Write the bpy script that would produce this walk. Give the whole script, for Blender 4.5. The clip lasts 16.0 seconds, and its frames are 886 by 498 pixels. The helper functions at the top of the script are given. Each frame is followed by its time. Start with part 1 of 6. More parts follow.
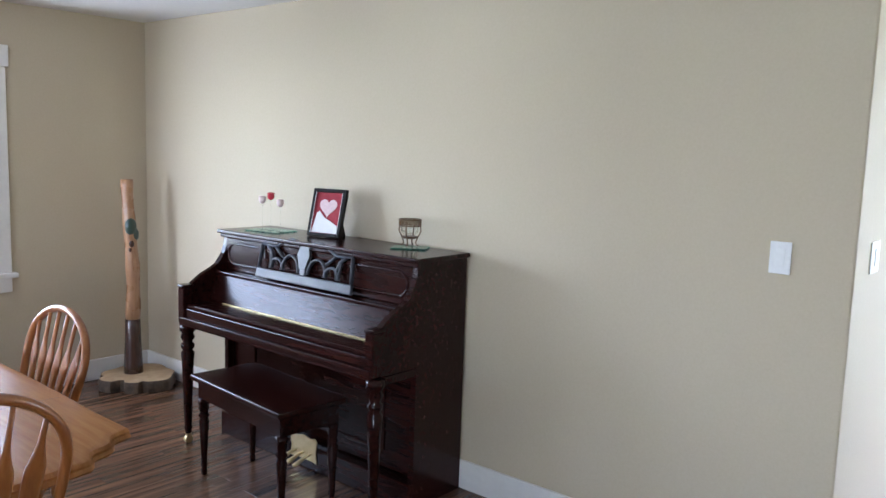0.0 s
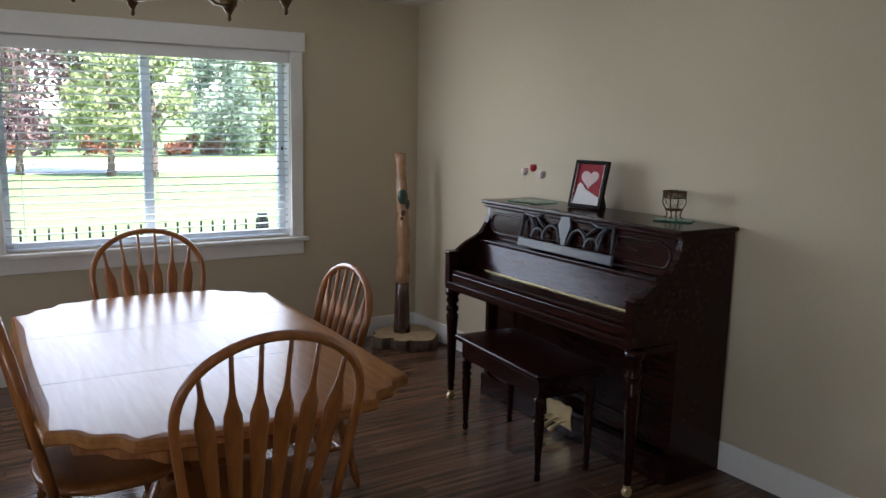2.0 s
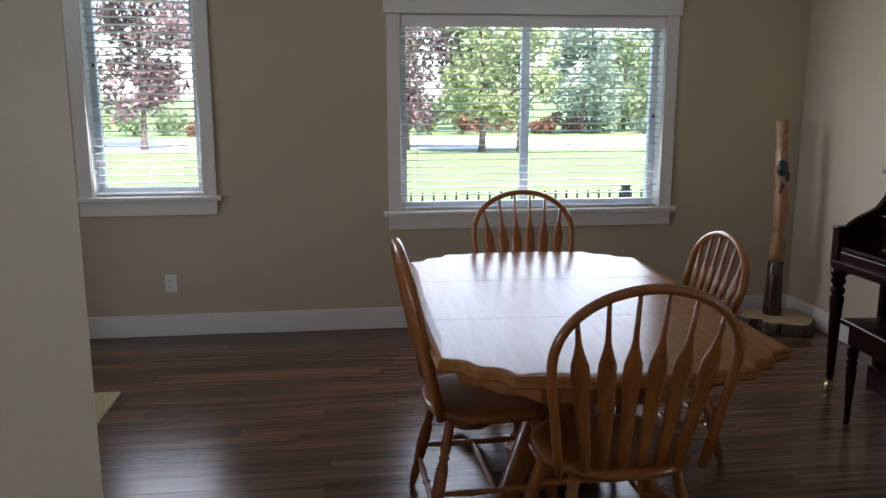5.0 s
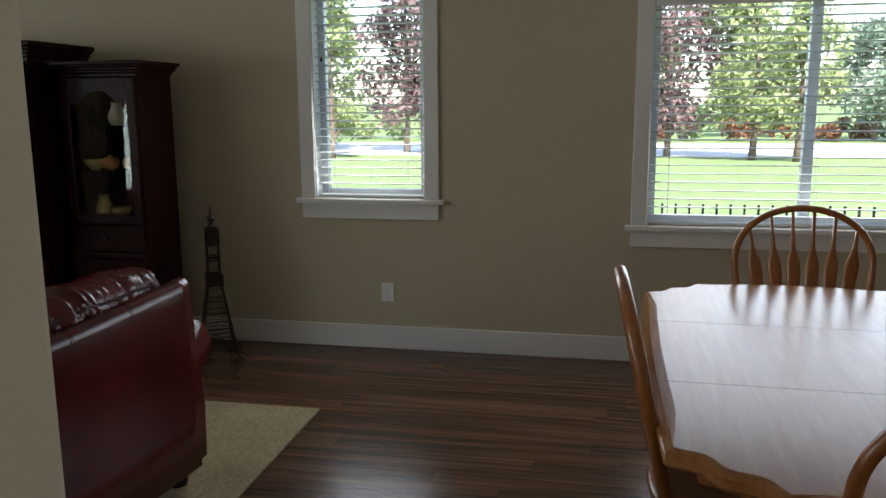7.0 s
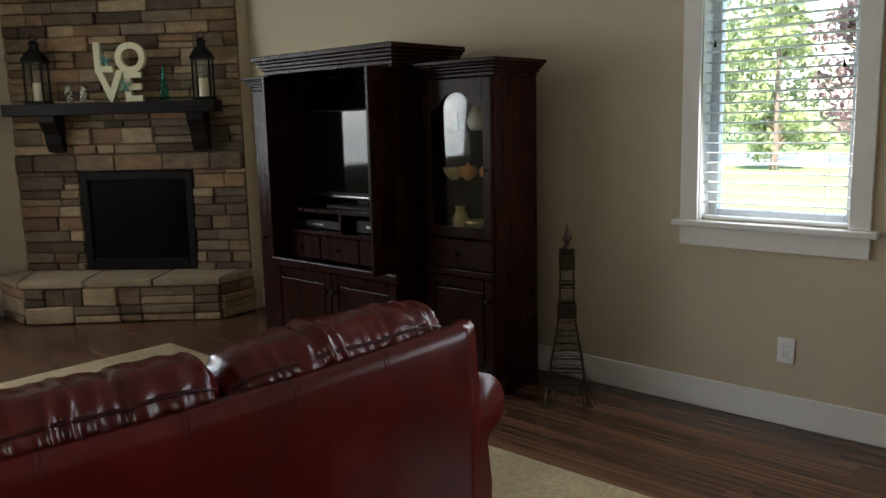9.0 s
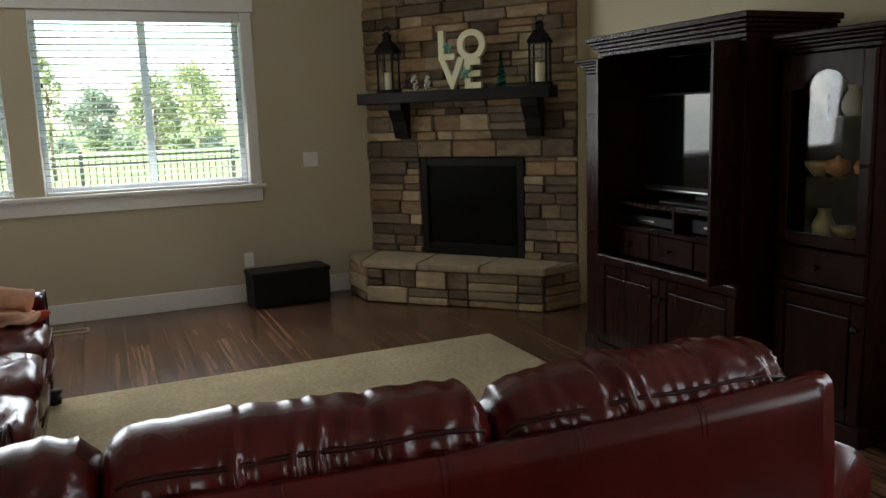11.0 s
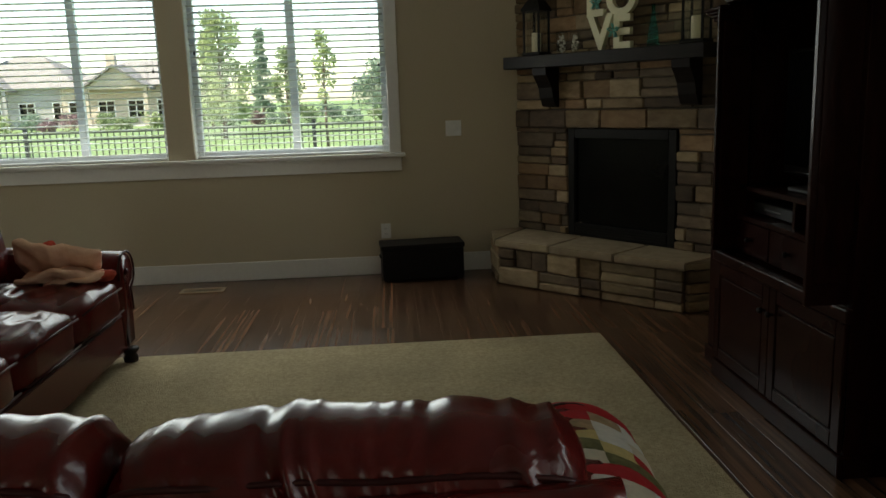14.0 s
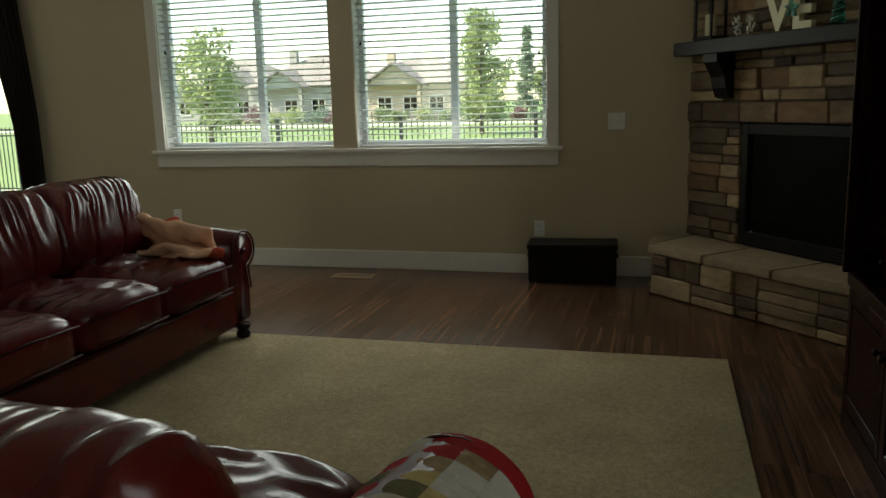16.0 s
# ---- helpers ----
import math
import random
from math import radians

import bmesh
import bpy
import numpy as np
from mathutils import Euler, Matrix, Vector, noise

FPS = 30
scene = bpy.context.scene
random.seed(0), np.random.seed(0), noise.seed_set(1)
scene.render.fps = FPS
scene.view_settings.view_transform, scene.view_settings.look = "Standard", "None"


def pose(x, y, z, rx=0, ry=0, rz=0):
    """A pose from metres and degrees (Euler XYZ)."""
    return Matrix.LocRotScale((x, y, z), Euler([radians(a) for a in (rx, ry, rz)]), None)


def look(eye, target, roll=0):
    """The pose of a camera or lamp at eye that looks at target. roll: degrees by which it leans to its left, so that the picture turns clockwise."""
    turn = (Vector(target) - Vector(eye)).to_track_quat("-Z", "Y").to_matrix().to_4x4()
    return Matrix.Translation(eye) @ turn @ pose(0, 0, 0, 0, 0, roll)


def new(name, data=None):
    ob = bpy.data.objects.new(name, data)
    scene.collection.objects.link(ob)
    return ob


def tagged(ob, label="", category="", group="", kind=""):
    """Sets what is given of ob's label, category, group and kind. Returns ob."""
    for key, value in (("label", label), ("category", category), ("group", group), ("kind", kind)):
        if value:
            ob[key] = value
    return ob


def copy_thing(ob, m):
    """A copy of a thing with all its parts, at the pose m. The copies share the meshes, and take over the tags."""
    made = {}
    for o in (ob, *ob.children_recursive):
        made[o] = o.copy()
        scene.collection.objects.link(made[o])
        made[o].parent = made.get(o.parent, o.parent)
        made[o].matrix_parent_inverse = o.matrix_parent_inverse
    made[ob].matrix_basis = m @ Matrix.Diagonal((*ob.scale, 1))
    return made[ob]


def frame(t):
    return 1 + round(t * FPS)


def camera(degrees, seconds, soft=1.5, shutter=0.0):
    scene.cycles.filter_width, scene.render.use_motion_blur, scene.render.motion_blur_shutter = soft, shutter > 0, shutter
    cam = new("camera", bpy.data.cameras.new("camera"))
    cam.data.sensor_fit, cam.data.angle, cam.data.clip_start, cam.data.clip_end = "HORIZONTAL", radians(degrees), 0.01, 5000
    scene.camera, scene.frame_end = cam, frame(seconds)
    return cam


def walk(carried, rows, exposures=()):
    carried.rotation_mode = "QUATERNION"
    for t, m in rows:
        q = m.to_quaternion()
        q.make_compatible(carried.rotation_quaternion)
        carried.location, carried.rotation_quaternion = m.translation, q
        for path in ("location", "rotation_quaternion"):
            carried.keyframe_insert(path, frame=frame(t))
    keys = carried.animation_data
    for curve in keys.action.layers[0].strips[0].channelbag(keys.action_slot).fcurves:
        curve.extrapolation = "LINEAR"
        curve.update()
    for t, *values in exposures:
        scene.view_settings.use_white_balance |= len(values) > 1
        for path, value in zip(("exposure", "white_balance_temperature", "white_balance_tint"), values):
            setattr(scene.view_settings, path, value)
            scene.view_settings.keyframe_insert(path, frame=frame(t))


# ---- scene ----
cam = camera(58.0, 16.0)
# seconds, eye, target, lean
PATH = [
    (0, (0.358, 0.561, 1.62), (-0.916, 2.083, 1.372), 1.9),
    (0.5, (0.343, 0.54, 1.607), (-1.046, 1.954, 1.34), 1.6),
    (1, (0.359, 0.524, 1.594), (-1.143, 1.814, 1.311), 1.2),
    (1.5, (0.354, 0.514, 1.582), (-1.243, 1.678, 1.28), 1.0),
    (2, (0.372, 0.473, 1.585), (-1.298, 1.527, 1.269), 1.1),
    (2.5, (0.376, 0.41, 1.569), (-1.346, 1.369, 1.233), 0.8),
    (3, (0.401, 0.373, 1.557), (-1.368, 1.237, 1.205), 0.7),
    (3.5, (0.418, 0.388, 1.554), (-1.407, 1.121, 1.189), 0.3),
    (4, (0.416, 0.387, 1.558), (-1.462, 0.964, 1.184), 0.3),
    (4.5, (0.407, 0.368, 1.554), (-1.515, 0.769, 1.172), 0.1),
    (4.7, (0.392, 0.378, 1.539), (-1.543, 0.711, 1.16), 0.0),
    (6.8, (-0.187, 0.493, 1.442), (-2.132, 0.193, 1.082), -0.3),
    (7, (-0.299, 0.514, 1.445), (-2.229, 0.129, 1.088), -0.4),
    (7.5, (-0.558, 0.528, 1.424), (-2.428, -0.093, 1.08), -0.7),
    (8, (-0.803, 0.517, 1.406), (-2.577, -0.342, 1.071), -1.1),
    (8.5, (-1.023, 0.486, 1.388), (-2.673, -0.598, 1.067), -1.4),
    (9, (-1.213, 0.468, 1.391), (-2.677, -0.858, 1.075), -1.4),
    (9.5, (-1.344, 0.374, 1.38), (-2.619, -1.135, 1.065), -1.6),
    (10, (-1.425, 0.281, 1.386), (-2.548, -1.344, 1.07), -1.5),
    (10.2, (-1.442, 0.254, 1.39), (-2.5, -1.414, 1.075), -1.6),
    (12.5, (-1.865, 0.155, 1.398), (-2.192, -1.786, 1.042), -2.0),
    (13, (-2.074, 0.085, 1.297), (-2.308, -1.870, 0.948), -1.84),
    (13.5, (-2.345, 0.002, 1.324), (-2.523, -1.956, 0.958), -1.93),
    (14, (-2.630, -0.040, 1.329), (-2.751, -2.001, 0.953), -1.94),
    (14.5, (-2.864, -0.128, 1.300), (-2.884, -2.092, 0.924), -1.87),
    (15, (-3.074, -0.259, 1.295), (-2.961, -2.220, 0.920), -1.70),
    (15.5, (-3.270, -0.359, 1.271), (-2.936, -2.296, 0.904), -1.72),
    (16, (-3.416, -0.375, 1.255), (-2.893, -2.271, 0.892), -1.55),
]
EXPOSURES = [(0.0, 4.05, 5600, 20), (0.5, 3.75, 5740, 19), (1.0, 3.25, 6020, 19), (1.5, 2.95, 6200, 20), (2.0, 2.75, 6200, 20), (3.0, 2.5, 6250, 20), (4.7, 2.45, 6200, 21), (7.0, 2.2, 6600, 14), (8.0, 2.45, 6950, 14), (9.0, 2.82, 6700, 15), (10.2, 2.92, 6800, 15),
             (12.5, 1.85, 6950, 8), (14.0, 1.8, 7350, 6), (16.0, 1.72, 7650, 4)]
walk(cam, [(t, look(eye, target, roll)) for t, eye, target, roll in PATH], EXPOSURES)

# ---- sky, sun, large lights ----
world = bpy.data.worlds.new("world")
scene.world = world
world.use_nodes = True
wn, wl = world.node_tree.nodes, world.node_tree.links
sky = wn.new("ShaderNodeTexSky")
sky.sky_type, sky.sun_disc = "NISHITA", False
SUN_EL, SUN_AZ = radians(52), radians(70)
sky.sun_elevation, sky.sun_rotation = SUN_EL, SUN_AZ
sky.air_density, sky.dust_density = 1.0, 1.0
wl.new(sky.outputs["Color"], wn["Background"].inputs["Color"])
wn["Background"].inputs["Strength"].default_value = 0.15

sun_data = bpy.data.lights.new("sun", "SUN")
sun_data.energy, sun_data.angle, sun_data.color = 4.5, radians(1.0), (1.0, 0.95, 0.88)
sun = new("sun", sun_data)
sun_way = Vector((math.sin(SUN_AZ) * math.cos(SUN_EL), math.cos(SUN_AZ) * math.cos(SUN_EL), math.sin(SUN_EL)))
sun.matrix_world = look(sun_way * 30, (0, 0, 0))


def window_light(name, centre, way, width, height, watts, colour=(0.86, 0.94, 1.0)):
    """The sky's light through one opening."""
    data = bpy.data.lights.new(name, "AREA")
    data.shape, data.size, data.size_y, data.energy, data.color = "RECTANGLE", width, height, watts, colour
    ob = new(name, data)
    ob.matrix_world = look(centre, Vector(centre) + Vector(way))
    return ob


window_light("window_light", (-4.776, 1.625, 1.37), (1, 0, -0.12), 1.64, 1.08, 4.6)
window_light("window_light", (-4.776, -0.82, 1.52), (1, 0, -0.12), 0.60, 1.14, 2.4)
window_light("window_light", (-1.91, -6.07, 1.52), (0, 1, -0.12), 1.36, 1.14, 6.0)
window_light("window_light", (-0.275, -6.07, 1.52), (0, 1, -0.12), 1.38, 1.14, 6.0)
window_light("patio_light", (2.70, -6.26, 1.10), (0, 1, 0), 1.75, 2.05, 12)
window_light("hall_light", (1.40, 6.36, 1.30), (0, -1, 0), 1.30, 1.90, 6)


# ---- materials ----
def material(name, a, b=None, rough=0.5, metal=0.0, scale=8.0, stretch=(1, 1, 1), bump=0.0, bump_scale=None, spots=0.0,
             spot_scale=1.3, random_tint=0.0, coat=0.0, rough_var=0.08, detail=6.0, spec=0.5):
    """Two colours mixed by a fine noise, a second slow noise of wear, relief, and a tint for each object."""
    m = bpy.data.materials.new(name)
    m.use_nodes = True
    n, l = m.node_tree.nodes, m.node_tree.links
    bsdf = n["Principled BSDF"]
    co = n.new("ShaderNodeTexCoord")
    info = n.new("ShaderNodeObjectInfo")
    shift = n.new("ShaderNodeVectorMath")
    shift.operation = "MULTIPLY_ADD"
    l.new(info.outputs["Random"], shift.inputs[0])
    shift.inputs[1].default_value = (37.0, 19.0, 53.0)
    l.new(co.outputs["Object"], shift.inputs[2])
    grow = n.new("ShaderNodeMapping")
    grow.inputs["Scale"].default_value = stretch
    l.new(shift.outputs[0], grow.inputs["Vector"])
    fine = n.new("ShaderNodeTexNoise")
    fine.inputs["Scale"].default_value, fine.inputs["Detail"].default_value = scale, detail
    fine.inputs["Roughness"].default_value = 0.62
    l.new(grow.outputs[0], fine.inputs["Vector"])
    slow = n.new("ShaderNodeTexNoise")
    slow.inputs["Scale"].default_value, slow.inputs["Detail"].default_value = spot_scale, 3.0
    l.new(shift.outputs[0], slow.inputs["Vector"])
    ramp = n.new("ShaderNodeMapRange")
    ramp.inputs[1].default_value, ramp.inputs[2].default_value = 0.32, 0.68
    l.new(fine.outputs["Fac"], ramp.inputs[0])
    mix = n.new("ShaderNodeMix")
    mix.data_type = "RGBA"
    b = b or tuple(min(1.0, c * 1.12) for c in a)
    mix.inputs[6].default_value, mix.inputs[7].default_value = (*a, 1), (*b, 1)
    l.new(ramp.outputs[0], mix.inputs[0])
    out = mix.outputs[2]
    if spots or random_tint:
        value = n.new("ShaderNodeMath")
        value.operation = "MULTIPLY_ADD"
        l.new(slow.outputs["Fac"], value.inputs[0])
        value.inputs[1].default_value, value.inputs[2].default_value = spots * 2, 1.0 - spots
        tint = n.new("ShaderNodeMath")
        tint.operation = "MULTIPLY_ADD"
        l.new(info.outputs["Random"], tint.inputs[0])
        tint.inputs[1].default_value, tint.inputs[2].default_value = random_tint * 2, 1.0 - random_tint
        both = n.new("ShaderNodeMath")
        both.operation = "MULTIPLY"
        l.new(value.outputs[0], both.inputs[0])
        l.new(tint.outputs[0], both.inputs[1])
        hsv = n.new("ShaderNodeHueSaturation")
        l.new(both.outputs[0], hsv.inputs["Value"])
        l.new(out, hsv.inputs["Color"])
        out = hsv.outputs["Color"]
    l.new(out, bsdf.inputs["Base Color"])
    bsdf.inputs["Metallic"].default_value = metal
    bsdf.inputs["Specular IOR Level"].default_value = spec
    vary = n.new("ShaderNodeMath")
    vary.operation = "MULTIPLY_ADD"
    l.new(slow.outputs["Fac"], vary.inputs[0])
    vary.inputs[1].default_value, vary.inputs[2].default_value = rough_var * 2, rough - rough_var
    l.new(vary.outputs[0], bsdf.inputs["Roughness"])
    if coat:
        bsdf.inputs["Coat Weight"].default_value = coat
        bsdf.inputs["Coat Roughness"].default_value = 0.12
    if bump:
        relief = n.new("ShaderNodeBump")
        relief.inputs["Strength"].default_value, relief.inputs["Distance"].default_value = bump, 0.01
        src = fine
        if bump_scale:
            src = n.new("ShaderNodeTexNoise")
            src.inputs["Scale"].default_value, src.inputs["Detail"].default_value = bump_scale, 4.0
            l.new(grow.outputs[0], src.inputs["Vector"])
        l.new(src.outputs["Fac"], relief.inputs["Height"])
        l.new(relief.outputs[0], bsdf.inputs["Normal"])
    return m


def glass_material(name, tint=(1, 1, 1), rough=0.0):
    """A thin pane: it lets light straight through and mirrors more at a slant."""
    m = bpy.data.materials.new(name)
    m.use_nodes = True
    n, l = m.node_tree.nodes, m.node_tree.links
    n.remove(n["Principled BSDF"])
    clear, shine, mix, fres = n.new("ShaderNodeBsdfTransparent"), n.new("ShaderNodeBsdfGlossy"), n.new("ShaderNodeMixShader"), n.new("ShaderNodeLayerWeight")
    power, amount = n.new("ShaderNodeMath"), n.new("ShaderNodeMath")
    clear.inputs[0].default_value = (*tint, 1)
    shine.inputs["Roughness"].default_value = rough
    power.operation, amount.operation = "POWER", "MULTIPLY_ADD"
    power.inputs[1].default_value, amount.inputs[1].default_value, amount.inputs[2].default_value = 5.0, 0.94, 0.035
    fres.inputs["Blend"].default_value = 0.5
    l.new(fres.outputs["Facing"], power.inputs[0])
    l.new(power.outputs[0], amount.inputs[0])
    l.new(amount.outputs[0], mix.inputs[0])
    l.new(clear.outputs[0], mix.inputs[1])
    l.new(shine.outputs[0], mix.inputs[2])
    l.new(mix.outputs[0], n["Material Output"].inputs["Surface"])
    return m


WALL = material("wall_paint", (0.508, 0.434, 0.306), (0.533, 0.456, 0.327), 0.72, scale=90, bump=0.05, bump_scale=160, spots=0.03, rough_var=0.05)
CEIL = material("ceiling_paint", (0.74, 0.73, 0.70), (0.78, 0.77, 0.74), 0.85, scale=60, bump=0.12, bump_scale=90)
TRIM = material("white_trim_paint", (0.74, 0.72, 0.68), (0.78, 0.76, 0.72), 0.38, scale=30, spots=0.03, bump=0.02)
VINYL = material("white_vinyl", (0.72, 0.74, 0.74), None, 0.35, scale=20)
BLIND = material("white_faux_wood", (0.78, 0.78, 0.76), (0.82, 0.82, 0.80), 0.42, scale=40, stretch=(1, 8, 8))
FLOORWOOD = material("dark_brown_plank", (0.024, 0.0122, 0.0077), (0.178, 0.091, 0.052), 0.24, scale=4.5, stretch=(8, 0.22, 8), bump=0.018, spots=0.10, spot_scale=2.2, random_tint=0.24, rough_var=0.06, detail=7, spec=0.36)
OAK = material("golden_oak", (0.27, 0.088, 0.021), (0.40, 0.152, 0.040), 0.32, scale=7, stretch=(6, 6, 0.7), bump=0.04, spots=0.12, coat=0.25, rough_var=0.06)
OAKTOP = material("golden_oak_top", (0.30, 0.122, 0.038), (0.40, 0.18, 0.062), 0.24, scale=6, stretch=(0.7, 8, 6), bump=0.0, spots=0.10, coat=0.0, rough_var=0.05, spec=0.12)
MAHOG = material("dark_mahogany", (0.010, 0.0026, 0.0021), (0.028, 0.0068, 0.0048), 0.20, scale=6, stretch=(1, 8, 8), bump=0.015, spots=0.15, rough_var=0.05, spec=0.22)
CHERRY = material("dark_cherry_cabinet", (0.009, 0.0024, 0.0017), (0.024, 0.0062, 0.0040), 0.27, scale=5, stretch=(7, 7, 0.8), bump=0.02, spots=0.15, spec=0.10)
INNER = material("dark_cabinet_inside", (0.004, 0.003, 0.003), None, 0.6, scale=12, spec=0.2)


def leather_material(name, a, b, stretch=(1, 1, 1), crease=9.0, depth=0.4, rough=0.24):
    """Waxed leather: slow tone patches, creases that run one way, and a fine pebbled grain."""
    m = material(name, a, b, rough, scale=3.2, spots=0.22, spot_scale=5.0, rough_var=0.07, spec=0.34)
    n, l = m.node_tree.nodes, m.node_tree.links
    co, place, fold, grain = n.new("ShaderNodeTexCoord"), n.new("ShaderNodeMapping"), n.new("ShaderNodeTexNoise"), n.new("ShaderNodeTexNoise")
    place.inputs["Scale"].default_value = stretch
    l.new(co.outputs["Object"], place.inputs["Vector"])
    fold.noise_type = "RIDGED_MULTIFRACTAL"
    fold.inputs["Scale"].default_value, fold.inputs["Detail"].default_value, fold.inputs["Distortion"].default_value = crease, 2.0, 0.5
    l.new(place.outputs[0], fold.inputs["Vector"])
    grain.inputs["Scale"].default_value, grain.inputs["Detail"].default_value = 260.0, 2.0
    l.new(co.outputs["Object"], grain.inputs["Vector"])
    low, high = n.new("ShaderNodeBump"), n.new("ShaderNodeBump")
    low.inputs["Strength"].default_value, low.inputs["Distance"].default_value = depth, 0.004
    high.inputs["Strength"].default_value, high.inputs["Distance"].default_value = 0.10, 0.002
    l.new(fold.outputs["Fac"], low.inputs["Height"])
    l.new(grain.outputs["Fac"], high.inputs["Height"])
    l.new(low.outputs[0], high.inputs["Normal"])
    l.new(high.outputs[0], n["Principled BSDF"].inputs["Normal"])
    return m


LEATHER = leather_material("burgundy_leather", (0.048, 0.0032, 0.0029), (0.094, 0.0066, 0.0056), (1, 1, 1), 4.0, 0.12)
FOLDED = leather_material("creased_burgundy_leather", (0.048, 0.0032, 0.0029), (0.094, 0.0066, 0.0056), (1, 0.5, 0.16), 8.0, 0.20, 0.25)
PIPING = material("dark_leather_piping", (0.030, 0.004, 0.0035), None, 0.5, scale=30, spec=0.2)
RUG = material("beige_rug_pile", (0.33, 0.265, 0.155), (0.49, 0.405, 0.255), 0.95, scale=55, bump=0.9, bump_scale=130, spots=0.32, spot_scale=2.6, spec=0.1)
BLACKMETAL = material("black_iron", (0.005, 0.0045, 0.004), (0.011, 0.010, 0.009), 0.55, 0.0, scale=40, bump=0.08, spec=0.15)
TOWERMETAL = material("dark_bronze_wire", (0.030, 0.019, 0.012), (0.055, 0.034, 0.02), 0.45, 0.6, scale=30)
FIREGLASS = material("smoked_fire_glass", (0.0025, 0.003, 0.003), None, 0.12, scale=4, rough_var=0.03, spec=0.1)
BRONZE = material("brown_bronze", (0.10, 0.055, 0.028), (0.17, 0.10, 0.05), 0.42, 0.8, scale=30)
BRASS = material("worn_brass", (0.66, 0.52, 0.26), (0.78, 0.64, 0.36), 0.38, 0.6, scale=25)
BLACKGLASS = material("black_glass", (0.003, 0.004, 0.004), None, 0.06, scale=4, rough_var=0.02, spec=0.3)
BLACKBOX = material("black_vinyl_case", (0.006, 0.0052, 0.005), (0.011, 0.0095, 0.009), 0.55, scale=80, bump=0.15, spec=0.2)
MORTAR = material("grey_mortar", (0.07, 0.058, 0.046), (0.11, 0.094, 0.075), 0.95, scale=40, bump=0.5)
CAP = material("hearth_cap_stone", (0.25, 0.185, 0.115), (0.34, 0.265, 0.175), 0.85, scale=14, bump=0.35, spots=0.2, spot_scale=5, random_tint=0.10)
STONES = [material("ledge_stone", a, b, 0.88, scale=11, bump=0.6, spots=0.32, spot_scale=6, random_tint=0.38, stretch=(1, 1, 2.2)) for a, b in (
    ((0.16, 0.103, 0.054), (0.285, 0.20, 0.117)), ((0.105, 0.074, 0.047), (0.19, 0.137, 0.090)), ((0.070, 0.046, 0.028), (0.130, 0.088, 0.055)),
    ((0.23, 0.162, 0.09), (0.35, 0.26, 0.16)), ((0.16, 0.090, 0.045), (0.25, 0.16, 0.086)))]
ESPRESSO = material("espresso_wood", (0.006, 0.0042, 0.0036), (0.013, 0.009, 0.007), 0.48, scale=8, stretch=(1, 6, 6), bump=0.05, spec=0.16)
CREAM = material("cream_paint", (0.66, 0.62, 0.40), (0.72, 0.68, 0.46), 0.6, scale=20, spots=0.05)
TEAL = material("teal_gauze", (0.16, 0.50, 0.42), (0.25, 0.60, 0.52), 0.8, scale=60, bump=0.3)
WAX = material("ivory_wax", (0.72, 0.64, 0.44), (0.78, 0.70, 0.50), 0.5, scale=10)
PLATE = material("white_plastic", (0.75, 0.75, 0.73), None, 0.35, scale=20)
GLASS = glass_material("clear_glass", (0.97, 0.985, 0.98))
TEALGLASS = glass_material("teal_glass", (0.45, 0.80, 0.74))
LAWN = material("lawn_grass", (0.085, 0.135, 0.050), (0.15, 0.21, 0.085), 0.9, scale=3, bump=0.6, bump_scale=40, spots=0.2, spot_scale=0.15, spec=0.2)
CONCRETE = material("pale_concrete", (0.50, 0.48, 0.45), (0.58, 0.56, 0.52), 0.9, scale=2, bump=0.2, spots=0.1)
FENCE = material("black_fence_paint", (0.02, 0.022, 0.022), None, 0.5, scale=10)
BARK = material("grey_brown_bark", (0.07, 0.05, 0.035), (0.16, 0.12, 0.09), 0.9, scale=8, stretch=(4, 4, 0.8), bump=0.6)


def leaf_material(name, a, b):
    """Thin leaves that let some light through; each leaf has a tone of its own."""
    m = bpy.data.materials.new(name)
    m.use_nodes = True
    n, l = m.node_tree.nodes, m.node_tree.links
    n.remove(n["Principled BSDF"])
    geo, mix = n.new("ShaderNodeNewGeometry"), n.new("ShaderNodeMix")
    mix.data_type = "RGBA"
    mix.inputs[6].default_value, mix.inputs[7].default_value = (*a, 1), (*b, 1)
    l.new(geo.outputs["Random Per Island"], mix.inputs[0])
    dif, tra, both = n.new("ShaderNodeBsdfDiffuse"), n.new("ShaderNodeBsdfTranslucent"), n.new("ShaderNodeMixShader")
    both.inputs[0].default_value = 0.45
    l.new(mix.outputs[2], dif.inputs["Color"])
    l.new(mix.outputs[2], tra.inputs["Color"])
    l.new(dif.outputs[0], both.inputs[1])
    l.new(tra.outputs[0], both.inputs[2])
    l.new(both.outputs[0], n["Material Output"].inputs["Surface"])
    return m


LEAF_GREEN = leaf_material("green_leaves", (0.15, 0.20, 0.10), (0.27, 0.33, 0.18))
LEAF_LIME = leaf_material("lime_leaves", (0.22, 0.27, 0.13), (0.38, 0.44, 0.23))
LEAF_PLUM = leaf_material("plum_leaves", (0.15, 0.10, 0.105), (0.27, 0.19, 0.19))
LEAF_BLUE = leaf_material("blue_green_leaves", (0.15, 0.21, 0.15), (0.26, 0.33, 0.25))
LEAF_RED = leaf_material("rust_red_leaves", (0.20, 0.08, 0.055), (0.32, 0.17, 0.11))


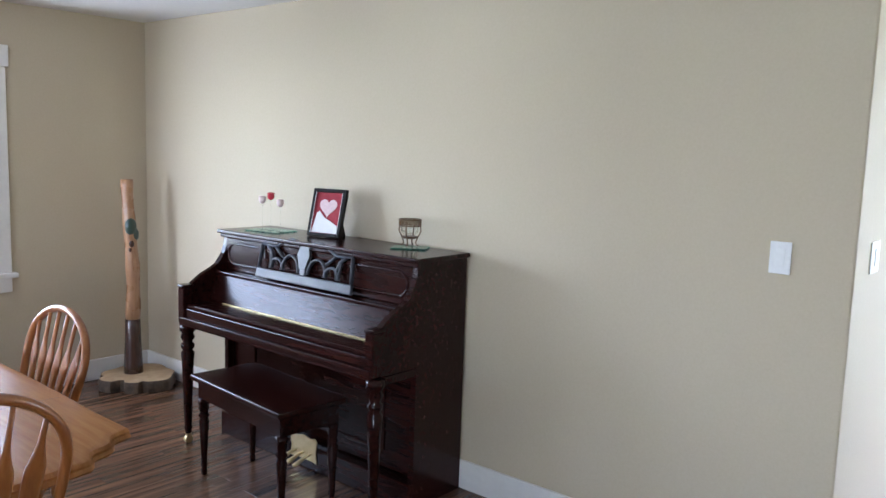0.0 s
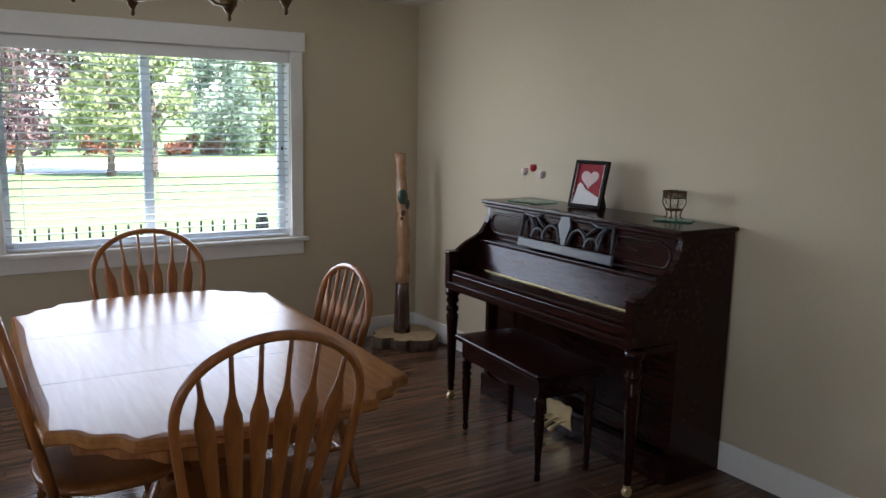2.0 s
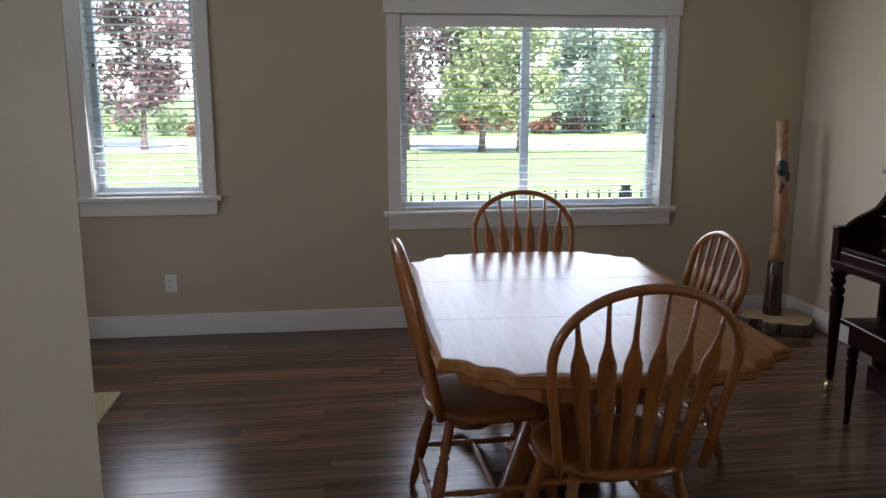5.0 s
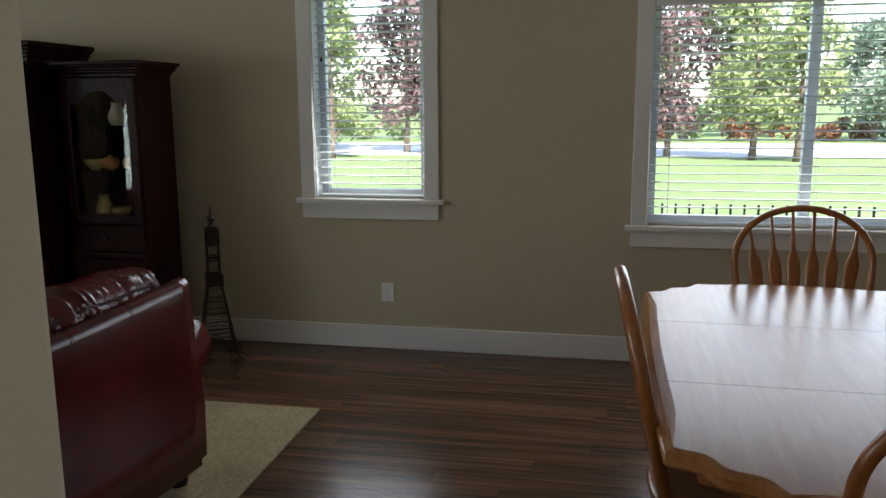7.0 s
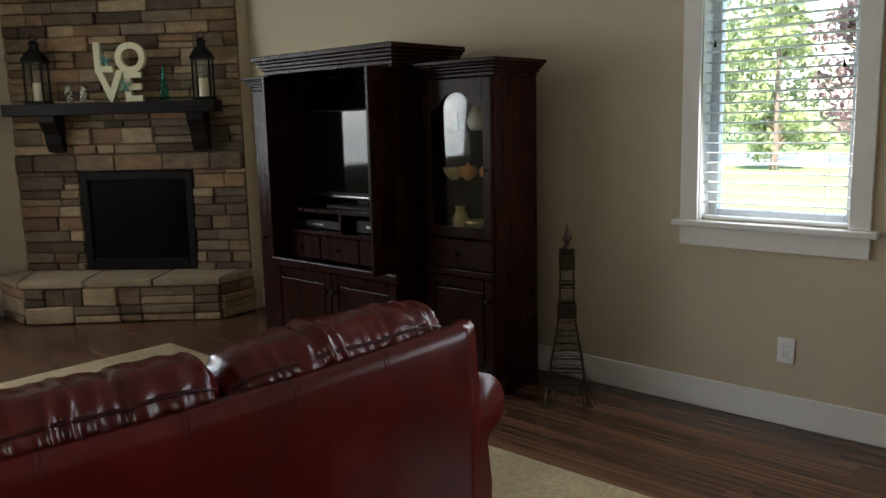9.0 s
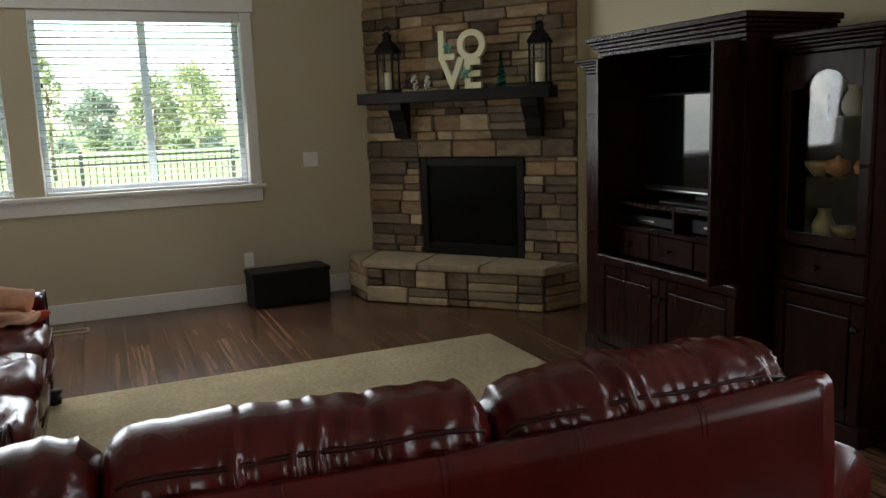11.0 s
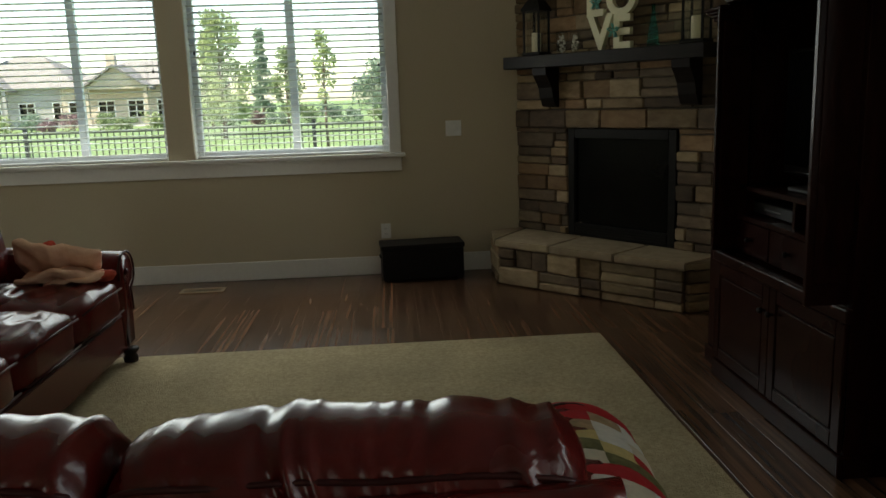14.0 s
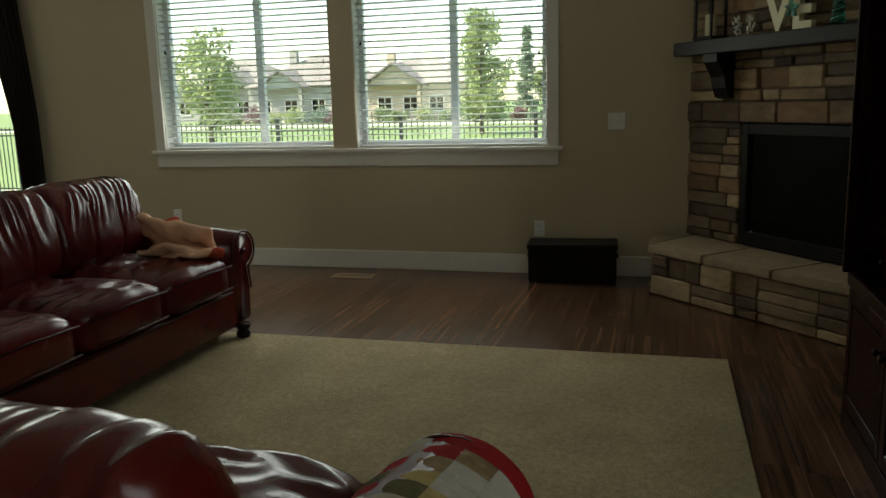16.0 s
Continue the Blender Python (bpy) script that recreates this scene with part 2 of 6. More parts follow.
# ---- building helpers ----
def thing(name, m, label, category, group="", kind=""):
    """An Empty at the base of a thing that has parts."""
    ob = new(name)
    ob.matrix_world = m
    ob.empty_display_size = 0.05
    return tagged(ob, label, category, group, kind)


def mesh_of(name, bm, mat, smooth=False):
    me = bpy.data.meshes.new(name)
    bm.to_mesh(me)
    bm.free()
    for mt in (mat if isinstance(mat, (list, tuple)) else [mat]):
        me.materials.append(mt)
    if smooth:
        me.shade_smooth()
    return me


def part(name, bm, mat, parent=None, label="", smooth=False, m=None):
    """Links a bmesh, or a mesh made before, as one mesh object under a thing or under a part."""
    me = bm if isinstance(bm, bpy.types.Mesh) else mesh_of(name, bm, mat, smooth)
    ob = new(name, me)
    ob.parent = parent
    if m is not None:
        ob.matrix_basis = m
    if label:
        ob["label"] = label
    return ob


def solo(name, bm, mat, label, category, group="", kind="", smooth=False, m=None):
    """A thing that is one mesh."""
    return tagged(part(name, bm, mat, None, "", smooth, m), label, category, group, kind)


def box(bm, x0, x1, y0, y1, z0, z1, bevel=0.0, segs=1):
    m = Matrix.Translation(((x0 + x1) / 2, (y0 + y1) / 2, (z0 + z1) / 2)) @ Matrix.Diagonal((abs(x1 - x0), abs(y1 - y0), abs(z1 - z0), 1))
    made = bmesh.ops.create_cube(bm, size=1, matrix=m)["verts"]
    if bevel:
        edges = {e for v in made for e in v.link_edges}
        bmesh.ops.bevel(bm, geom=list(edges), offset=bevel, segments=segs, profile=0.6, affect="EDGES", clamp_overlap=True)
    return bm


def boxes(*args, bevel=0.0, segs=1):
    bm = bmesh.new()
    for a in args:
        box(bm, *a, bevel=bevel, segs=segs)
    return bm


def lathe(bm, profile, segs=20, m=Matrix()):
    """Turns (radius, height) pairs about z."""
    rings = []
    for r, z in profile:
        rings.append([bm.verts.new(m @ Vector((r * math.cos(a), r * math.sin(a), z))) for a in (2 * math.pi * k / segs for k in range(segs))])
    for lo, hi in zip(rings, rings[1:]):
        for k in range(segs):
            bm.faces.new((lo[k], lo[(k + 1) % segs], hi[(k + 1) % segs], hi[k]))
    bm.faces.new(list(reversed(rings[0])))
    bm.faces.new(rings[-1])
    return bm


def tube(bm, points, radii, segs=8, closed=False, flat=1.0):
    """A round bar along points; flat squeezes it across its second axis."""
    pts = [Vector(p) for p in points]
    radii = radii if isinstance(radii, (list, tuple)) else [radii] * len(pts)
    rings, side = [], None
    for i, p in enumerate(pts):
        a = pts[i - 1] if (i or closed) else p
        b = pts[(i + 1) % len(pts)] if (i < len(pts) - 1 or closed) else p
        d = (b - a).normalized()
        if side is None:
            side = d.cross(Vector((0, 0, 1)) if abs(d.z) < 0.9 else Vector((1, 0, 0))).normalized()
        side = (side - d * side.dot(d)).normalized()
        up = d.cross(side)
        rings.append([bm.verts.new(p + radii[i] * (math.cos(t) * side + flat * math.sin(t) * up)) for t in (2 * math.pi * k / segs for k in range(segs))])
    pairs = list(zip(rings, rings[1:])) + ([(rings[-1], rings[0])] if closed else [])
    for lo, hi in pairs:
        for k in range(segs):
            bm.faces.new((lo[k], lo[(k + 1) % segs], hi[(k + 1) % segs], hi[k]))
    if not closed:
        bm.faces.new(list(reversed(rings[0])))
        bm.faces.new(rings[-1])
    return bm


def prism(bm, outline, z0, z1, m=Matrix()):
    """A flat outline (x, y), drawn up from z0 to z1."""
    lo = [bm.verts.new(m @ Vector((x, y, z0))) for x, y in outline]
    hi = [bm.verts.new(m @ Vector((x, y, z1))) for x, y in outline]
    n = len(lo)
    sides = [bm.faces.new((lo[k], lo[(k + 1) % n], hi[(k + 1) % n], hi[k])) for k in range(n)]
    sides += [bm.faces.new(list(reversed(lo))), bm.faces.new(hi)]
    bmesh.ops.recalc_face_normals(bm, faces=sides)
    return bm


def upright(outline, y0, y1):
    """An outline (x, z) with a thickness from y0 to y1."""
    return prism(bmesh.new(), outline, -y1, -y0, Matrix(((1, 0, 0, 0), (0, 0, -1, 0), (0, 1, 0, 0), (0, 0, 0, 1))))


# ---- setting ----
XW, YN, YS, XE = -4.786, 3.481, -6.08, 4.40
XP, YP = -0.285, 6.2
HD, HL = 2.40, 2.80
TH = 0.20
A_Y0, A_Y1, A_Z0, A_Z1 = 0.761, 2.492, 0.782, 2.022
B_Y0, B_Y1, B_Z0, B_Z1 = -1.144, -0.486, 0.905, 2.22
C_X0, C_X1, C_X2, C_X3, C_Z0, C_Z1 = -2.628, -1.195, -1.003, 0.455, 0.925, 2.21
D_X0, D_X1, D_Z1 = 1.78, 3.62, 2.12


def structure(name, bm, mat, label, category):
    return solo(name, bm, mat, label, category, kind="structure")


ground = bmesh.new()
bmesh.ops.create_grid(ground, x_segments=8, y_segments=8, size=1500, matrix=Matrix.Translation((0, 0, -0.42)))
structure("ground", ground, LAWN, "wide green mown lawn round the house", "lawn")

structure("floor_slab", boxes((XW - TH, XE + TH, YS - TH, YP + TH, -0.44, -0.016)), MORTAR, "dark underlay under the floor planks", "floor")
X0, X1 = XW - TH, XW
structure("wall_west", boxes((X0, X1, A_Y1, YN + TH, -0.016, 3.0), (X0, X1, B_Y1, A_Y0, -0.016, 3.0), (X0, X1, YS - TH, B_Y0, -0.016, 3.0),
                             (X0, X1, A_Y0, A_Y1, -0.016, A_Z0), (X0, X1, A_Y0, A_Y1, A_Z1, 3.0), (X0, X1, B_Y0, B_Y1, -0.016, B_Z0), (X0, X1, B_Y0, B_Y1, B_Z1, 3.0)),
          WALL, "beige painted wall with two windows", "wall")
structure("wall_south", boxes((XW, C_X0, YS - TH, YS, -0.016, 3.0), (C_X1, C_X2, YS - TH, YS, -0.016, 3.0), (C_X3, D_X0, YS - TH, YS, -0.016, 3.0), (D_X1, XE, YS - TH, YS, -0.016, 3.0),
                              (C_X0, C_X1, YS - TH, YS, -0.016, C_Z0), (C_X0, C_X1, YS - TH, YS, C_Z1, 3.0), (C_X2, C_X3, YS - TH, YS, -0.016, C_Z0), (C_X2, C_X3, YS - TH, YS, C_Z1, 3.0),
                              (D_X0, D_X1, YS - TH, YS, D_Z1, 3.0)), WALL, "beige painted wall with twin windows and a patio door", "wall")
north = boxes((XW, XP, YN, YN + TH, -0.016, 3.0), bevel=0.012, segs=3)
structure("wall_north", north, WALL, "beige painted wall behind the piano", "wall")
structure("wall_hall", boxes((XP - 0.12, XP - 0.003, YN + TH, YP, -0.016, 3.0)), WALL, "pale wall of the passage beside the piano wall", "wall")
structure("wall_north_end", boxes((XP - 0.12, 0.72, YP, YP + TH, -0.016, 3.0), (2.08, XE, YP, YP + TH, -0.016, 3.0), (0.72, 2.08, YP, YP + TH, -0.016, 0.32), (0.72, 2.08, YP, YP + TH, 2.28, 3.0)), WALL, "plain beige end wall of the passage", "wall")
structure("wall_east", boxes((XE, XE + TH, YS - TH, YP + TH, -0.016, 3.0)), WALL, "plain beige wall", "wall")
structure("wall_column", boxes((-1.0, -0.60, -0.33, -0.035, 0.0, HL), bevel=0.012, segs=3), WALL, "beige end of a partition between dining and living room", "wall")

# dining ceiling with a raised tray, living ceiling higher
TX0, TX1, TY0, TY1 = -4.02, -1.15, 0.35, 2.72
structure("ceiling_dining", boxes((XW, XE, TY1, YP, HD, 3.02), (XW, XE, -0.2, TY0, HD, 3.02), (XW, TX0, TY0, TY1, HD, 3.02), (TX1, XE, TY0, TY1, HD, 3.02), (TX0, TX1, TY0, TY1, HD + 0.28, 3.02)),
          CEIL, "white dining ceiling with a raised tray", "ceiling")
structure("ceiling_living", boxes((XW, XE, YS, -0.2, HL, 3.02)), CEIL, "white flat living room ceiling", "ceiling")
tray = bmesh.new()
for a in ((TX0 - 0.09, TX1 + 0.09, TY0 - 0.09, TY0, HD - 0.018, HD - 0.001), (TX0 - 0.09, TX1 + 0.09, TY1, TY1 + 0.09, HD - 0.018, HD - 0.001),
          (TX0 - 0.09, TX0, TY0, TY1, HD - 0.018, HD - 0.001), (TX1, TX1 + 0.09, TY0, TY1, HD - 0.018, HD - 0.001)):
    box(tray, *a, bevel=0.004)
structure("trim_tray", tray, TRIM, "white painted trim round the ceiling tray", "trim")

BBH, BBT = 0.140, 0.016


def baseboard(*a):
    structure("baseboard", boxes(a, bevel=0.003), TRIM, "white painted flat baseboard", "baseboard")


baseboard(XW, XW + BBT, YS, YN, 0, BBH)
baseboard(XW + BBT + 0.001, XP, YN - BBT, YN, 0, BBH)
baseboard(XW + BBT + 0.001, D_X0 - 0.1, YS, YS + BBT, 0, BBH)
baseboard(XP - 0.003, XP + BBT, YN + 0.02, YP - 0.03, 0, BBH)


def pane(name, x0, x1, y0, y1, z0, z1, parent):
    ob = part(name, boxes((x0, x1, y0, y1, z0, z1)), GLASS, parent)
    ob.visible_shadow = False
    return ob


def window(name, centre, turn, lights, z0, z1, casing, apron_drop, label):
    """A cased window. Local x runs along the wall, y into the room. lights: (x0, x1, middle rail x) for each opening."""
    w = thing(name, pose(*centre, 0, 0, turn), label, "window", kind="structure")
    left, right = lights[0][0] - casing, lights[-1][1] + casing
    part("casing_head", boxes((left - 0.018, right + 0.018, 0.0, 0.026, z1 + 0.0, z1 + 0.125), bevel=0.003), TRIM, w)
    for x in (left, right - casing):
        part("casing_side", boxes((x, x + casing, 0.0, 0.019, z0, z1 - 0.001), bevel=0.003), TRIM, w)
    for (a0, a1, r0), (b0, b1, r1) in zip(lights, lights[1:]):
        # wall paint instead of white trim: its backlit shade is put into the colour
        part("casing_mullion", boxes((a1, b0, 0.0, 0.012, z0, z1 - 0.001), bevel=0.003), WALL, w, "post between the two openings, wall beige for its backlit shade")
    part("window_sill", boxes((left - 0.03, right + 0.03, -0.09, 0.045, z0 - 0.03, z0 - 0.001), bevel=0.006, segs=2), TRIM, w)
    part("apron", boxes((left, right, 0.0, 0.018, z0 - apron_drop, z0 - 0.031), bevel=0.003), TRIM, w)
    for x0, x1, mid in lights:
        f = 0.045
        lining = boxes((x0, x0 + 0.004, -0.10, -0.001, z0, z1), (x1 - 0.004, x1, -0.10, -0.001, z0, z1), (x0, x1, -0.10, -0.001, z1 - 0.004, z1))
        part("lining", lining, TRIM, w)
        part("window_frame", boxes((x0, x0 + f, -0.15, -0.101, z0, z1), (x1 - f, x1, -0.15, -0.101, z0, z1), (x0 + f, x1 - f, -0.15, -0.101, z0, z0 + f), (x0 + f, x1 - f, -0.15, -0.101, z1 - f, z1), bevel=0.004), VINYL, w)
        if mid is not None:
            part("middle_rail", boxes((mid - 0.028, mid + 0.028, -0.145, -0.098, z0 + f, z1 - f), bevel=0.004), VINYL, w)
            pane("pane", x0 + f, mid - 0.028, -0.128, -0.124, z0 + f, z1 - f, w)
            pane("pane", mid + 0.028, x1 - f, -0.134, -0.130, z0 + f, z1 - f, w)
        else:
            pane("pane", x0 + f, x1 - f, -0.128, -0.124, z0 + f, z1 - f, w)
    return w


def blind(centre, turn, x0, x1, z0, z1, tilt, label):
    """A lowered slat blind, each slat a piece of its own, on the lining of its window."""
    b = thing("blind", pose(*centre, 0, 0, turn), label, "blind", group="white slat blinds in the windows")
    part("valance", boxes((x0 + 0.006, x1 - 0.006, -0.012, 0.004, z1 - 0.078, z1 - 0.006), bevel=0.004, segs=2), BLIND, b)
    part("head_rail", boxes((x0 + 0.012, x1 - 0.012, -0.065, -0.014, z1 - 0.052, z1 - 0.008)), BLIND, b)
    step, n = 0.0455, 0
    sl = bmesh.new()
    ring = []
    for k in range(5):
        u = -0.025 + 0.0125 * k
        ring.append((u, 0.004 * (1 - (u / 0.025) ** 2)))
    for x in (x0 + 0.012, x1 - 0.012):
        for off in (0.0, -0.0028):
            for u, h in ring:
                sl.verts.new((x, u, h + off))
    sl.verts.ensure_lookup_table()
    v = sl.verts
    for k in range(4):
        sl.faces.new((v[k], v[k + 1], v[11 + k], v[10 + k]))
        sl.faces.new((v[5 + k], v[15 + k], v[16 + k], v[6 + k]))
        sl.faces.new((v[k], v[5 + k], v[6 + k], v[k + 1]))
        sl.faces.new((v[10 + k], v[11 + k], v[16 + k], v[15 + k]))
    sl.faces.new((v[0], v[10], v[15], v[5]))
    sl.faces.new((v[4], v[9], v[19], v[14]))
    me = mesh_of("slat", sl, BLIND, True)
    z = z1 - 0.095
    while z > z0 + 0.045:
        part("slat", me, None, b, m=pose(0, -0.038, z, tilt + random.uniform(-1.2, 1.2), random.uniform(-0.06, 0.06), 0))
        z -= step
    part("bottom_rail", boxes((x0 + 0.012, x1 - 0.012, -0.062, -0.014, z0 + 0.003, z0 + 0.02), bevel=0.004), BLIND, b)
    for x in (x0 + 0.11, (x0 + x1) / 2, x1 - 0.11):
        for y in (-0.013, -0.0635):
            part("ladder_cord", tube(bmesh.new(), [(x, y, z0 + 0.02), (x, y, z1 - 0.05)], 0.0011, 4), BLIND, b)
    for x, drop in ((x0 + 0.055, 0.62), (x1 - 0.055, 0.50)):
        part("pull_cord", tube(bmesh.new(), [(x, -0.008, z1 - 0.08), (x, -0.008, z1 - drop)], 0.0013, 5), BLIND, b)
        part("cord_tassel", lathe(bmesh.new(), [(0.002, 0.03), (0.007, 0.012), (0.008, 0.0)][::-1], 8, Matrix.Translation((x, -0.008, z1 - drop - 0.03))), ESPRESSO, b, "small dark cord tassel")
    return b


# local x of the west windows runs towards -y
window("window_1", (XW, 0, 0), -90, [(-A_Y1, -A_Y0, -1.59)], A_Z0, A_Z1, 0.085, 0.12, "white cased sliding window of the dining room with its blind lowered")
blind((XW, 0, 0), -90, -A_Y1, -A_Y0, A_Z0, A_Z1, 3, "white slat blind, lowered with its slats open, in the dining window")
window("window_2", (XW, 0, 0), -90, [(-B_Y1, -B_Y0, None)], B_Z0, B_Z1, 0.085, 0.12, "narrow white cased window of the living room")
blind((XW, 0, 0), -90, -B_Y1, -B_Y0, B_Z0, B_Z1, 3, "white slat blind, lowered with its slats open, in a narrow window")
window("window_3", (0, YS, 0), 0, [(C_X0, C_X1, -1.935), (C_X2, C_X3, -0.37)], C_Z0, C_Z1, 0.085, 0.135, "pair of white cased sliding windows over one sill")
blind((0, YS, 0), 0, C_X0, C_X1, C_Z0, C_Z1, 6, "white slat blind, lowered with its slats open, in a twin window")
blind((0, YS, 0), 0, C_X2, C_X3, C_Z0, C_Z1, 6, "white slat blind, lowered with its slats open, in a twin window")

door = thing("door_1", pose(0, YS, 0), "white framed glass patio door to the lawn", "patio door", kind="structure")
part("door_frame", boxes((D_X0, D_X0 + 0.06, -0.15, -0.05, -0.01, D_Z1), (D_X1 - 0.06, D_X1, -0.15, -0.05, -0.01, D_Z1), (D_X0 + 0.06, D_X1 - 0.06, -0.15, -0.05, D_Z1 - 0.06, D_Z1), (D_X0 + 0.06, D_X1 - 0.06, -0.15, -0.05, -0.01, 0.07),
                         (2.66, 2.74, -0.15, -0.05, 0.07, D_Z1 - 0.06), bevel=0.004), VINYL, door)
pane("pane", D_X0 + 0.06, 2.66, -0.11, -0.105, 0.07, D_Z1 - 0.06, door)
pane("pane", 2.74, D_X1 - 0.06, -0.11, -0.105, 0.07, D_Z1 - 0.06, door)


# ---- dining room ----
def oak_chair(name, height, label, m):
    """A bow-backed chair with arrow slats. It faces local +y; its back stands at -y."""
    c = thing(name, m, label, "chair", group="oak chairs round the dining table")
    k = height / 1.03
    seat = bmesh.new()
    n, rings = 40, []
    for inset, z in ((0.03, 0.428), (0.0, 0.438), (-0.006, 0.452), (0.004, 0.463), (0.03, 0.466), (0.12, 0.456), (0.20, 0.452)):
        ring = []
        for i in range(n):
            a = 2 * math.pi * i / n
            cx, cy = math.cos(a), math.sin(a)
            r = (abs(cx) ** 2.6 + abs(cy) ** 2.6) ** (-1 / 2.6)
            w = 0.232 + 0.012 * cy
            ring.append(seat.verts.new(((w - inset) * r * cx, (0.215 - inset) * r * cy, z)))
        rings.append(ring)
    for lo, hi in zip(rings, rings[1:]):
        for i in range(n):
            seat.faces.new((lo[i], lo[(i + 1) % n], hi[(i + 1) % n], hi[i]))
    seat.faces.new(list(reversed(rings[0])))
    seat.faces.new(rings[-1])
    part("seat", seat, OAK, c, "smooth saddled oak seat", True)

    def back(x, z):
        return (x, -0.185 - 0.125 * (z - 0.45) / 0.58, 0.45 + (z - 0.45) * (height - 0.45) / 0.58)
    bow = []
    for i in range(29):
        a = math.pi * (i / 28)
        bow.append((-0.262 * math.cos(a), 0.80 + 0.215 * math.sin(a) ** 0.9))
    bow = [(-0.215, 0.455), (-0.228, 0.55), (-0.244, 0.66), (-0.257, 0.74)] + bow + [(0.257, 0.74), (0.244, 0.66), (0.228, 0.55), (0.215, 0.455)]
    part("bow", tube(bmesh.new(), [back(*p) for p in bow], 0.0165, 10, flat=0.85), OAK, c, "bent oak bow", True)
    for i in range(6):
        u = (i - 2.5) / 2.5
        top, bot = 0.205 * u, 0.135 * u
        ztop = 0.80 + 0.215 * math.sin(math.acos(max(-1, min(1, -top / 0.262)))) ** 0.9 - 0.005
        sl = bmesh.new()
        prof = [(0.455, 0.0125), (0.53, 0.016), (0.66, 0.022), (0.765, 0.0265), (0.80, 0.0255), (0.835, 0.015), (0.865, 0.0085), (0.90, 0.0068), (ztop, 0.006)]
        prof = [(z, w) for z, w in prof[:-1] if z < ztop - 0.01] + [prof[-1]]
        cuts = []
        for z, w in prof:
            f = (z - 0.455) / (ztop - 0.455)
            x, y, zz = back(bot + (top - bot) * f, z)
            t = 0.0055
            cuts.append([sl.verts.new((x + sx * w, y + sy * t * (0.6 if abs(sx) > 0.9 else 1), zz)) for sx, sy in ((-1, -1), (-0.5, -1.4), (0.5, -1.4), (1, -1), (1, 1), (0.5, 1.4), (-0.5, 1.4), (-1, 1))])
        for lo, hi in zip(cuts, cuts[1:]):
            for j in range(8):
                sl.faces.new((lo[j], lo[(j + 1) % 8], hi[(j + 1) % 8], hi[j]))
        sl.faces.new(list(reversed(cuts[0])))
        sl.faces.new(cuts[-1])
        part("back_slat", sl, OAK, c, "", True)
    turned = [(0.0, 0.011), (0.04, 0.0125), (0.10, 0.017), (0.20, 0.018), (0.245, 0.013), (0.26, 0.019), (0.275, 0.013), (0.30, 0.020), (0.45, 0.024), (0.62, 0.021), (0.68, 0.014), (0.70, 0.020), (0.72, 0.014), (0.78, 0.020), (0.95, 0.017), (1.0, 0.016)]
    feet = {}
    for sx in (-1, 1):
        for sy in (-1, 1):
            a, b = Vector((sx * 0.235, sy * 0.235, 0.0)), Vector((sx * 0.155, sy * 0.145, 0.432))
            feet[sx, sy] = (a, b)
            part("leg", tube(bmesh.new(), [a.lerp(b, f) for f, r in turned], [r for f, r in turned], 12), OAK, c, "", True)

    def rung(a, b):
        fs = (0, 0.1, 0.25, 0.4, 0.47, 0.5, 0.53, 0.6, 0.75, 0.9, 1)
        rs = (0.007, 0.009, 0.013, 0.011, 0.009, 0.015, 0.009, 0.011, 0.013, 0.009, 0.007)
        return tube(bmesh.new(), [a.lerp(b, f) for f in fs], list(rs), 10)
    for sx in (-1, 1):
        part("stretcher", rung(feet[sx, -1][0].lerp(feet[sx, -1][1], 0.42), feet[sx, 1][0].lerp(feet[sx, 1][1], 0.42)), OAK, c, "", True)
    for sy, f in ((-1, 0.30), (1, 0.55)):
        part("stretcher", rung(feet[-1, sy][0].lerp(feet[-1, sy][1], f), feet[1, sy][0].lerp(feet[1, sy][1], f)), OAK, c, "", True)
    l1, r1 = feet[-1, -1][0].lerp(feet[-1, 1][0], 0.5), feet[1, -1][0].lerp(feet[1, 1][0], 0.5)
    part("stretcher", rung(l1 + Vector((0.034, 0, 0.18)), r1 + Vector((-0.034, 0, 0.18))), OAK, c, "", True)
    return c


chair = oak_chair("dining_chair", 1.035, "golden oak bow-back chair, its back turned to the room", pose(-1.885, 1.195, 0, 0, 0, 90))
tagged(copy_thing(chair, pose(-3.43, 1.32, 0, 0, 0, -90)), "golden oak bow-back chair standing before the dining window")
tagged(copy_thing(chair, pose(-2.345, 0.875, 0, 0, 0, 2)), "golden oak bow-back chair pushed under the table's long side")
oak_chair("dining_chair", 0.945, "golden oak bow-back chair on the piano's side of the table", pose(-2.83, 1.70, 0, 0, 0, 178))


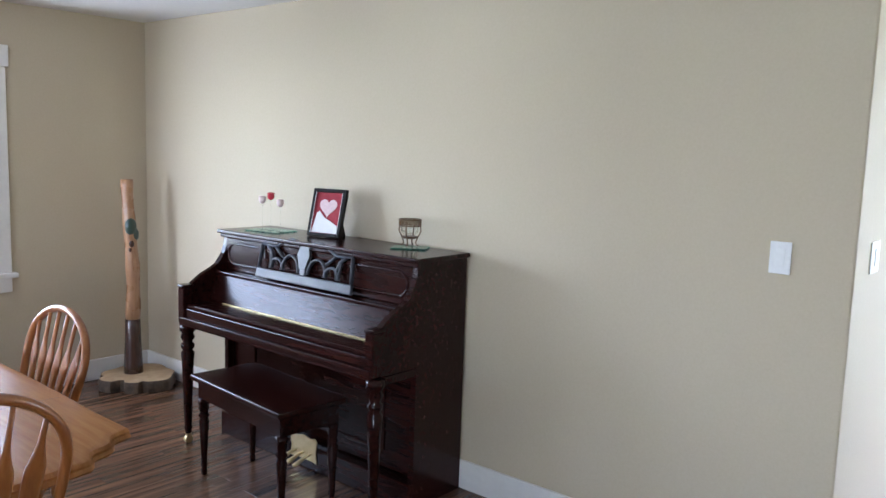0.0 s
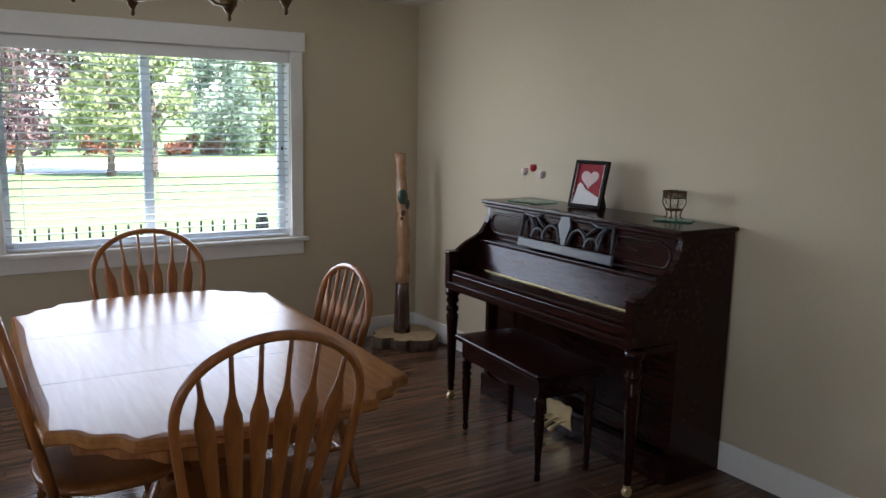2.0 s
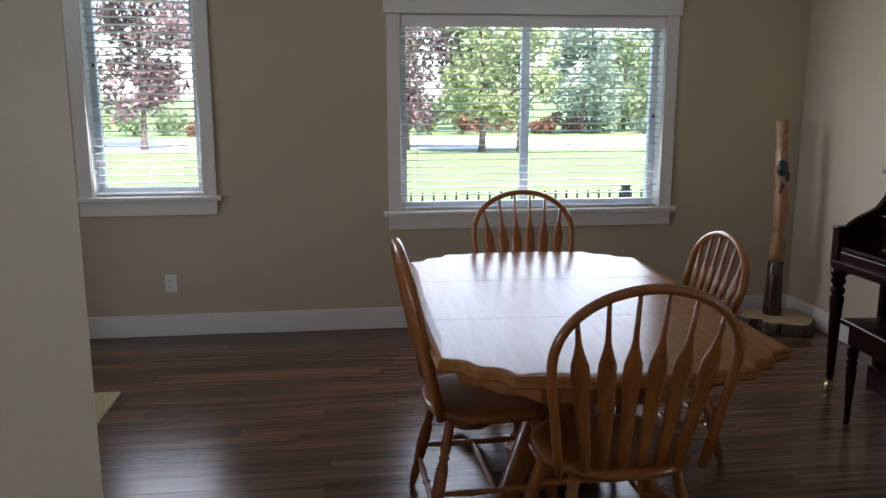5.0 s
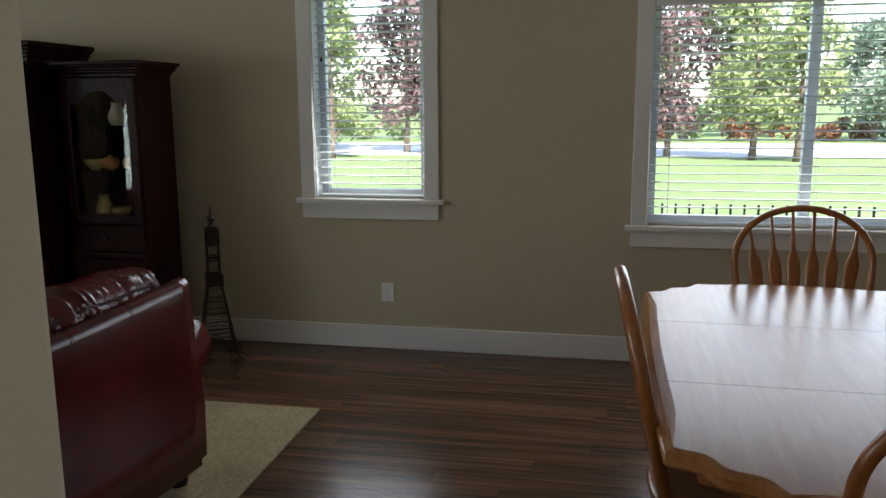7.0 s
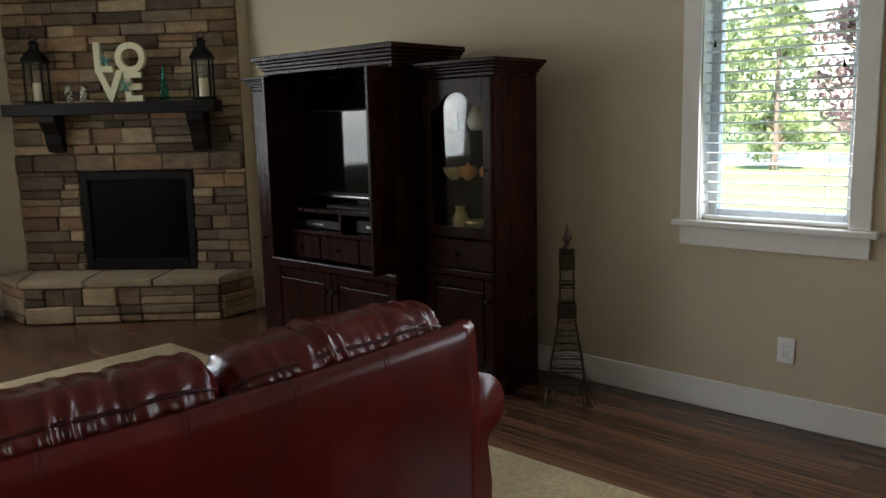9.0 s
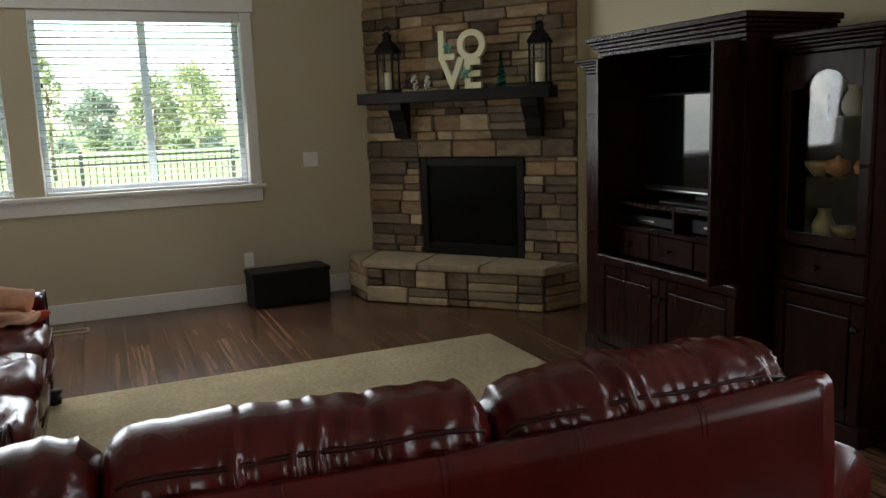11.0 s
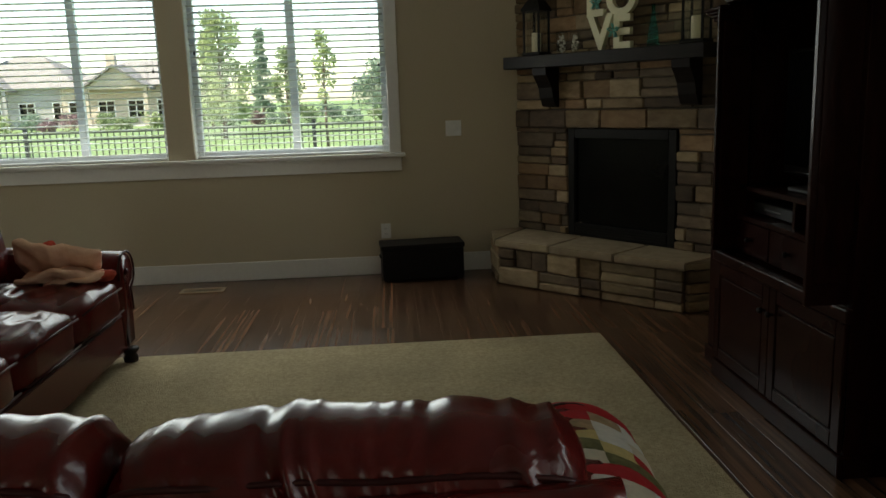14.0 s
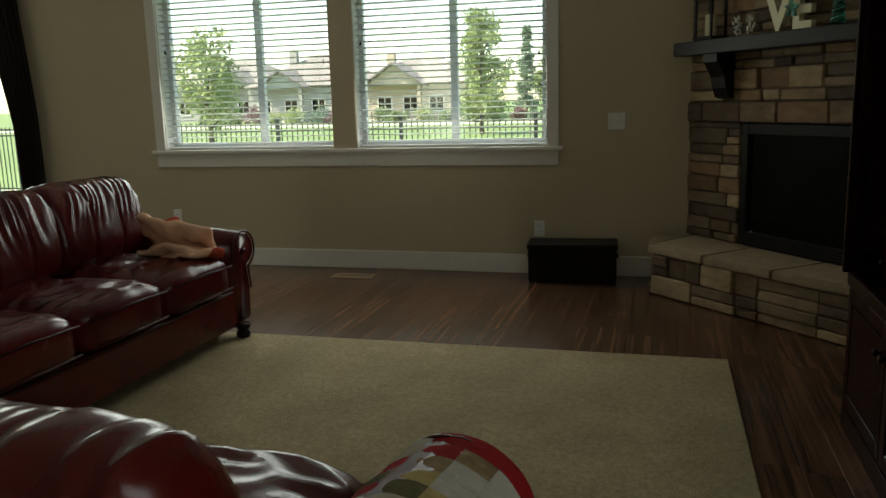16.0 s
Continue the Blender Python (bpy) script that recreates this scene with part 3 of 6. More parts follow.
def table_outline(hx, hy, cut, grow=0.0):
    """Half sizes, cut corners with a scalloped edge."""
    quarter = []
    n = 14
    for i in range(n + 1):
        f = i / n
        x, y = hx - cut * 0.85 * f, hy - cut * (1 - f)
        bulge = 0.011 * math.cos(f * math.pi * 4) + 0.006
        quarter.append((x + (bulge + grow) * 0.76, y + (bulge + grow) * 0.65))
    out = []
    for sx, sy, rev in ((1, 1, 0), (-1, 1, 1), (-1, -1, 0), (1, -1, 1)):
        q = [(sx * x, sy * y) for x, y in (reversed(quarter) if rev else quarter)]
        out += q
        if rev == 0:
            mids = [(f, 0.018 * math.sin(f * math.pi)) for f in (0.15, 0.32, 0.5, 0.68, 0.85)]
            out += [(q[-1][0] + (-2 * q[-1][0]) * f, q[-1][1] + sy * (b + grow)) for f, b in mids]
        else:
            mids = [(f, 0.05 * math.sin(f * math.pi)) for f in (0.1, 0.3, 0.5, 0.7, 0.9)]
            out += [(q[-1][0] + sx * (b + grow), q[-1][1] + (-2 * q[-1][1]) * f) for f, b in mids]
    return out


table = thing("dining_table", pose(-2.615, 1.225, 0, 0, 0, -1), "golden oak pedestal dining table with a scalloped glossy top", "table")
top = bmesh.new()
loops = []
for grow, z in ((-0.030, 0.700), (-0.008, 0.704), (0.002, 0.714), (-0.004, 0.724), (-0.004, 0.731), (-0.012, 0.740), (-0.028, 0.7425)):
    loops.append([top.verts.new((x, y, z)) for x, y in table_outline(0.885, 0.545, 0.20, grow)])
for lo, hi in zip(loops, loops[1:]):
    k = len(lo)
    for i in range(k):
        top.faces.new((lo[i], lo[(i + 1) % k], hi[(i + 1) % k], hi[i]))
top.faces.new(list(reversed(loops[0])))
top.faces.new(loops[-1])
bmesh.ops.recalc_face_normals(top, faces=top.faces[:])
part("tabletop", top, OAKTOP, table, "glossy golden oak top with a seam")
for x in (-0.295, 0.295):
    part("leaf_seam", boxes((x - 0.0006, x + 0.0006, -0.535, 0.535, 0.7424, 0.7428)), ESPRESSO, table, "thin dark joint of a table leaf")
part("apron", prism(bmesh.new(), table_outline(0.80, 0.47, 0.22, -0.01), 0.625, 0.6995), OAK, table)
part("pedestal", lathe(bmesh.new(), [(0.20, 0.06), (0.21, 0.12), (0.15, 0.16), (0.12, 0.22), (0.15, 0.32), (0.165, 0.42), (0.13, 0.50), (0.12, 0.55), (0.19, 0.60), (0.20, 0.625)], 8), OAK, table)
for a in (38, 142, 218, 322):
    d = Vector((math.cos(radians(a)), math.sin(radians(a)), 0))
    pts = [d * 0.12 + Vector((0, 0, 0.30)), d * 0.22 + Vector((0, 0, 0.26)), d * 0.32 + Vector((0, 0, 0.17)), d * 0.42 + Vector((0, 0, 0.09)), d * 0.52 + Vector((0, 0, 0.055)), d * 0.57 + Vector((0, 0, 0.045))]
    part("scroll_leg", tube(bmesh.new(), pts, [0.06, 0.055, 0.05, 0.045, 0.042, 0.038], 10, flat=0.8), OAK, table, "", True)

# ---- piano ----
PX0, PX1, PY = -3.352, -1.922, 3.462
piano = thing("piano", pose((PX0 + PX1) / 2, PY, 0), "glossy dark mahogany upright piano against the wall", "piano")
hw = (PX1 - PX0) / 2
# local y: 0 at the back, -0.34 the upper front, -0.62 the arms
part("back_case", boxes((-hw + 0.025, hw - 0.025, -0.20, -0.004, 0.06, 1.10), bevel=0.004), MAHOG, piano)
side_line = [(0.0, 0.0), (0.0, 1.125), (-0.335, 1.125), (-0.345, 1.06), (-0.36, 1.02), (-0.40, 0.965), (-0.435, 0.945), (-0.50, 0.915), (-0.56, 0.872), (-0.58, 0.865), (-0.605, 0.865), (-0.605, 0.665), (-0.335, 0.665), (-0.335, 0.0)]
for x in (-hw, hw - 0.03):
    s = prism(bmesh.new(), side_line, 0.0, 0.03, Matrix(((0, 0, 1, x), (1, 0, 0, 0), (0, 1, 0, 0), (0, 0, 0, 1))))
    part("side_panel", s, MAHOG, piano)
    part("arm_cap", boxes((x - 0.012, x + 0.042, -0.622, -0.545, 0.855, 0.872), bevel=0.006, segs=2), MAHOG, piano)
    part("arm_block", boxes((x - 0.010, x + 0.040, -0.618, -0.56, 0.665, 0.854), bevel=0.004), MAHOG, piano)
part("lid", boxes((-hw - 0.022, hw + 0.022, -0.372, -0.001, 1.126, 1.148), bevel=0.007, segs=3), MAHOG, piano, "polished lid with a moulded edge")
part("lid_moulding", boxes((-hw - 0.012, hw + 0.012, -0.356, -0.336, 1.106, 1.1255), bevel=0.006, segs=2), MAHOG, piano)
part("upper_panel", boxes((-hw + 0.031, hw - 0.031, -0.345, -0.320, 0.93, 1.105), bevel=0.003), MAHOG, piano)
for x in (-0.47, 0.47):
    ring = []
    for i in range(40):
        a = 2 * math.pi * i / 40
        ring.append((x + 0.135 * (1 if math.cos(a) > 0 else -1) + 0.055 * math.cos(a), -0.3455, 1.022 + 0.055 * math.sin(a)))
    part("panel_moulding", tube(bmesh.new(), ring, 0.007, 8, closed=True), MAHOG, piano, "", True)
part("shelf_moulding", boxes((-hw + 0.031, hw - 0.031, -0.415, -0.345, 0.912, 0.929), bevel=0.005, segs=2), MAHOG, piano)
fall = prism(bmesh.new(), [(-0.345, 0.911), (-0.40, 0.911), (-0.455, 0.775), (-0.44, 0.765), (-0.40, 0.77)], -hw + 0.031, hw - 0.031, Matrix(((0, 0, 1, 0), (1, 0, 0, 0), (0, 1, 0, 0), (0, 0, 0, 1))))
part("fallboard", fall, MAHOG, piano, "closed sloping fallboard")
part("hinge_strip", boxes((-hw + 0.16, hw - 0.16, -0.4615, -0.4575, 0.7715, 0.775)), BRASS, piano, "long thin brass hinge strip")
part("key_lid", boxes((-hw + 0.031, hw - 0.031, -0.600, -0.452, 0.748, 0.770), bevel=0.008, segs=3), MAHOG, piano)
part("key_slip", boxes((-hw + 0.031, hw - 0.031, -0.606, -0.560, 0.700, 0.747), bevel=0.005, segs=2), MAHOG, piano)
part("key_bed", boxes((-hw + 0.002, hw - 0.002, -0.622, -0.20, 0.655, 0.699), bevel=0.010, segs=3), MAHOG, piano)
part("lower_panel", boxes((-hw + 0.031, hw - 0.031, -0.300, -0.270, 0.13, 0.654), bevel=0.004), MAHOG, piano)
part("lower_frame", boxes((-0.50, 0.50, -0.308, -0.3005, 0.20, 0.225), (-0.50, 0.50, -0.308, -0.3005, 0.57, 0.595), (-0.50, -0.475, -0.308, -0.3005, 0.2255, 0.5695), (0.475, 0.50, -0.308, -0.3005, 0.2255, 0.5695), bevel=0.003), MAHOG, piano)
part("plinth", boxes((-hw + 0.001, hw - 0.001, -0.36, -0.205, 0.0, 0.125), bevel=0.006, segs=2), MAHOG, piano)
for x in (-hw + 0.012, hw - 0.012):
    leg = [(0.018, 0.055), (0.016, 0.07), (0.022, 0.085), (0.017, 0.10), (0.021, 0.12), (0.030, 0.42), (0.036, 0.50), (0.025, 0.515), (0.036, 0.53), (0.036, 0.545), (0.024, 0.56), (0.038, 0.585), (0.030, 0.61), (0.042, 0.62), (0.042, 0.654)]
    lg = part("leg", lathe(bmesh.new(), leg, 16, Matrix.Translation((x, -0.575, 0))), MAHOG, piano, "turned tapering leg", True)
    part("caster", tube(bmesh.new(), [(x - 0.010, -0.575, 0.022), (x + 0.010, -0.575, 0.022)], 0.022, 14), BRASS, lg, "small brass caster")
    part("caster_stem", lathe(bmesh.new(), [(0.010, 0.0), (0.016, 0.02), (0.018, 0.03)], 10, Matrix.Translation((x, -0.575, 0.028))), BRASS, lg, "brass caster socket")
    part("side_brace", boxes((x - 0.015, x + 0.015, -0.56, -0.34, 0.62, 0.6545), bevel=0.003), MAHOG, piano)
plate = [(-0.10, 0.155), (-0.085, 0.17), (-0.05, 0.163), (0.0, 0.175), (0.05, 0.163), (0.085, 0.17), (0.10, 0.155), (0.092, 0.10), (0.10, 0.045), (0.06, 0.05), (-0.06, 0.05), (-0.10, 0.045), (-0.092, 0.10)]
part("pedal_plate", upright(plate, -0.366, -0.3605), BRASS, piano, "shaped brass pedal plate")
for x in (-0.055, 0.0, 0.055):
    part("pedal", tube(bmesh.new(), [(x, -0.35, 0.085), (x, -0.40, 0.082), (x, -0.455, 0.062), (x, -0.475, 0.058)], [0.008, 0.010, 0.017, 0.013], 10, flat=0.5), BRASS, piano, "brass pedal", True)

# pierced music desk, leaning on the upper panel
desk = thing("music_desk", pose((PX0 + PX1) / 2 - 0.01, PY - 0.372, 0.9295, -9, 0, 0), "pierced dark fretwork music desk on the piano, window sheen in its grey", "music desk")
# dark lacquer; the window's blue-grey reflection is mixed into the base colour
DESK = material("dark_lacquer_window_sheen", (0.055, 0.060, 0.072), (0.075, 0.081, 0.095), 0.5, scale=10, coat=0.1)


def bar(points, w=0.014, name="fret"):
    part(name, tube(bmesh.new(), [(x, -0.012, z * 1.08) for x, z in points], w * 0.86, 8, flat=0.6), DESK, desk, "", True)


part("rail", boxes((-0.355, 0.355, -0.022, -0.002, 0.004, 0.052), bevel=0.004), DESK, desk, "solid lower rail")
part("rail_bead", boxes((-0.335, 0.335, -0.026, -0.0225, 0.013, 0.017), (-0.335, 0.335, -0.026, -0.0225, 0.039, 0.043)), DESK, desk)
hexa = [(-0.045, 0.150), (-0.025, 0.205), (0.025, 0.205), (0.045, 0.150), (0.022, 0.085), (-0.022, 0.085)]
part("medallion", upright(hexa, -0.024, -0.004), DESK, desk, "raised hexagonal medallion")
for s in (-1, 1):
    bar([(s * 0.345, 0.05), (s * 0.335, 0.165)])
    bar([(s * 0.335, 0.165), (s * 0.235, 0.160), (s * 0.20, 0.170)])
    bar([(s * 0.21, 0.165), (s * 0.17, 0.185), (s * 0.11, 0.205), (s * 0.07, 0.200), (s * 0.035, 0.175)])
    bar([(s * (0.10 + 0.065 * math.cos(a)), 0.055 + 0.075 * math.sin(a)) for a in (math.pi * i / 14 for i in range(15))])
    bar([(s * (0.205 + 0.05 * math.cos(a)), 0.055 + 0.05 * math.sin(a)) for a in (math.pi * i / 12 for i in range(13))])
    bar([(s * 0.245, 0.055), (s * 0.235, 0.095), (s * 0.255, 0.135), (s * 0.29, 0.155)])
    bar([(s * 0.16, 0.115), (s * 0.20, 0.140), (s * 0.225, 0.160)])
    bar([(s * 0.25, 0.06), (s * 0.27, 0.16)], 0.010)
part("fret", boxes((-0.02, 0.02, -0.020, -0.004, 0.0525, 0.0845), bevel=0.003), DESK, desk)

bench = thing("piano_bench", pose(-2.575, 2.815, 0, 0, 0, -5), "dark mahogany piano bench with turned legs", "bench")
part("bench_top", boxes((-0.385, 0.385, -0.185, 0.185, 0.475, 0.502), bevel=0.010, segs=3), MAHOG, bench, "hinged polished bench lid")
part("bench_box", boxes((-0.355, 0.355, -0.155, 0.155, 0.385, 0.474), bevel=0.003), MAHOG, bench)
for x in (-0.335, 0.335):
    for y in (-0.135, 0.135):
        lp = [(0.014, 0.0), (0.016, 0.02), (0.011, 0.035), (0.017, 0.05), (0.014, 0.07), (0.024, 0.27), (0.018, 0.285), (0.027, 0.30), (0.018, 0.315), (0.026, 0.335), (0.022, 0.35), (0.027, 0.36), (0.027, 0.3845)]
        part("leg", lathe(bmesh.new(), lp, 14, Matrix.Translation((x, y, 0))), MAHOG, bench, "", True)

# things on the piano
LID = 1.149
PAPER = material("white_torn_paper", (0.74, 0.73, 0.71), (0.80, 0.79, 0.77), 0.85, scale=12, bump=0.3)
RED = material("crimson_mat_board", (0.30, 0.02, 0.03), (0.36, 0.03, 0.045), 0.75, scale=30)
PINK = material("pale_pink_lace", (0.70, 0.50, 0.50), (0.80, 0.64, 0.63), 0.85, scale=70, bump=0.4)
SILVER = material("thin_silver_edge", (0.7, 0.7, 0.7), None, 0.25, 1.0)
FROST = material("frosted_pink_glass", (0.70, 0.54, 0.53), (0.80, 0.68, 0.66), 0.35, scale=15)
ROSE = material("red_glass_rose", (0.42, 0.015, 0.03), (0.52, 0.03, 0.05), 0.22, scale=15)
pic = thing("picture_frame", pose(-2.735, 3.295, LID, -14, 0, 10) @ Matrix.Scale(1.06, 4), "black framed red picture with a lace heart, standing on the piano", "picture frame")
part("frame_bar", boxes((-0.100, -0.082, -0.010, 0.012, 0.002, 0.240), bevel=0.003), ESPRESSO, pic)
part("frame_bar", boxes((0.082, 0.100, -0.010, 0.012, 0.002, 0.240), bevel=0.003), ESPRESSO, pic)
part("frame_bar", boxes((-0.0815, 0.0815, -0.010, 0.012, 0.002, 0.020), bevel=0.003), ESPRESSO, pic)
part("frame_bar", boxes((-0.0815, 0.0815, -0.010, 0.012, 0.222, 0.240), bevel=0.003), ESPRESSO, pic)
for x in (-0.0815, 0.0785):
    part("silver_edge", boxes((x, x + 0.003, -0.0095, -0.004, 0.0205, 0.2215)), SILVER, pic, "thin silver inner edge")
part("mat_board", boxes((-0.081, 0.081, 0.0, 0.003, 0.0205, 0.2215)), RED, pic, "crimson mat board")
heart = [(0.052 * (16 * math.sin(a) ** 3) / 16, 0.150 + 0.050 * (13 * math.cos(a) - 5 * math.cos(2 * a) - 2 * math.cos(3 * a) - math.cos(4 * a)) / 16) for a in (2 * math.pi * i / 36 for i in range(36))]
part("heart", upright(heart, -0.003, -0.0005), PINK, pic, "pale pink lace heart")
part("paper", upright([(-0.076, 0.022), (0.076, 0.022), (0.072, 0.060), (0.02, 0.085), (-0.012, 0.098), (-0.045, 0.128), (-0.060, 0.118)], -0.006, -0.0035), PAPER, pic, "torn white paper strip")
part("easel_back", prism(bmesh.new(), [(0.012, 0.16), (0.115, 0.0), (0.10, -0.02), (0.012, 0.03)], -0.045, 0.045, Matrix(((0, 0, 1, 0), (1, 0, 0, 0), (0, 1, 0, 0.03), (0, 0, 0, 1)))), ESPRESSO, pic, "black easel back")

tile = thing("glass_tray", pose(-2.175, 3.345, LID, 0, 0, 32), "clear glass mirror tile lying on the piano lid", "tray")
part("tray_glass", boxes((-0.085, 0.085, -0.065, 0.065, 0.0, 0.006), bevel=0.002), TEALGLASS, tile)
holder = thing("candle_holder", pose(-2.185, 3.350, LID + 0.0062) @ Matrix.Diagonal((1.15, 1.15, 1.0, 1)), "round bronze wire candle holder with a glass cup", "candle holder")
part("rim", tube(bmesh.new(), [(0.045 * math.cos(a), 0.045 * math.sin(a), 0.128) for a in (2 * math.pi * i / 24 for i in range(24))], 0.004, 8, closed=True), BRONZE, holder)
part("rim", tube(bmesh.new(), [(0.044 * math.cos(a), 0.044 * math.sin(a), 0.100) for a in (2 * math.pi * i / 24 for i in range(24))], 0.003, 8, closed=True), BRONZE, holder)
part("plate", lathe(bmesh.new(), [(0.005, 0.040), (0.028, 0.040), (0.034, 0.046), (0.032, 0.050)], 20), BRONZE, holder)
for i in range(4):
    a = math.pi / 2 * i + 0.4
    d = Vector((math.cos(a), math.sin(a), 0))
    part("wire_leg", tube(bmesh.new(), [d * 0.044 + Vector((0, 0, 0.126)), d * 0.046 + Vector((0, 0, 0.10)), d * 0.048 + Vector((0, 0, 0.075)), d * 0.034 + Vector((0, 0, 0.045)), d * 0.026 + Vector((0, 0, 0.02)), d * 0.034 + Vector((0, 0, 0.004)), d * 0.040 + Vector((0, 0, 0.010))], 0.0028, 6), BRONZE, holder, "", True)
for i in range(16):
    a = 2 * math.pi * i / 16
    part("rim_scroll", tube(bmesh.new(), [(0.0445 * math.cos(a + 0.12 * math.sin(b)), 0.0445 * math.sin(a + 0.12 * math.sin(b)), 0.114 + 0.010 * math.cos(b)) for b in (2 * math.pi * k / 8 for k in range(8))], 0.002, 5, closed=True), BRONZE, holder)
cup = part("glass_cup", lathe(bmesh.new(), [(0.020, 0.055), (0.036, 0.07), (0.040, 0.10), (0.043, 0.134), (0.041, 0.134), (0.038, 0.10), (0.034, 0.072), (0.01, 0.062)], 24), GLASS, holder, "clear glass cup", True)

tile2 = thing("glass_tray", pose(-3.125, 3.265, LID, 0, 0, 8), "clear glass mirror tile under glass flowers", "tray")
part("tray_glass", boxes((-0.115, 0.115, -0.085, 0.085, 0.0, 0.005), bevel=0.002), TEALGLASS, tile2)
for dx, h, mt, lab in ((-0.065, 0.160, FROST, "pale pink glass flower on a clear stem"), (0.0, 0.184, ROSE, "red glass rose on a clear stem"), (0.07, 0.152, FROST, "pale pink glass flower on a clear stem")):
    fl = thing("glass_flower", pose(-3.135 + dx * 1.15, 3.27, LID + 0.0052), lab, "glass flower", group="glass flowers on the piano")
    part("stem", tube(bmesh.new(), [(0, 0, 0.0), (0.004, 0, h * 0.5), (0, 0, h - 0.02)], 0.0016, 6), GLASS, fl, "", True)
    part("foot", lathe(bmesh.new(), [(0.022, 0.0), (0.020, 0.004), (0.005, 0.008)], 16), GLASS, fl, "", True)
    part("bloom", lathe(bmesh.new(), [(0.004, -0.022), (0.014, -0.016), (0.021, -0.002), (0.017, 0.008), (0.022, 0.013), (0.012, 0.019), (0.004, 0.016)], 12, Matrix.Translation((0, 0, h))), mt, fl, "", True)

# ---- carved wooden pipe on a log slice ----
LOGTOP = material("sawn_log_face", (0.38, 0.26, 0.14), (0.52, 0.38, 0.23), 0.7, scale=10, bump=0.1, spots=0.15, spot_scale=8)
LOGBARK = material("rough_dark_bark", (0.05, 0.035, 0.025), (0.12, 0.085, 0.055), 0.9, scale=22, bump=0.8)
STICKWOOD = material("varnished_pale_wood", (0.30, 0.15, 0.07), (0.46, 0.26, 0.14), 0.28, scale=9, stretch=(6, 6, 0.8), spots=0.25, spot_scale=9, coat=0.4)
STICKDARK = material("varnished_dark_wood", (0.035, 0.015, 0.009), (0.075, 0.032, 0.018), 0.25, scale=9, stretch=(6, 6, 0.8), coat=0.4)
slab = thing("log_slice", pose(-4.485, 3.235, 0), "round slice of a tree trunk with dark bark", "log slice")
ring0 = []
for i in range(48):
    a = 2 * math.pi * i / 48
    r = 0.235 + 0.016 * math.sin(3 * a + 0.6) + 0.010 * math.sin(7 * a) - (0.045 if i in (39, 40) else 0.0) - (0.025 if i in (33, 45) else 0.0)
    ring0.append((r * math.cos(a) * 1.04, r * math.sin(a)))
part("wood_face", prism(bmesh.new(), [(x * 0.955, y * 0.955) for x, y in ring0], 0.002, 0.078), LOGTOP, slab, "pale sawn wood face")
bark = bmesh.new()
rows_b = [[bark.verts.new((x * f, y * f, z)) for x, y in ring0] for f, z in ((0.94, 0.0), (0.985, 0.003), (1.0, 0.03), (0.99, 0.06), (0.97, 0.0765), (0.95, 0.0765))]
for lo, hi in zip(rows_b, rows_b[1:]):
    for i in range(48):
        bark.faces.new((lo[i], lo[(i + 1) % 48], hi[(i + 1) % 48], hi[i]))
part("bark", bark, LOGBARK, slab, "rough dark bark")
stick = thing("carved_stick", pose(-4.525, 3.225, 0.0785) @ Matrix.Diagonal((1, 1, 1.08, 1)), "tall varnished wooden pipe with a carved green knot", "carved stick")
st = [(0.062, 0.0), (0.060, 0.05), (0.052, 0.20), (0.048, 0.335)]
part("foot", lathe(bmesh.new(), st, 16), STICKDARK, stick, "dark lower end", True)
body = []
for i in range(19):
    f = i / 18
    body.append((Vector((0.010 * math.sin(f * 5), 0.012 * math.sin(f * 3.4 + 1) - 0.010, 0.336 + 0.85 * f)), 0.047 - 0.010 * f + 0.003 * math.sin(f * 21)))
part("shaft", tube(bmesh.new(), [p for p, r in body], [r for p, r in body], 16), STICKWOOD, stick, "pale varnished shaft", True)
GREENK = material("dark_green_stain", (0.012, 0.030, 0.022), (0.03, 0.055, 0.04), 0.3, scale=20, coat=0.4)
for dx, dy, z, r, mt in ((0.028, -0.020, 0.905, 0.040, GREENK), (0.020, 0.006, 0.855, 0.034, GREENK), (0.034, -0.018, 0.80, 0.018, STICKDARK), (0.036, 0.014, 0.60, 0.016, STICKDARK), (0.032, -0.026, 0.765, 0.012, STICKDARK)):
    k = bmesh.new()
    bmesh.ops.create_icosphere(k, subdivisions=2, radius=r, matrix=Matrix.Translation((dx, dy, z)) @ Matrix.Diagonal((0.75, 1, 1.35, 1)))
    part("knot", k, mt, stick, "dark knot", True)

# ---- chandelier over the table ----
AMBER = material("amber_glass_shade", (0.62, 0.42, 0.20), (0.74, 0.56, 0.32), 0.35, scale=6, spots=0.2)
ch = thing("chandelier", pose(-2.62, 1.25, 0), "bronze chandelier with amber glass bowls over the table", "chandelier")
part("ceiling_rose", lathe(bmesh.new(), [(0.065, HD + 0.255), (0.065, HD + 0.272), (0.02, HD + 0.279)], 20), BRONZE, ch)
part("stem", lathe(bmesh.new(), [(0.012, 2.16), (0.012, HD + 0.256)], 10), BRONZE, ch, "", True)
part("hub", lathe(bmesh.new(), [(0.008, 2.055), (0.022, 2.075), (0.05, 2.12), (0.03, 2.15), (0.045, 2.20), (0.02, 2.26)], 18), BRONZE, ch, "", True)
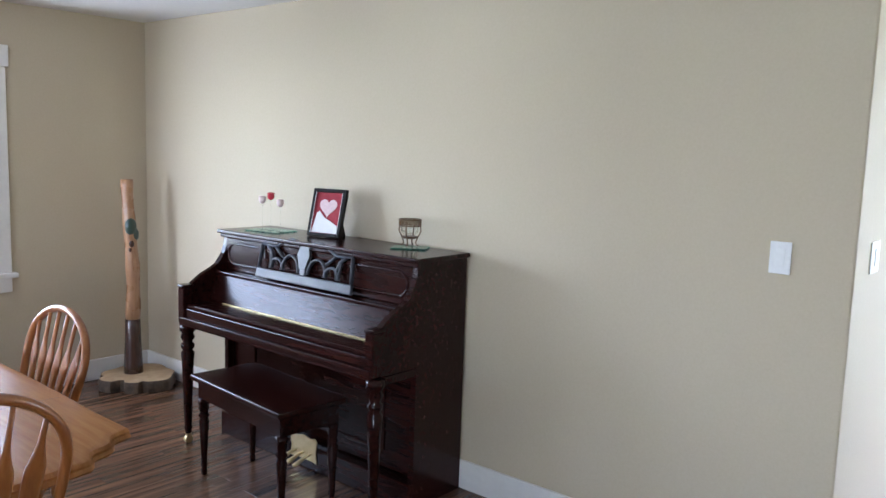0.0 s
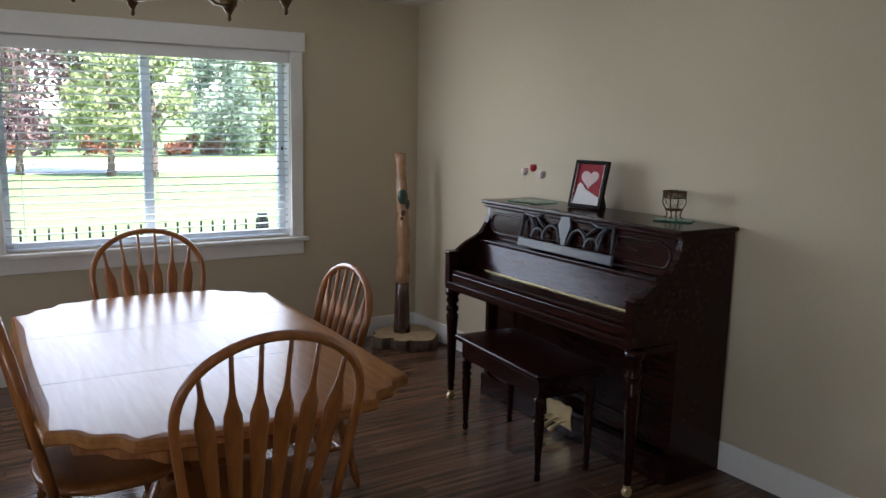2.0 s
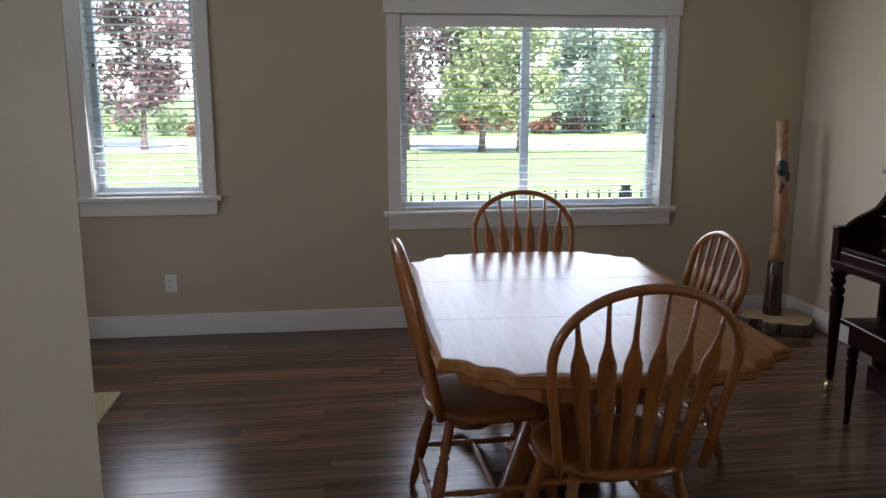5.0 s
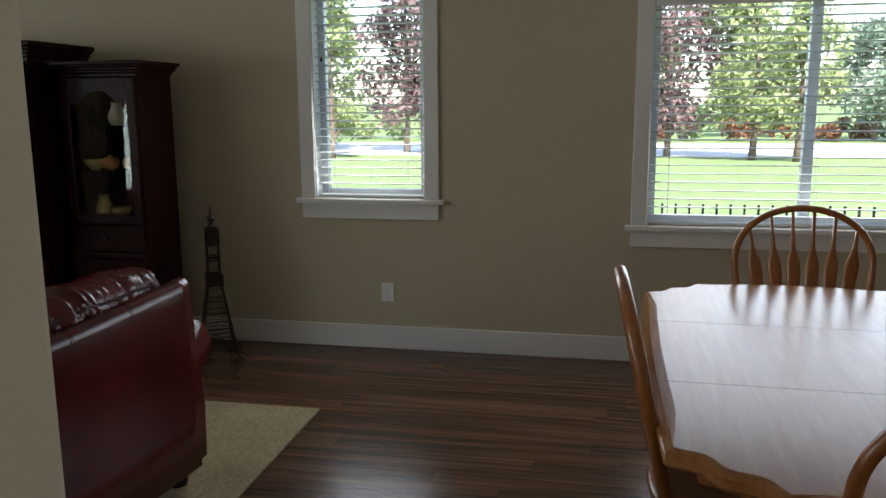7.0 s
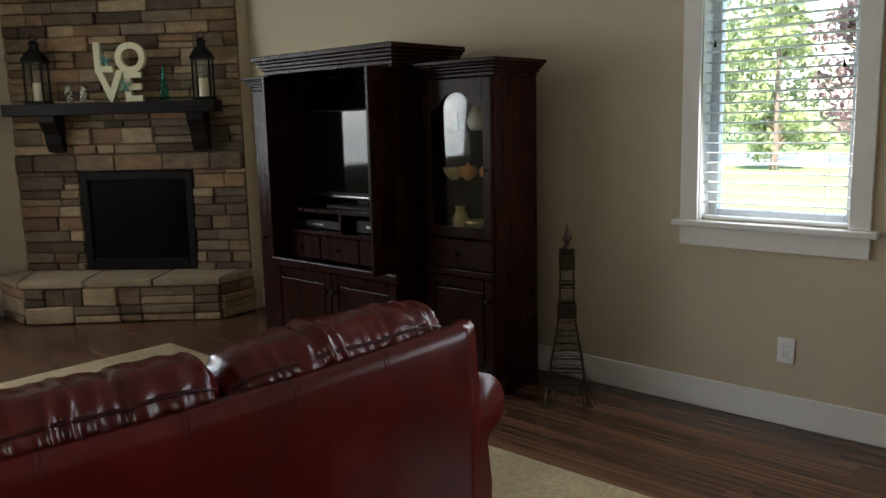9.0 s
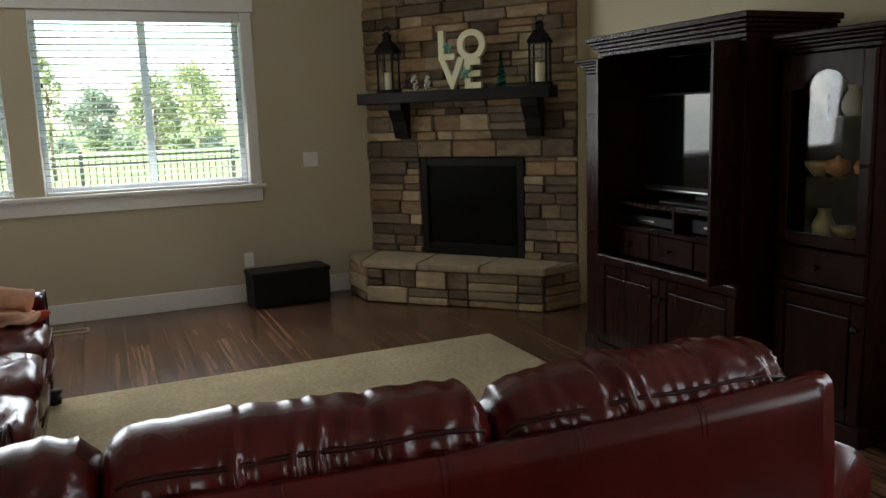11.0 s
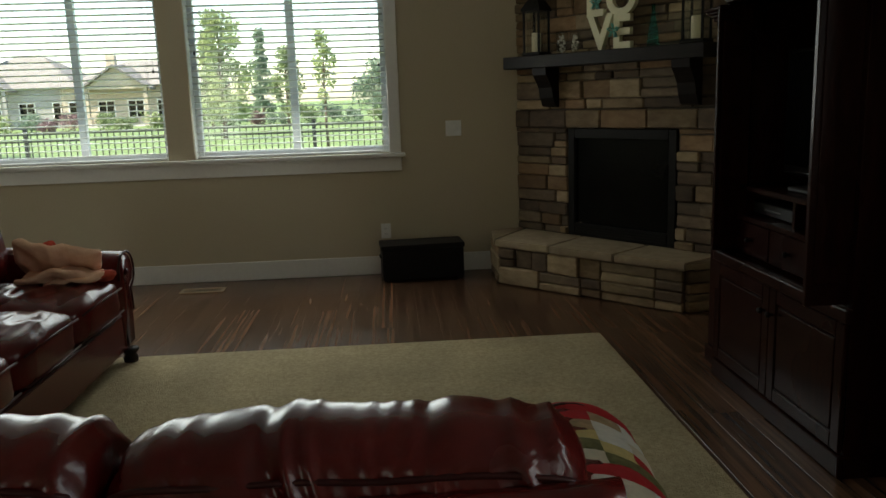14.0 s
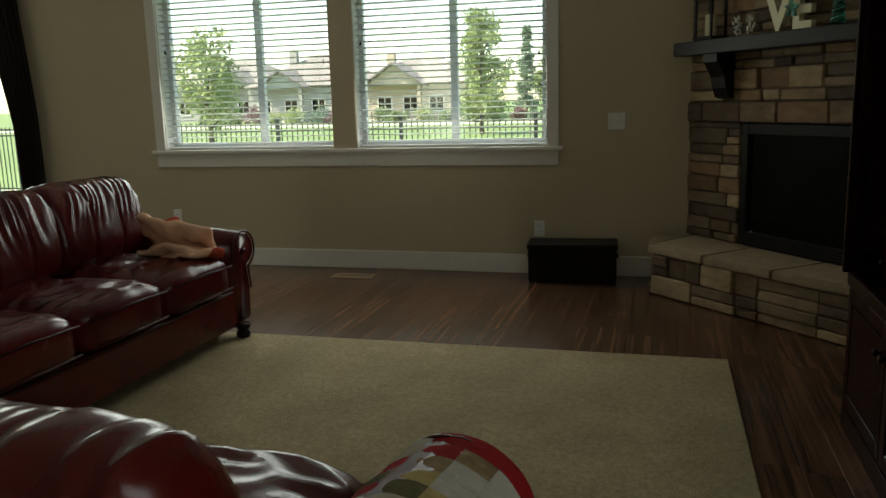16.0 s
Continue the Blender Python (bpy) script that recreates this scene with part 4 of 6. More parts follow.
for i in range(6):
    a = radians(17 + 60 * i)
    d = Vector((math.cos(a), math.sin(a), 0))
    arm = part("arm", tube(bmesh.new(), [d * 0.03 + Vector((0, 0, 2.12)), d * 0.12 + Vector((0, 0, 2.05)), d * 0.24 + Vector((0, 0, 2.015)), d * 0.34 + Vector((0, 0, 2.02)), d * 0.40 + Vector((0, 0, 2.035)), d * 0.43 + Vector((0, 0, 2.03))], [0.010, 0.010, 0.010, 0.011, 0.008, 0.006], 8, flat=0.6), BRONZE, ch, "", True)
    mm = Matrix.Translation(d * 0.36)
    part("shade", lathe(bmesh.new(), [(0.020, 2.035), (0.038, 2.055), (0.055, 2.09), (0.062, 2.13), (0.066, 2.16), (0.062, 2.16), (0.052, 2.09), (0.02, 2.05)], 18, mm), AMBER, arm, "amber glass bowl", True)
    part("shade_cup", lathe(bmesh.new(), [(0.004, 1.962), (0.010, 1.972), (0.007, 1.984), (0.016, 2.0), (0.030, 2.025), (0.036, 2.045), (0.030, 2.05)], 14, mm), BRONZE, arm, "bronze cup with a finial", True)


# ---- living room ----
def cushion(w, d, h, p=4.5, wrinkle=0.010, seed=0.0, cuts=(30, 10, 16), crown=0.0, folds=(16, 3, 3), q2=None):
    """A stuffed box with rounded sides and creased leather. Its middle is the origin."""
    bm = bmesh.new()
    q2 = q2 or p
    nx, ny, nz = cuts
    seen = {}

    def vert(u, v, t):
        key = (round(u, 4), round(v, 4), round(t, 4))
        if key not in seen:
            k = (abs(u) ** p + (abs(v) ** q2 + abs(t) ** q2) ** (p / q2)) ** (-1 / p)
            q = Vector((u * k * w / 2, v * k * d / 2, t * k * h / 2))
            out = Vector((u ** 5 / w, v ** 5 / d, t ** 5 / h)).normalized()
            n1 = noise.noise(Vector((q.x * folds[0] + seed, q.y * folds[1], q.z * folds[2] + seed)))
            n2 = noise.noise(Vector((q.x * 5 + seed * 3, q.y * 5, q.z * 5)))
            ridge = (1 - abs(n1) * 2.2)
            q += out * (wrinkle * ridge * (0.5 + 0.5 * abs(t)) + wrinkle * 1.2 * n2)
            q.z += crown * (1 - u * u) * max(t, 0) ** 2
            seen[key] = bm.verts.new(q)
        return seen[key]
    for axis, (na, nb) in enumerate(((ny, nz), (nx, nz), (nx, ny))):
        for s in (-1, 1):
            for i in range(na):
                for j in range(nb):
                    quad = []
                    for a, b in ((i, j), (i + 1, j), (i + 1, j + 1), (i, j + 1)):
                        a, b = 2 * a / na - 1, 2 * b / nb - 1
                        quad.append(vert(*((s, a, b), (a, s, b), (a, b, s))[axis]))
                    bm.faces.new(quad)
    bmesh.ops.recalc_face_normals(bm, faces=bm.faces[:])
    return bm


def pleat(bm, z_seam, seams, seed, depth=0.0105, span=0.10):
    """Gathers leather towards a seam at one height, and draws in the stitched upright seams."""
    bm.normal_update()
    moves = []
    for v in bm.verts:
        x, y, z = v.co
        wave = noise.noise(Vector((x * 21 + seed + 0.8 * math.sin(z * 11 + seed), z * 0.7, seed)))
        wide = noise.noise(Vector((x * 9 + seed * 2 + 3 * z, y * 2, z * 3)))
        ridge = max(-0.7, 1 - 3.2 * abs(wave))
        near = math.exp(-((z - z_seam + 0.035) / span) ** 2)
        d = depth * ridge * near * (0.55 + 0.9 * max(0.0, wide + 0.3)) + 0.006 * wide
        d -= 0.002 * math.exp(-((z - z_seam) / 0.012) ** 2)
        for sx in seams:
            d -= 0.007 * math.exp(-((x - sx) / 0.012) ** 2)
        moves.append(v.normal * d)
    for v, d in zip(bm.verts, moves):
        v.co += d
    return bm


def back_shell(L, z_top):
    """The sofa's outer back: a padded slab with a soft rounded top and crisp end corners, z_top(x) its height."""
    bm = bmesh.new()
    n, rows = 48, []
    for i in range(n + 1):
        x = L * i / n
        zt = z_top(x)
        lift = 0.012 * math.sin(math.pi * min(1.0, 3 * x / L)) * noise.noise(Vector((x * 5, 1, 2)))
        prof = [(0.0, 0.10), (0.006, 0.30), (0.010, 0.50), (0.004, 0.66), (-0.004, zt - 0.075), (-0.006, zt - 0.04), (-0.012, zt - 0.015), (-0.026, zt - 0.002), (-0.045, zt), (-0.066, zt - 0.004), (-0.084, zt - 0.02), (-0.095, zt - 0.06), (-0.12, 0.60), (-0.16, 0.30), (-0.16, 0.10)]
        rows.append([bm.verts.new((x, y + lift * (1 if 0.2 < z < 0.7 else 0), z)) for y, z in prof])
    k = len(rows[0])
    for lo, hi in zip(rows, rows[1:]):
        for j in range(k):
            bm.faces.new((lo[j], hi[j], hi[(j + 1) % k], lo[(j + 1) % k]))
    bm.faces.new(list(reversed(rows[0])))
    bm.faces.new(rows[-1])
    bmesh.ops.recalc_face_normals(bm, faces=bm.faces[:])
    return bm


def sofa(name, L, m, label, seen_back, lift=0.0):
    """A three-seat rolled-arm leather sofa. Local x along it from one back corner, y = 0 its outer back, -y its front."""
    s = thing(name, m, label, "sofa", group="burgundy leather sofas")
    cw = (L - 0.24) / 3

    def z_top(x):
        return 0.822 - 0.040 * math.sin(math.pi * min(x, L - x) / L) ** 1.2 + 0.006 * math.exp(-(min(x, L - x) / 0.05) ** 2)
    part("back_frame", back_shell(L, z_top), LEATHER, s, "smooth leather back with stitched seams", True)
    if seen_back:
        for x in (0.32, 0.59, 0.865, 1.16, 1.44, 1.72):
            for off in (-0.006, 0.006):
                z = z_top(x)
                part("seam", tube(bmesh.new(), [(x + off, -0.0045, z - 0.062), (x + off, -0.0058, z - 0.04), (x + off, -0.0115, z - 0.014), (x + off, -0.026, z - 0.001), (x + off, -0.046, z + 0.001)], 0.0013, 5), LEATHER, s, "stitched seam", True)
    part("base", boxes((0.0, L, -0.88, -0.02, 0.085, 0.29), bevel=0.02, segs=3), LEATHER, s)
    part("front_welt", tube(bmesh.new(), [(0.11, -0.884, 0.287), (L / 2, -0.886, 0.285), (L - 0.11, -0.884, 0.287)], 0.006, 6), PIPING, s, "dark leather piping", True)
    for k, xa in enumerate((-0.01, L + 0.01)):
        sg = -1 if k == 0 else 1
        line = [(0.10, 0.09), (0.10, 0.52)]
        for i in range(15):
            a = radians(20 + 230 * i / 14)
            line.append((-0.015 + 0.118 * math.cos(a), 0.545 + 0.105 * math.sin(a)))
        line += [(-0.06, 0.42), (-0.075, 0.30), (-0.065, 0.09)]
        arm = prism(bmesh.new(), [(xa - sg * x, z) for x, z in line], 0.02, 0.885, Matrix(((1, 0, 0, 0), (0, 0, -1, 0), (0, 1, 0, 0), (0, 0, 0, 1))))
        for v in arm.verts:
            v.co.z += 0.075 * v.co.y * min(1, max(0, (v.co.z - 0.1) / 0.4)) + 0.01
        bmesh.ops.bevel(arm, geom=[e for e in arm.edges if len(e.link_faces) == 2 and e.calc_face_angle(0) > 0.7], offset=0.012, segments=2, affect="EDGES")
        ob = part("arm", arm, LEATHER, s, "rolled leather arm", True)
        front = [(xa - sg * x, -0.888, z - 0.056 * min(1, (z - 0.1) / 0.4)) for x, z in line[1:-1]]
        part("arm_piping", tube(bmesh.new(), front, 0.006, 6), PIPING, ob, "dark leather piping", True)
        part("arm_button", lathe(bmesh.new(), [(0.018, 0.0), (0.015, 0.008), (0.004, 0.012)], 12, pose(xa + sg * 0.015, -0.886, 0.488, 90, 0, 0)), PIPING, ob, "", True)
    edge = (0.022, 0.735, 1.446, L - 0.022) if seen_back else tuple(0.02 + (L - 0.04) * i / 3 for i in range(4))
    for i in range(3):
        bw = edge[i + 1] - edge[i]
        hh = 0.45
        bc = cushion(bw - 0.006, 0.27, hh, 5.5 if seen_back and i == 0 else 9, 0.0, 7.3 * i + 2, (84, 16, 44), q2=2.7)
        z_seam = 0.165
        pleat(bc, z_seam, (-bw / 6, bw / 6), 7.3 * i + (2 if seen_back else 31))
        tilt = (0.018, 0.0, -0.02)[i] if seen_back else 0.0
        for v in bc.verts:
            v.co.y += 0.16 * v.co.z
            v.co.z += -tilt * v.co.x / bw + 0.010 * noise.noise(Vector((v.co.x * 6 + i * 9, 0, 3))) * max(0, v.co.z) * 4
        top = (0.884, 0.876, 0.866)[i] if seen_back else 0.905 + lift
        zc = top - hh / 2 - 0.004
        ob = part("back_cushion", bc, FOLDED, s, "puffed creased back cushion", True, Matrix.Translation(((edge[i] + edge[i + 1]) / 2, -0.205, zc)))
        ring = []
        vv = (1 - (z_seam / (hh / 2)) ** 2.7) ** (1 / 2.7) * 0.135
        for j in range(33):
            u = -1 + 2 * j / 32
            pw = 5.5 if seen_back and i == 0 else 9
            sq = (1 - min(1.0, abs(u)) ** pw) ** (1 / pw)
            z = z_seam * (0.25 + 0.75 * sq)
            ring.append((u * (bw / 2 - 0.007), vv * (0.1 + 0.9 * sq) + 0.16 * z + 0.001, z - tilt * u / 2 + 0.002 * math.sin(9 * u + i)))
        part("piping", tube(bmesh.new(), ring, 0.0052, 6), PIPING, ob, "dark leather piping", True)
        for sx in (-bw / 6, bw / 6):
            for off in (-0.005, 0.005):
                stitch = []
                for z in (-0.04, 0.03, 0.09, 0.13, 0.155):
                    y = (1 - (abs(z) / (hh / 2)) ** 2.7) ** (1 / 2.7) * 0.135
                    stitch.append((sx + off, y + 0.16 * z - 0.004, z - tilt * sx / bw))
                part("seam", tube(bmesh.new(), stitch, 0.0014, 5), LEATHER, ob, "stitched seam", True)
        x = 0.12 + cw * (i + 0.5)
        sc = cushion(cw - 0.008, 0.66, 0.19, 6.0, 0.004, 5.1 * i + 9, (40, 40, 10), crown=0.03, folds=(6, 9, 3))
        for v in sc.verts:
            v.co.z += 0.010 * (1 - 2.2 * abs(noise.noise(Vector((v.co.x * 5 + 3 * v.co.y + i * 7, v.co.y * 13, 4))))) * max(0, v.co.z) / 0.1
        ob = part("seat_cushion", sc, FOLDED, s, "soft creased seat cushion", True, Matrix.Translation((x, -0.59, 0.385)))
        part("piping", tube(bmesh.new(), [(-cw / 2 + 0.03, -0.325, 0.055), (0, -0.332, 0.065), (cw / 2 - 0.03, -0.325, 0.055)], 0.005, 6), PIPING, ob, "dark leather piping", True)
        part("piping", tube(bmesh.new(), [(-cw / 2 + 0.03, -0.325, -0.06), (0, -0.333, -0.06), (cw / 2 - 0.03, -0.325, -0.06)], 0.005, 6), PIPING, ob, "dark leather piping", True)
    for x in (0.02, L - 0.02):
        for y in (-0.88, -0.10):
            part("foot", lathe(bmesh.new(), [(0.022, 0.0), (0.036, 0.015), (0.040, 0.035), (0.028, 0.055), (0.045, 0.072), (0.045, 0.086)], 14, Matrix.Translation((x, y, 0.004))), ESPRESSO, s, "dark turned bun foot", True)
    return s


rug = thing("rug", pose(0, 0, 0), "plain beige woven area rug on the wood floor", "rug")
pile = boxes((-3.74, -0.79, -4.23, -0.78, 0.001, 0.017), bevel=0.005, segs=2)
part("rug_face", pile, RUG, rug, "", True)

sofa("sofa", 2.13, pose(-2.909, -0.946, 0.0, 0, 0, -5.7), "burgundy leather sofa seen from behind, with puffed cushions", True)
sofa("sofa", 1.965, pose(-0.345, -2.215, 0.0, 0, 0, -90), "burgundy leather sofa facing the television, a blanket on its seat", False, 0.005)

# crumpled blanket against the south arm
BLANKET = material("peach_fleece", (0.68, 0.39, 0.26), (0.76, 0.48, 0.33), 0.95, scale=40, bump=0.4, spots=0.12, spot_scale=6, spec=0.1)
REDFL = material("red_fleece", (0.42, 0.055, 0.035), (0.50, 0.09, 0.06), 0.95, scale=40, bump=0.4, spec=0.1)
bl = thing("blanket", pose(-0.955, -3.95, 0.487, 0, 0, 8) @ Matrix.Scale(1.28, 4), "crumpled peach fleece blanket with a red edge on the sofa", "blanket")


def folded(w, d, h, seed, wave):
    """A folded piece of cloth, wavy and soft at its edges."""
    bm = cushion(w, d, h, 7, 0.006, seed, (30, 24, 4), folds=(9, 7, 6), q2=3)
    for v in bm.verts:
        v.co.z += wave * noise.noise(Vector((v.co.x * 8 + seed, v.co.y * 9, 0.3))) + 0.5 * wave * noise.noise(Vector((v.co.x * 19 + seed, v.co.y * 15, 0.9)))
    return bm


part("fold", folded(0.30, 0.25, 0.035, 4.0, 0.035), BLANKET, bl, "", True, pose(-0.03, -0.015, 0.088, 38, -12, 6))
part("fold", folded(0.27, 0.20, 0.030, 9.0, 0.030), BLANKET, bl, "", True, pose(-0.04, 0.03, 0.040, 14, 6, -18))
part("fold", folded(0.20, 0.14, 0.030, 23.0, 0.025), BLANKET, bl, "", True, pose(-0.10, 0.06, 0.028, 4, 12, -30))
part("edge", folded(0.15, 0.09, 0.020, 14.0, 0.020), REDFL, bl, "red edge of the blanket", True, pose(0.06, -0.085, 0.105, 50, 16, 10))
part("edge", folded(0.11, 0.10, 0.022, 19.0, 0.020), REDFL, bl, "red edge of the blanket", True, pose(-0.175, 0.03, 0.024, 5, 10, 40))

# patchwork quilt over the near sofa's end arm
quilt = thing("quilt", pose(-2.995, -1.44, -0.038, 0, 0, -5.7), "patchwork quilt in red, cream and green over the sofa arm", "quilt")
QC = [material("quilt_" + n, a, None, 0.9, scale=60, bump=0.35, spots=s, spot_scale=45, spec=0.15) for n, a, s in (
    ("cream", (0.62, 0.55, 0.42), 0.1), ("red", (0.46, 0.03, 0.035), 0.1), ("white", (0.70, 0.67, 0.60), 0.05), ("olive_print", (0.17, 0.16, 0.07), 0.6), ("tan_print", (0.42, 0.30, 0.17), 0.4), ("yellow", (0.62, 0.50, 0.22), 0.15))]


def quilt_point(u, v):
    """u goes across the arm over its roll, v along it."""
    a = radians(-35 + 255 * u)
    r = 0.158 + 0.006 * noise.noise(Vector((u * 9, v * 9, 2)))
    x, z = r * math.cos(a), 0.545 + r * math.sin(a) * 0.86
    if u > 0.93:
        z -= (u - 0.93) * 1.2
    return Vector((-x, 0.16 - 0.575 * v + 0.012 * math.sin(u * 7), z - 0.011 - 0.042 * v))


random.seed(12)
NU, NV = 9, 9
for i in range(NU):
    for j in range(NV):
        k = (2, 1, 0, 3, 2, 4, 0, 1, 5)[(i * 2 + j * 5 + (j // 2) * (i % 3)) % 9]
        bm = bmesh.new()
        g = 4
        grid = [[bm.verts.new(quilt_point((i + a / g) / NU, (j + b / g) / NV) + Vector((0, 0, 0.004 * math.sin(math.pi * a / g) * math.sin(math.pi * b / g)))) for b in range(g + 1)] for a in range(g + 1)]
        for a in range(g):
            for b in range(g):
                bm.faces.new((grid[a][b], grid[a + 1][b], grid[a + 1][b + 1], grid[a][b + 1]))
        geo = bmesh.ops.solidify(bm, geom=bm.faces[:], thickness=0.007)
        part("patch", bm, QC[k], quilt, "", True)

# ---- entertainment centre ----
def moulding(bm, x0, x1, y0, y1, steps):
    """A stepped crown: (outset, z0, z1) boxes; the back (x0) stays flush."""
    for o, z0, z1 in steps:
        box(bm, x0, x1 + o, y0 - o, y1 + o, z0, z1, bevel=0.004)
    return bm


def panel_door(parent, name, x, y0, y1, z0, z1, mat, knob_y=None):
    d = part(name, boxes((x, x + 0.006, y0 + 0.01, y1 - 0.01, z0 + 0.01, z1 - 0.01)), mat, parent, "raised panel door")
    for ya in (y0, y1 - 0.055):
        part("stile", boxes((x, x + 0.018, ya, ya + 0.055, z0, z1), bevel=0.004), mat, d)
    for za in (z0, z1 - 0.055):
        part("rail", boxes((x, x + 0.018, y0 + 0.0555, y1 - 0.0555, za, za + 0.055), bevel=0.004), mat, d)
    part("panel", boxes((x + 0.0065, x + 0.016, y0 + 0.063, y1 - 0.063, z0 + 0.063, z1 - 0.063), bevel=0.011, segs=2), mat, d)
    if knob_y is not None:
        part("knob", lathe(bmesh.new(), [(0.006, 0.0), (0.006, 0.012), (0.014, 0.018), (0.012, 0.028), (0.004, 0.030)], 12, pose(x + 0.018, knob_y, z1 - 0.10, 0, 90, 0)), BLACKMETAL, d, "dark metal knob", True)
    return d


CX0, CX1, CY0, CY1 = -4.615, -4.115, -3.545, -2.475
tvc = thing("tv_cabinet", pose(0, 0, 0), "dark cherry television cabinet with open pocket doors", "cabinet")
T = 0.03
part("side", boxes((CX0, CX1, CY0, CY0 + T, 0.0, 1.68), bevel=0.002), CHERRY, tvc)
part("side", boxes((CX0, CX1, CY1 - T, CY1, 0.0, 1.68), bevel=0.002), CHERRY, tvc)
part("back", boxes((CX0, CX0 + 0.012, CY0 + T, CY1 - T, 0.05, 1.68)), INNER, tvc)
part("crown", moulding(bmesh.new(), CX0, CX1, CY0, CY1, ((0.006, 1.681, 1.705), (0.018, 1.705, 1.722), (0.030, 1.722, 1.742), (0.046, 1.742, 1.758), (0.062, 1.758, 1.786))), CHERRY, tvc, "stepped crown moulding")
part("deck", boxes((CX0 + 0.012, CX1 + 0.02, CY0 + T, CY1 - T, 0.560, 0.590), bevel=0.004), CHERRY, tvc)
part("waist_moulding", boxes((CX1, CX1 + 0.026, CY0 - 0.01, CY1 + 0.01, 0.550, 0.600), bevel=0.008, segs=2), CHERRY, tvc)
part("shelf", boxes((CX0 + 0.012, CX1 - 0.06, CY0 + T, CY1 - T, 0.880, 0.900)), CHERRY, tvc)
part("shelf_divider", boxes((CX0 + 0.05, CX1 - 0.065, -3.02, -3.0, 0.770, 0.8795)), CHERRY, tvc)
part("shelf", boxes((CX0 + 0.012, CX1 - 0.05, CY0 + T, CY1 - T, 0.750, 0.7695)), CHERRY, tvc)
part("plinth", boxes((CX0, CX1 + 0.02, CY0 - 0.006, CY1 + 0.006, 0.0, 0.085), bevel=0.008, segs=2), CHERRY, tvc)
for i in range(3):
    y = CY0 + T + 0.004 + i * 0.3365
    d = part("drawer", boxes((CX1 - 0.07, CX1 - 0.052, y, y + 0.328, 0.604, 0.744), bevel=0.004), CHERRY, tvc)
    part("knob", lathe(bmesh.new(), [(0.006, 0.0), (0.006, 0.010), (0.013, 0.016), (0.004, 0.026)], 12, pose(CX1 - 0.052, y + 0.164, 0.674, 0, 90, 0)), BLACKMETAL, d, "dark metal knob", True)
panel_door(tvc, "door", CX1 + 0.001, CY0 + 0.004, -3.012, 0.092, 0.545, CHERRY, -3.045)
panel_door(tvc, "door", CX1 + 0.001, -3.008, CY1 - 0.004, 0.092, 0.545, CHERRY, -2.975)
for y0, reach in ((CY0 + T + 0.003, 0.055), (CY1 - T - 0.025, 0.145)):
    d = part("pocket_door", boxes((CX1 - 0.10, CX1 + reach, y0, y0 + 0.022, 0.606, 1.672), bevel=0.003), CHERRY, tvc, "open dark pocket door")
    part("pocket_panel", boxes((CX1 - 0.09, CX1 + reach - 0.02, y0 + 0.0225, y0 + 0.027, 0.68, 1.60), bevel=0.002), CHERRY, d)
    part("knob", lathe(bmesh.new(), [(0.006, 0.0), (0.006, 0.010), (0.013, 0.016), (0.004, 0.026)], 12, pose(CX1 + reach - 0.035, y0, 1.05, 90, 0, 0)), BLACKMETAL, d, "dark metal knob", True)

tv = thing("television", pose(-4.37, -3.01, 0.9005), "flat black television with a glossy screen in the cabinet", "television")
part("bezel", boxes((-0.03, 0.010, -0.46, 0.46, 0.045, 0.575), bevel=0.006), BLACKBOX, tv)
part("screen", boxes((0.0105, 0.013, -0.445, 0.445, 0.085, 0.560)), BLACKGLASS, tv, "glossy dark screen")
part("silver_strip", boxes((0.0105, 0.016, -0.45, 0.45, 0.055, 0.064)), SILVER, tv, "thin silver strip")
part("stand", boxes((-0.12, 0.12, -0.20, 0.20, 0.0, 0.018), (-0.02, 0.01, -0.05, 0.05, 0.018, 0.046), bevel=0.005), BLACKBOX, tv)
for y, w, h, lab in ((-3.28, 0.40, 0.055, "slim black disc player on a shelf"), (-2.76, 0.36, 0.075, "black set-top box on a shelf")):
    b = thing("media_player", pose(-4.38, y, 0.7698), lab, "media player")
    part("case", boxes((-0.13, 0.14, -w / 2, w / 2, 0.004, h), bevel=0.004), BLACKBOX, b)
    part("display", boxes((0.1402, 0.143, -w / 4, w / 8, h * 0.45, h * 0.62)), SILVER, b, "pale display strip")


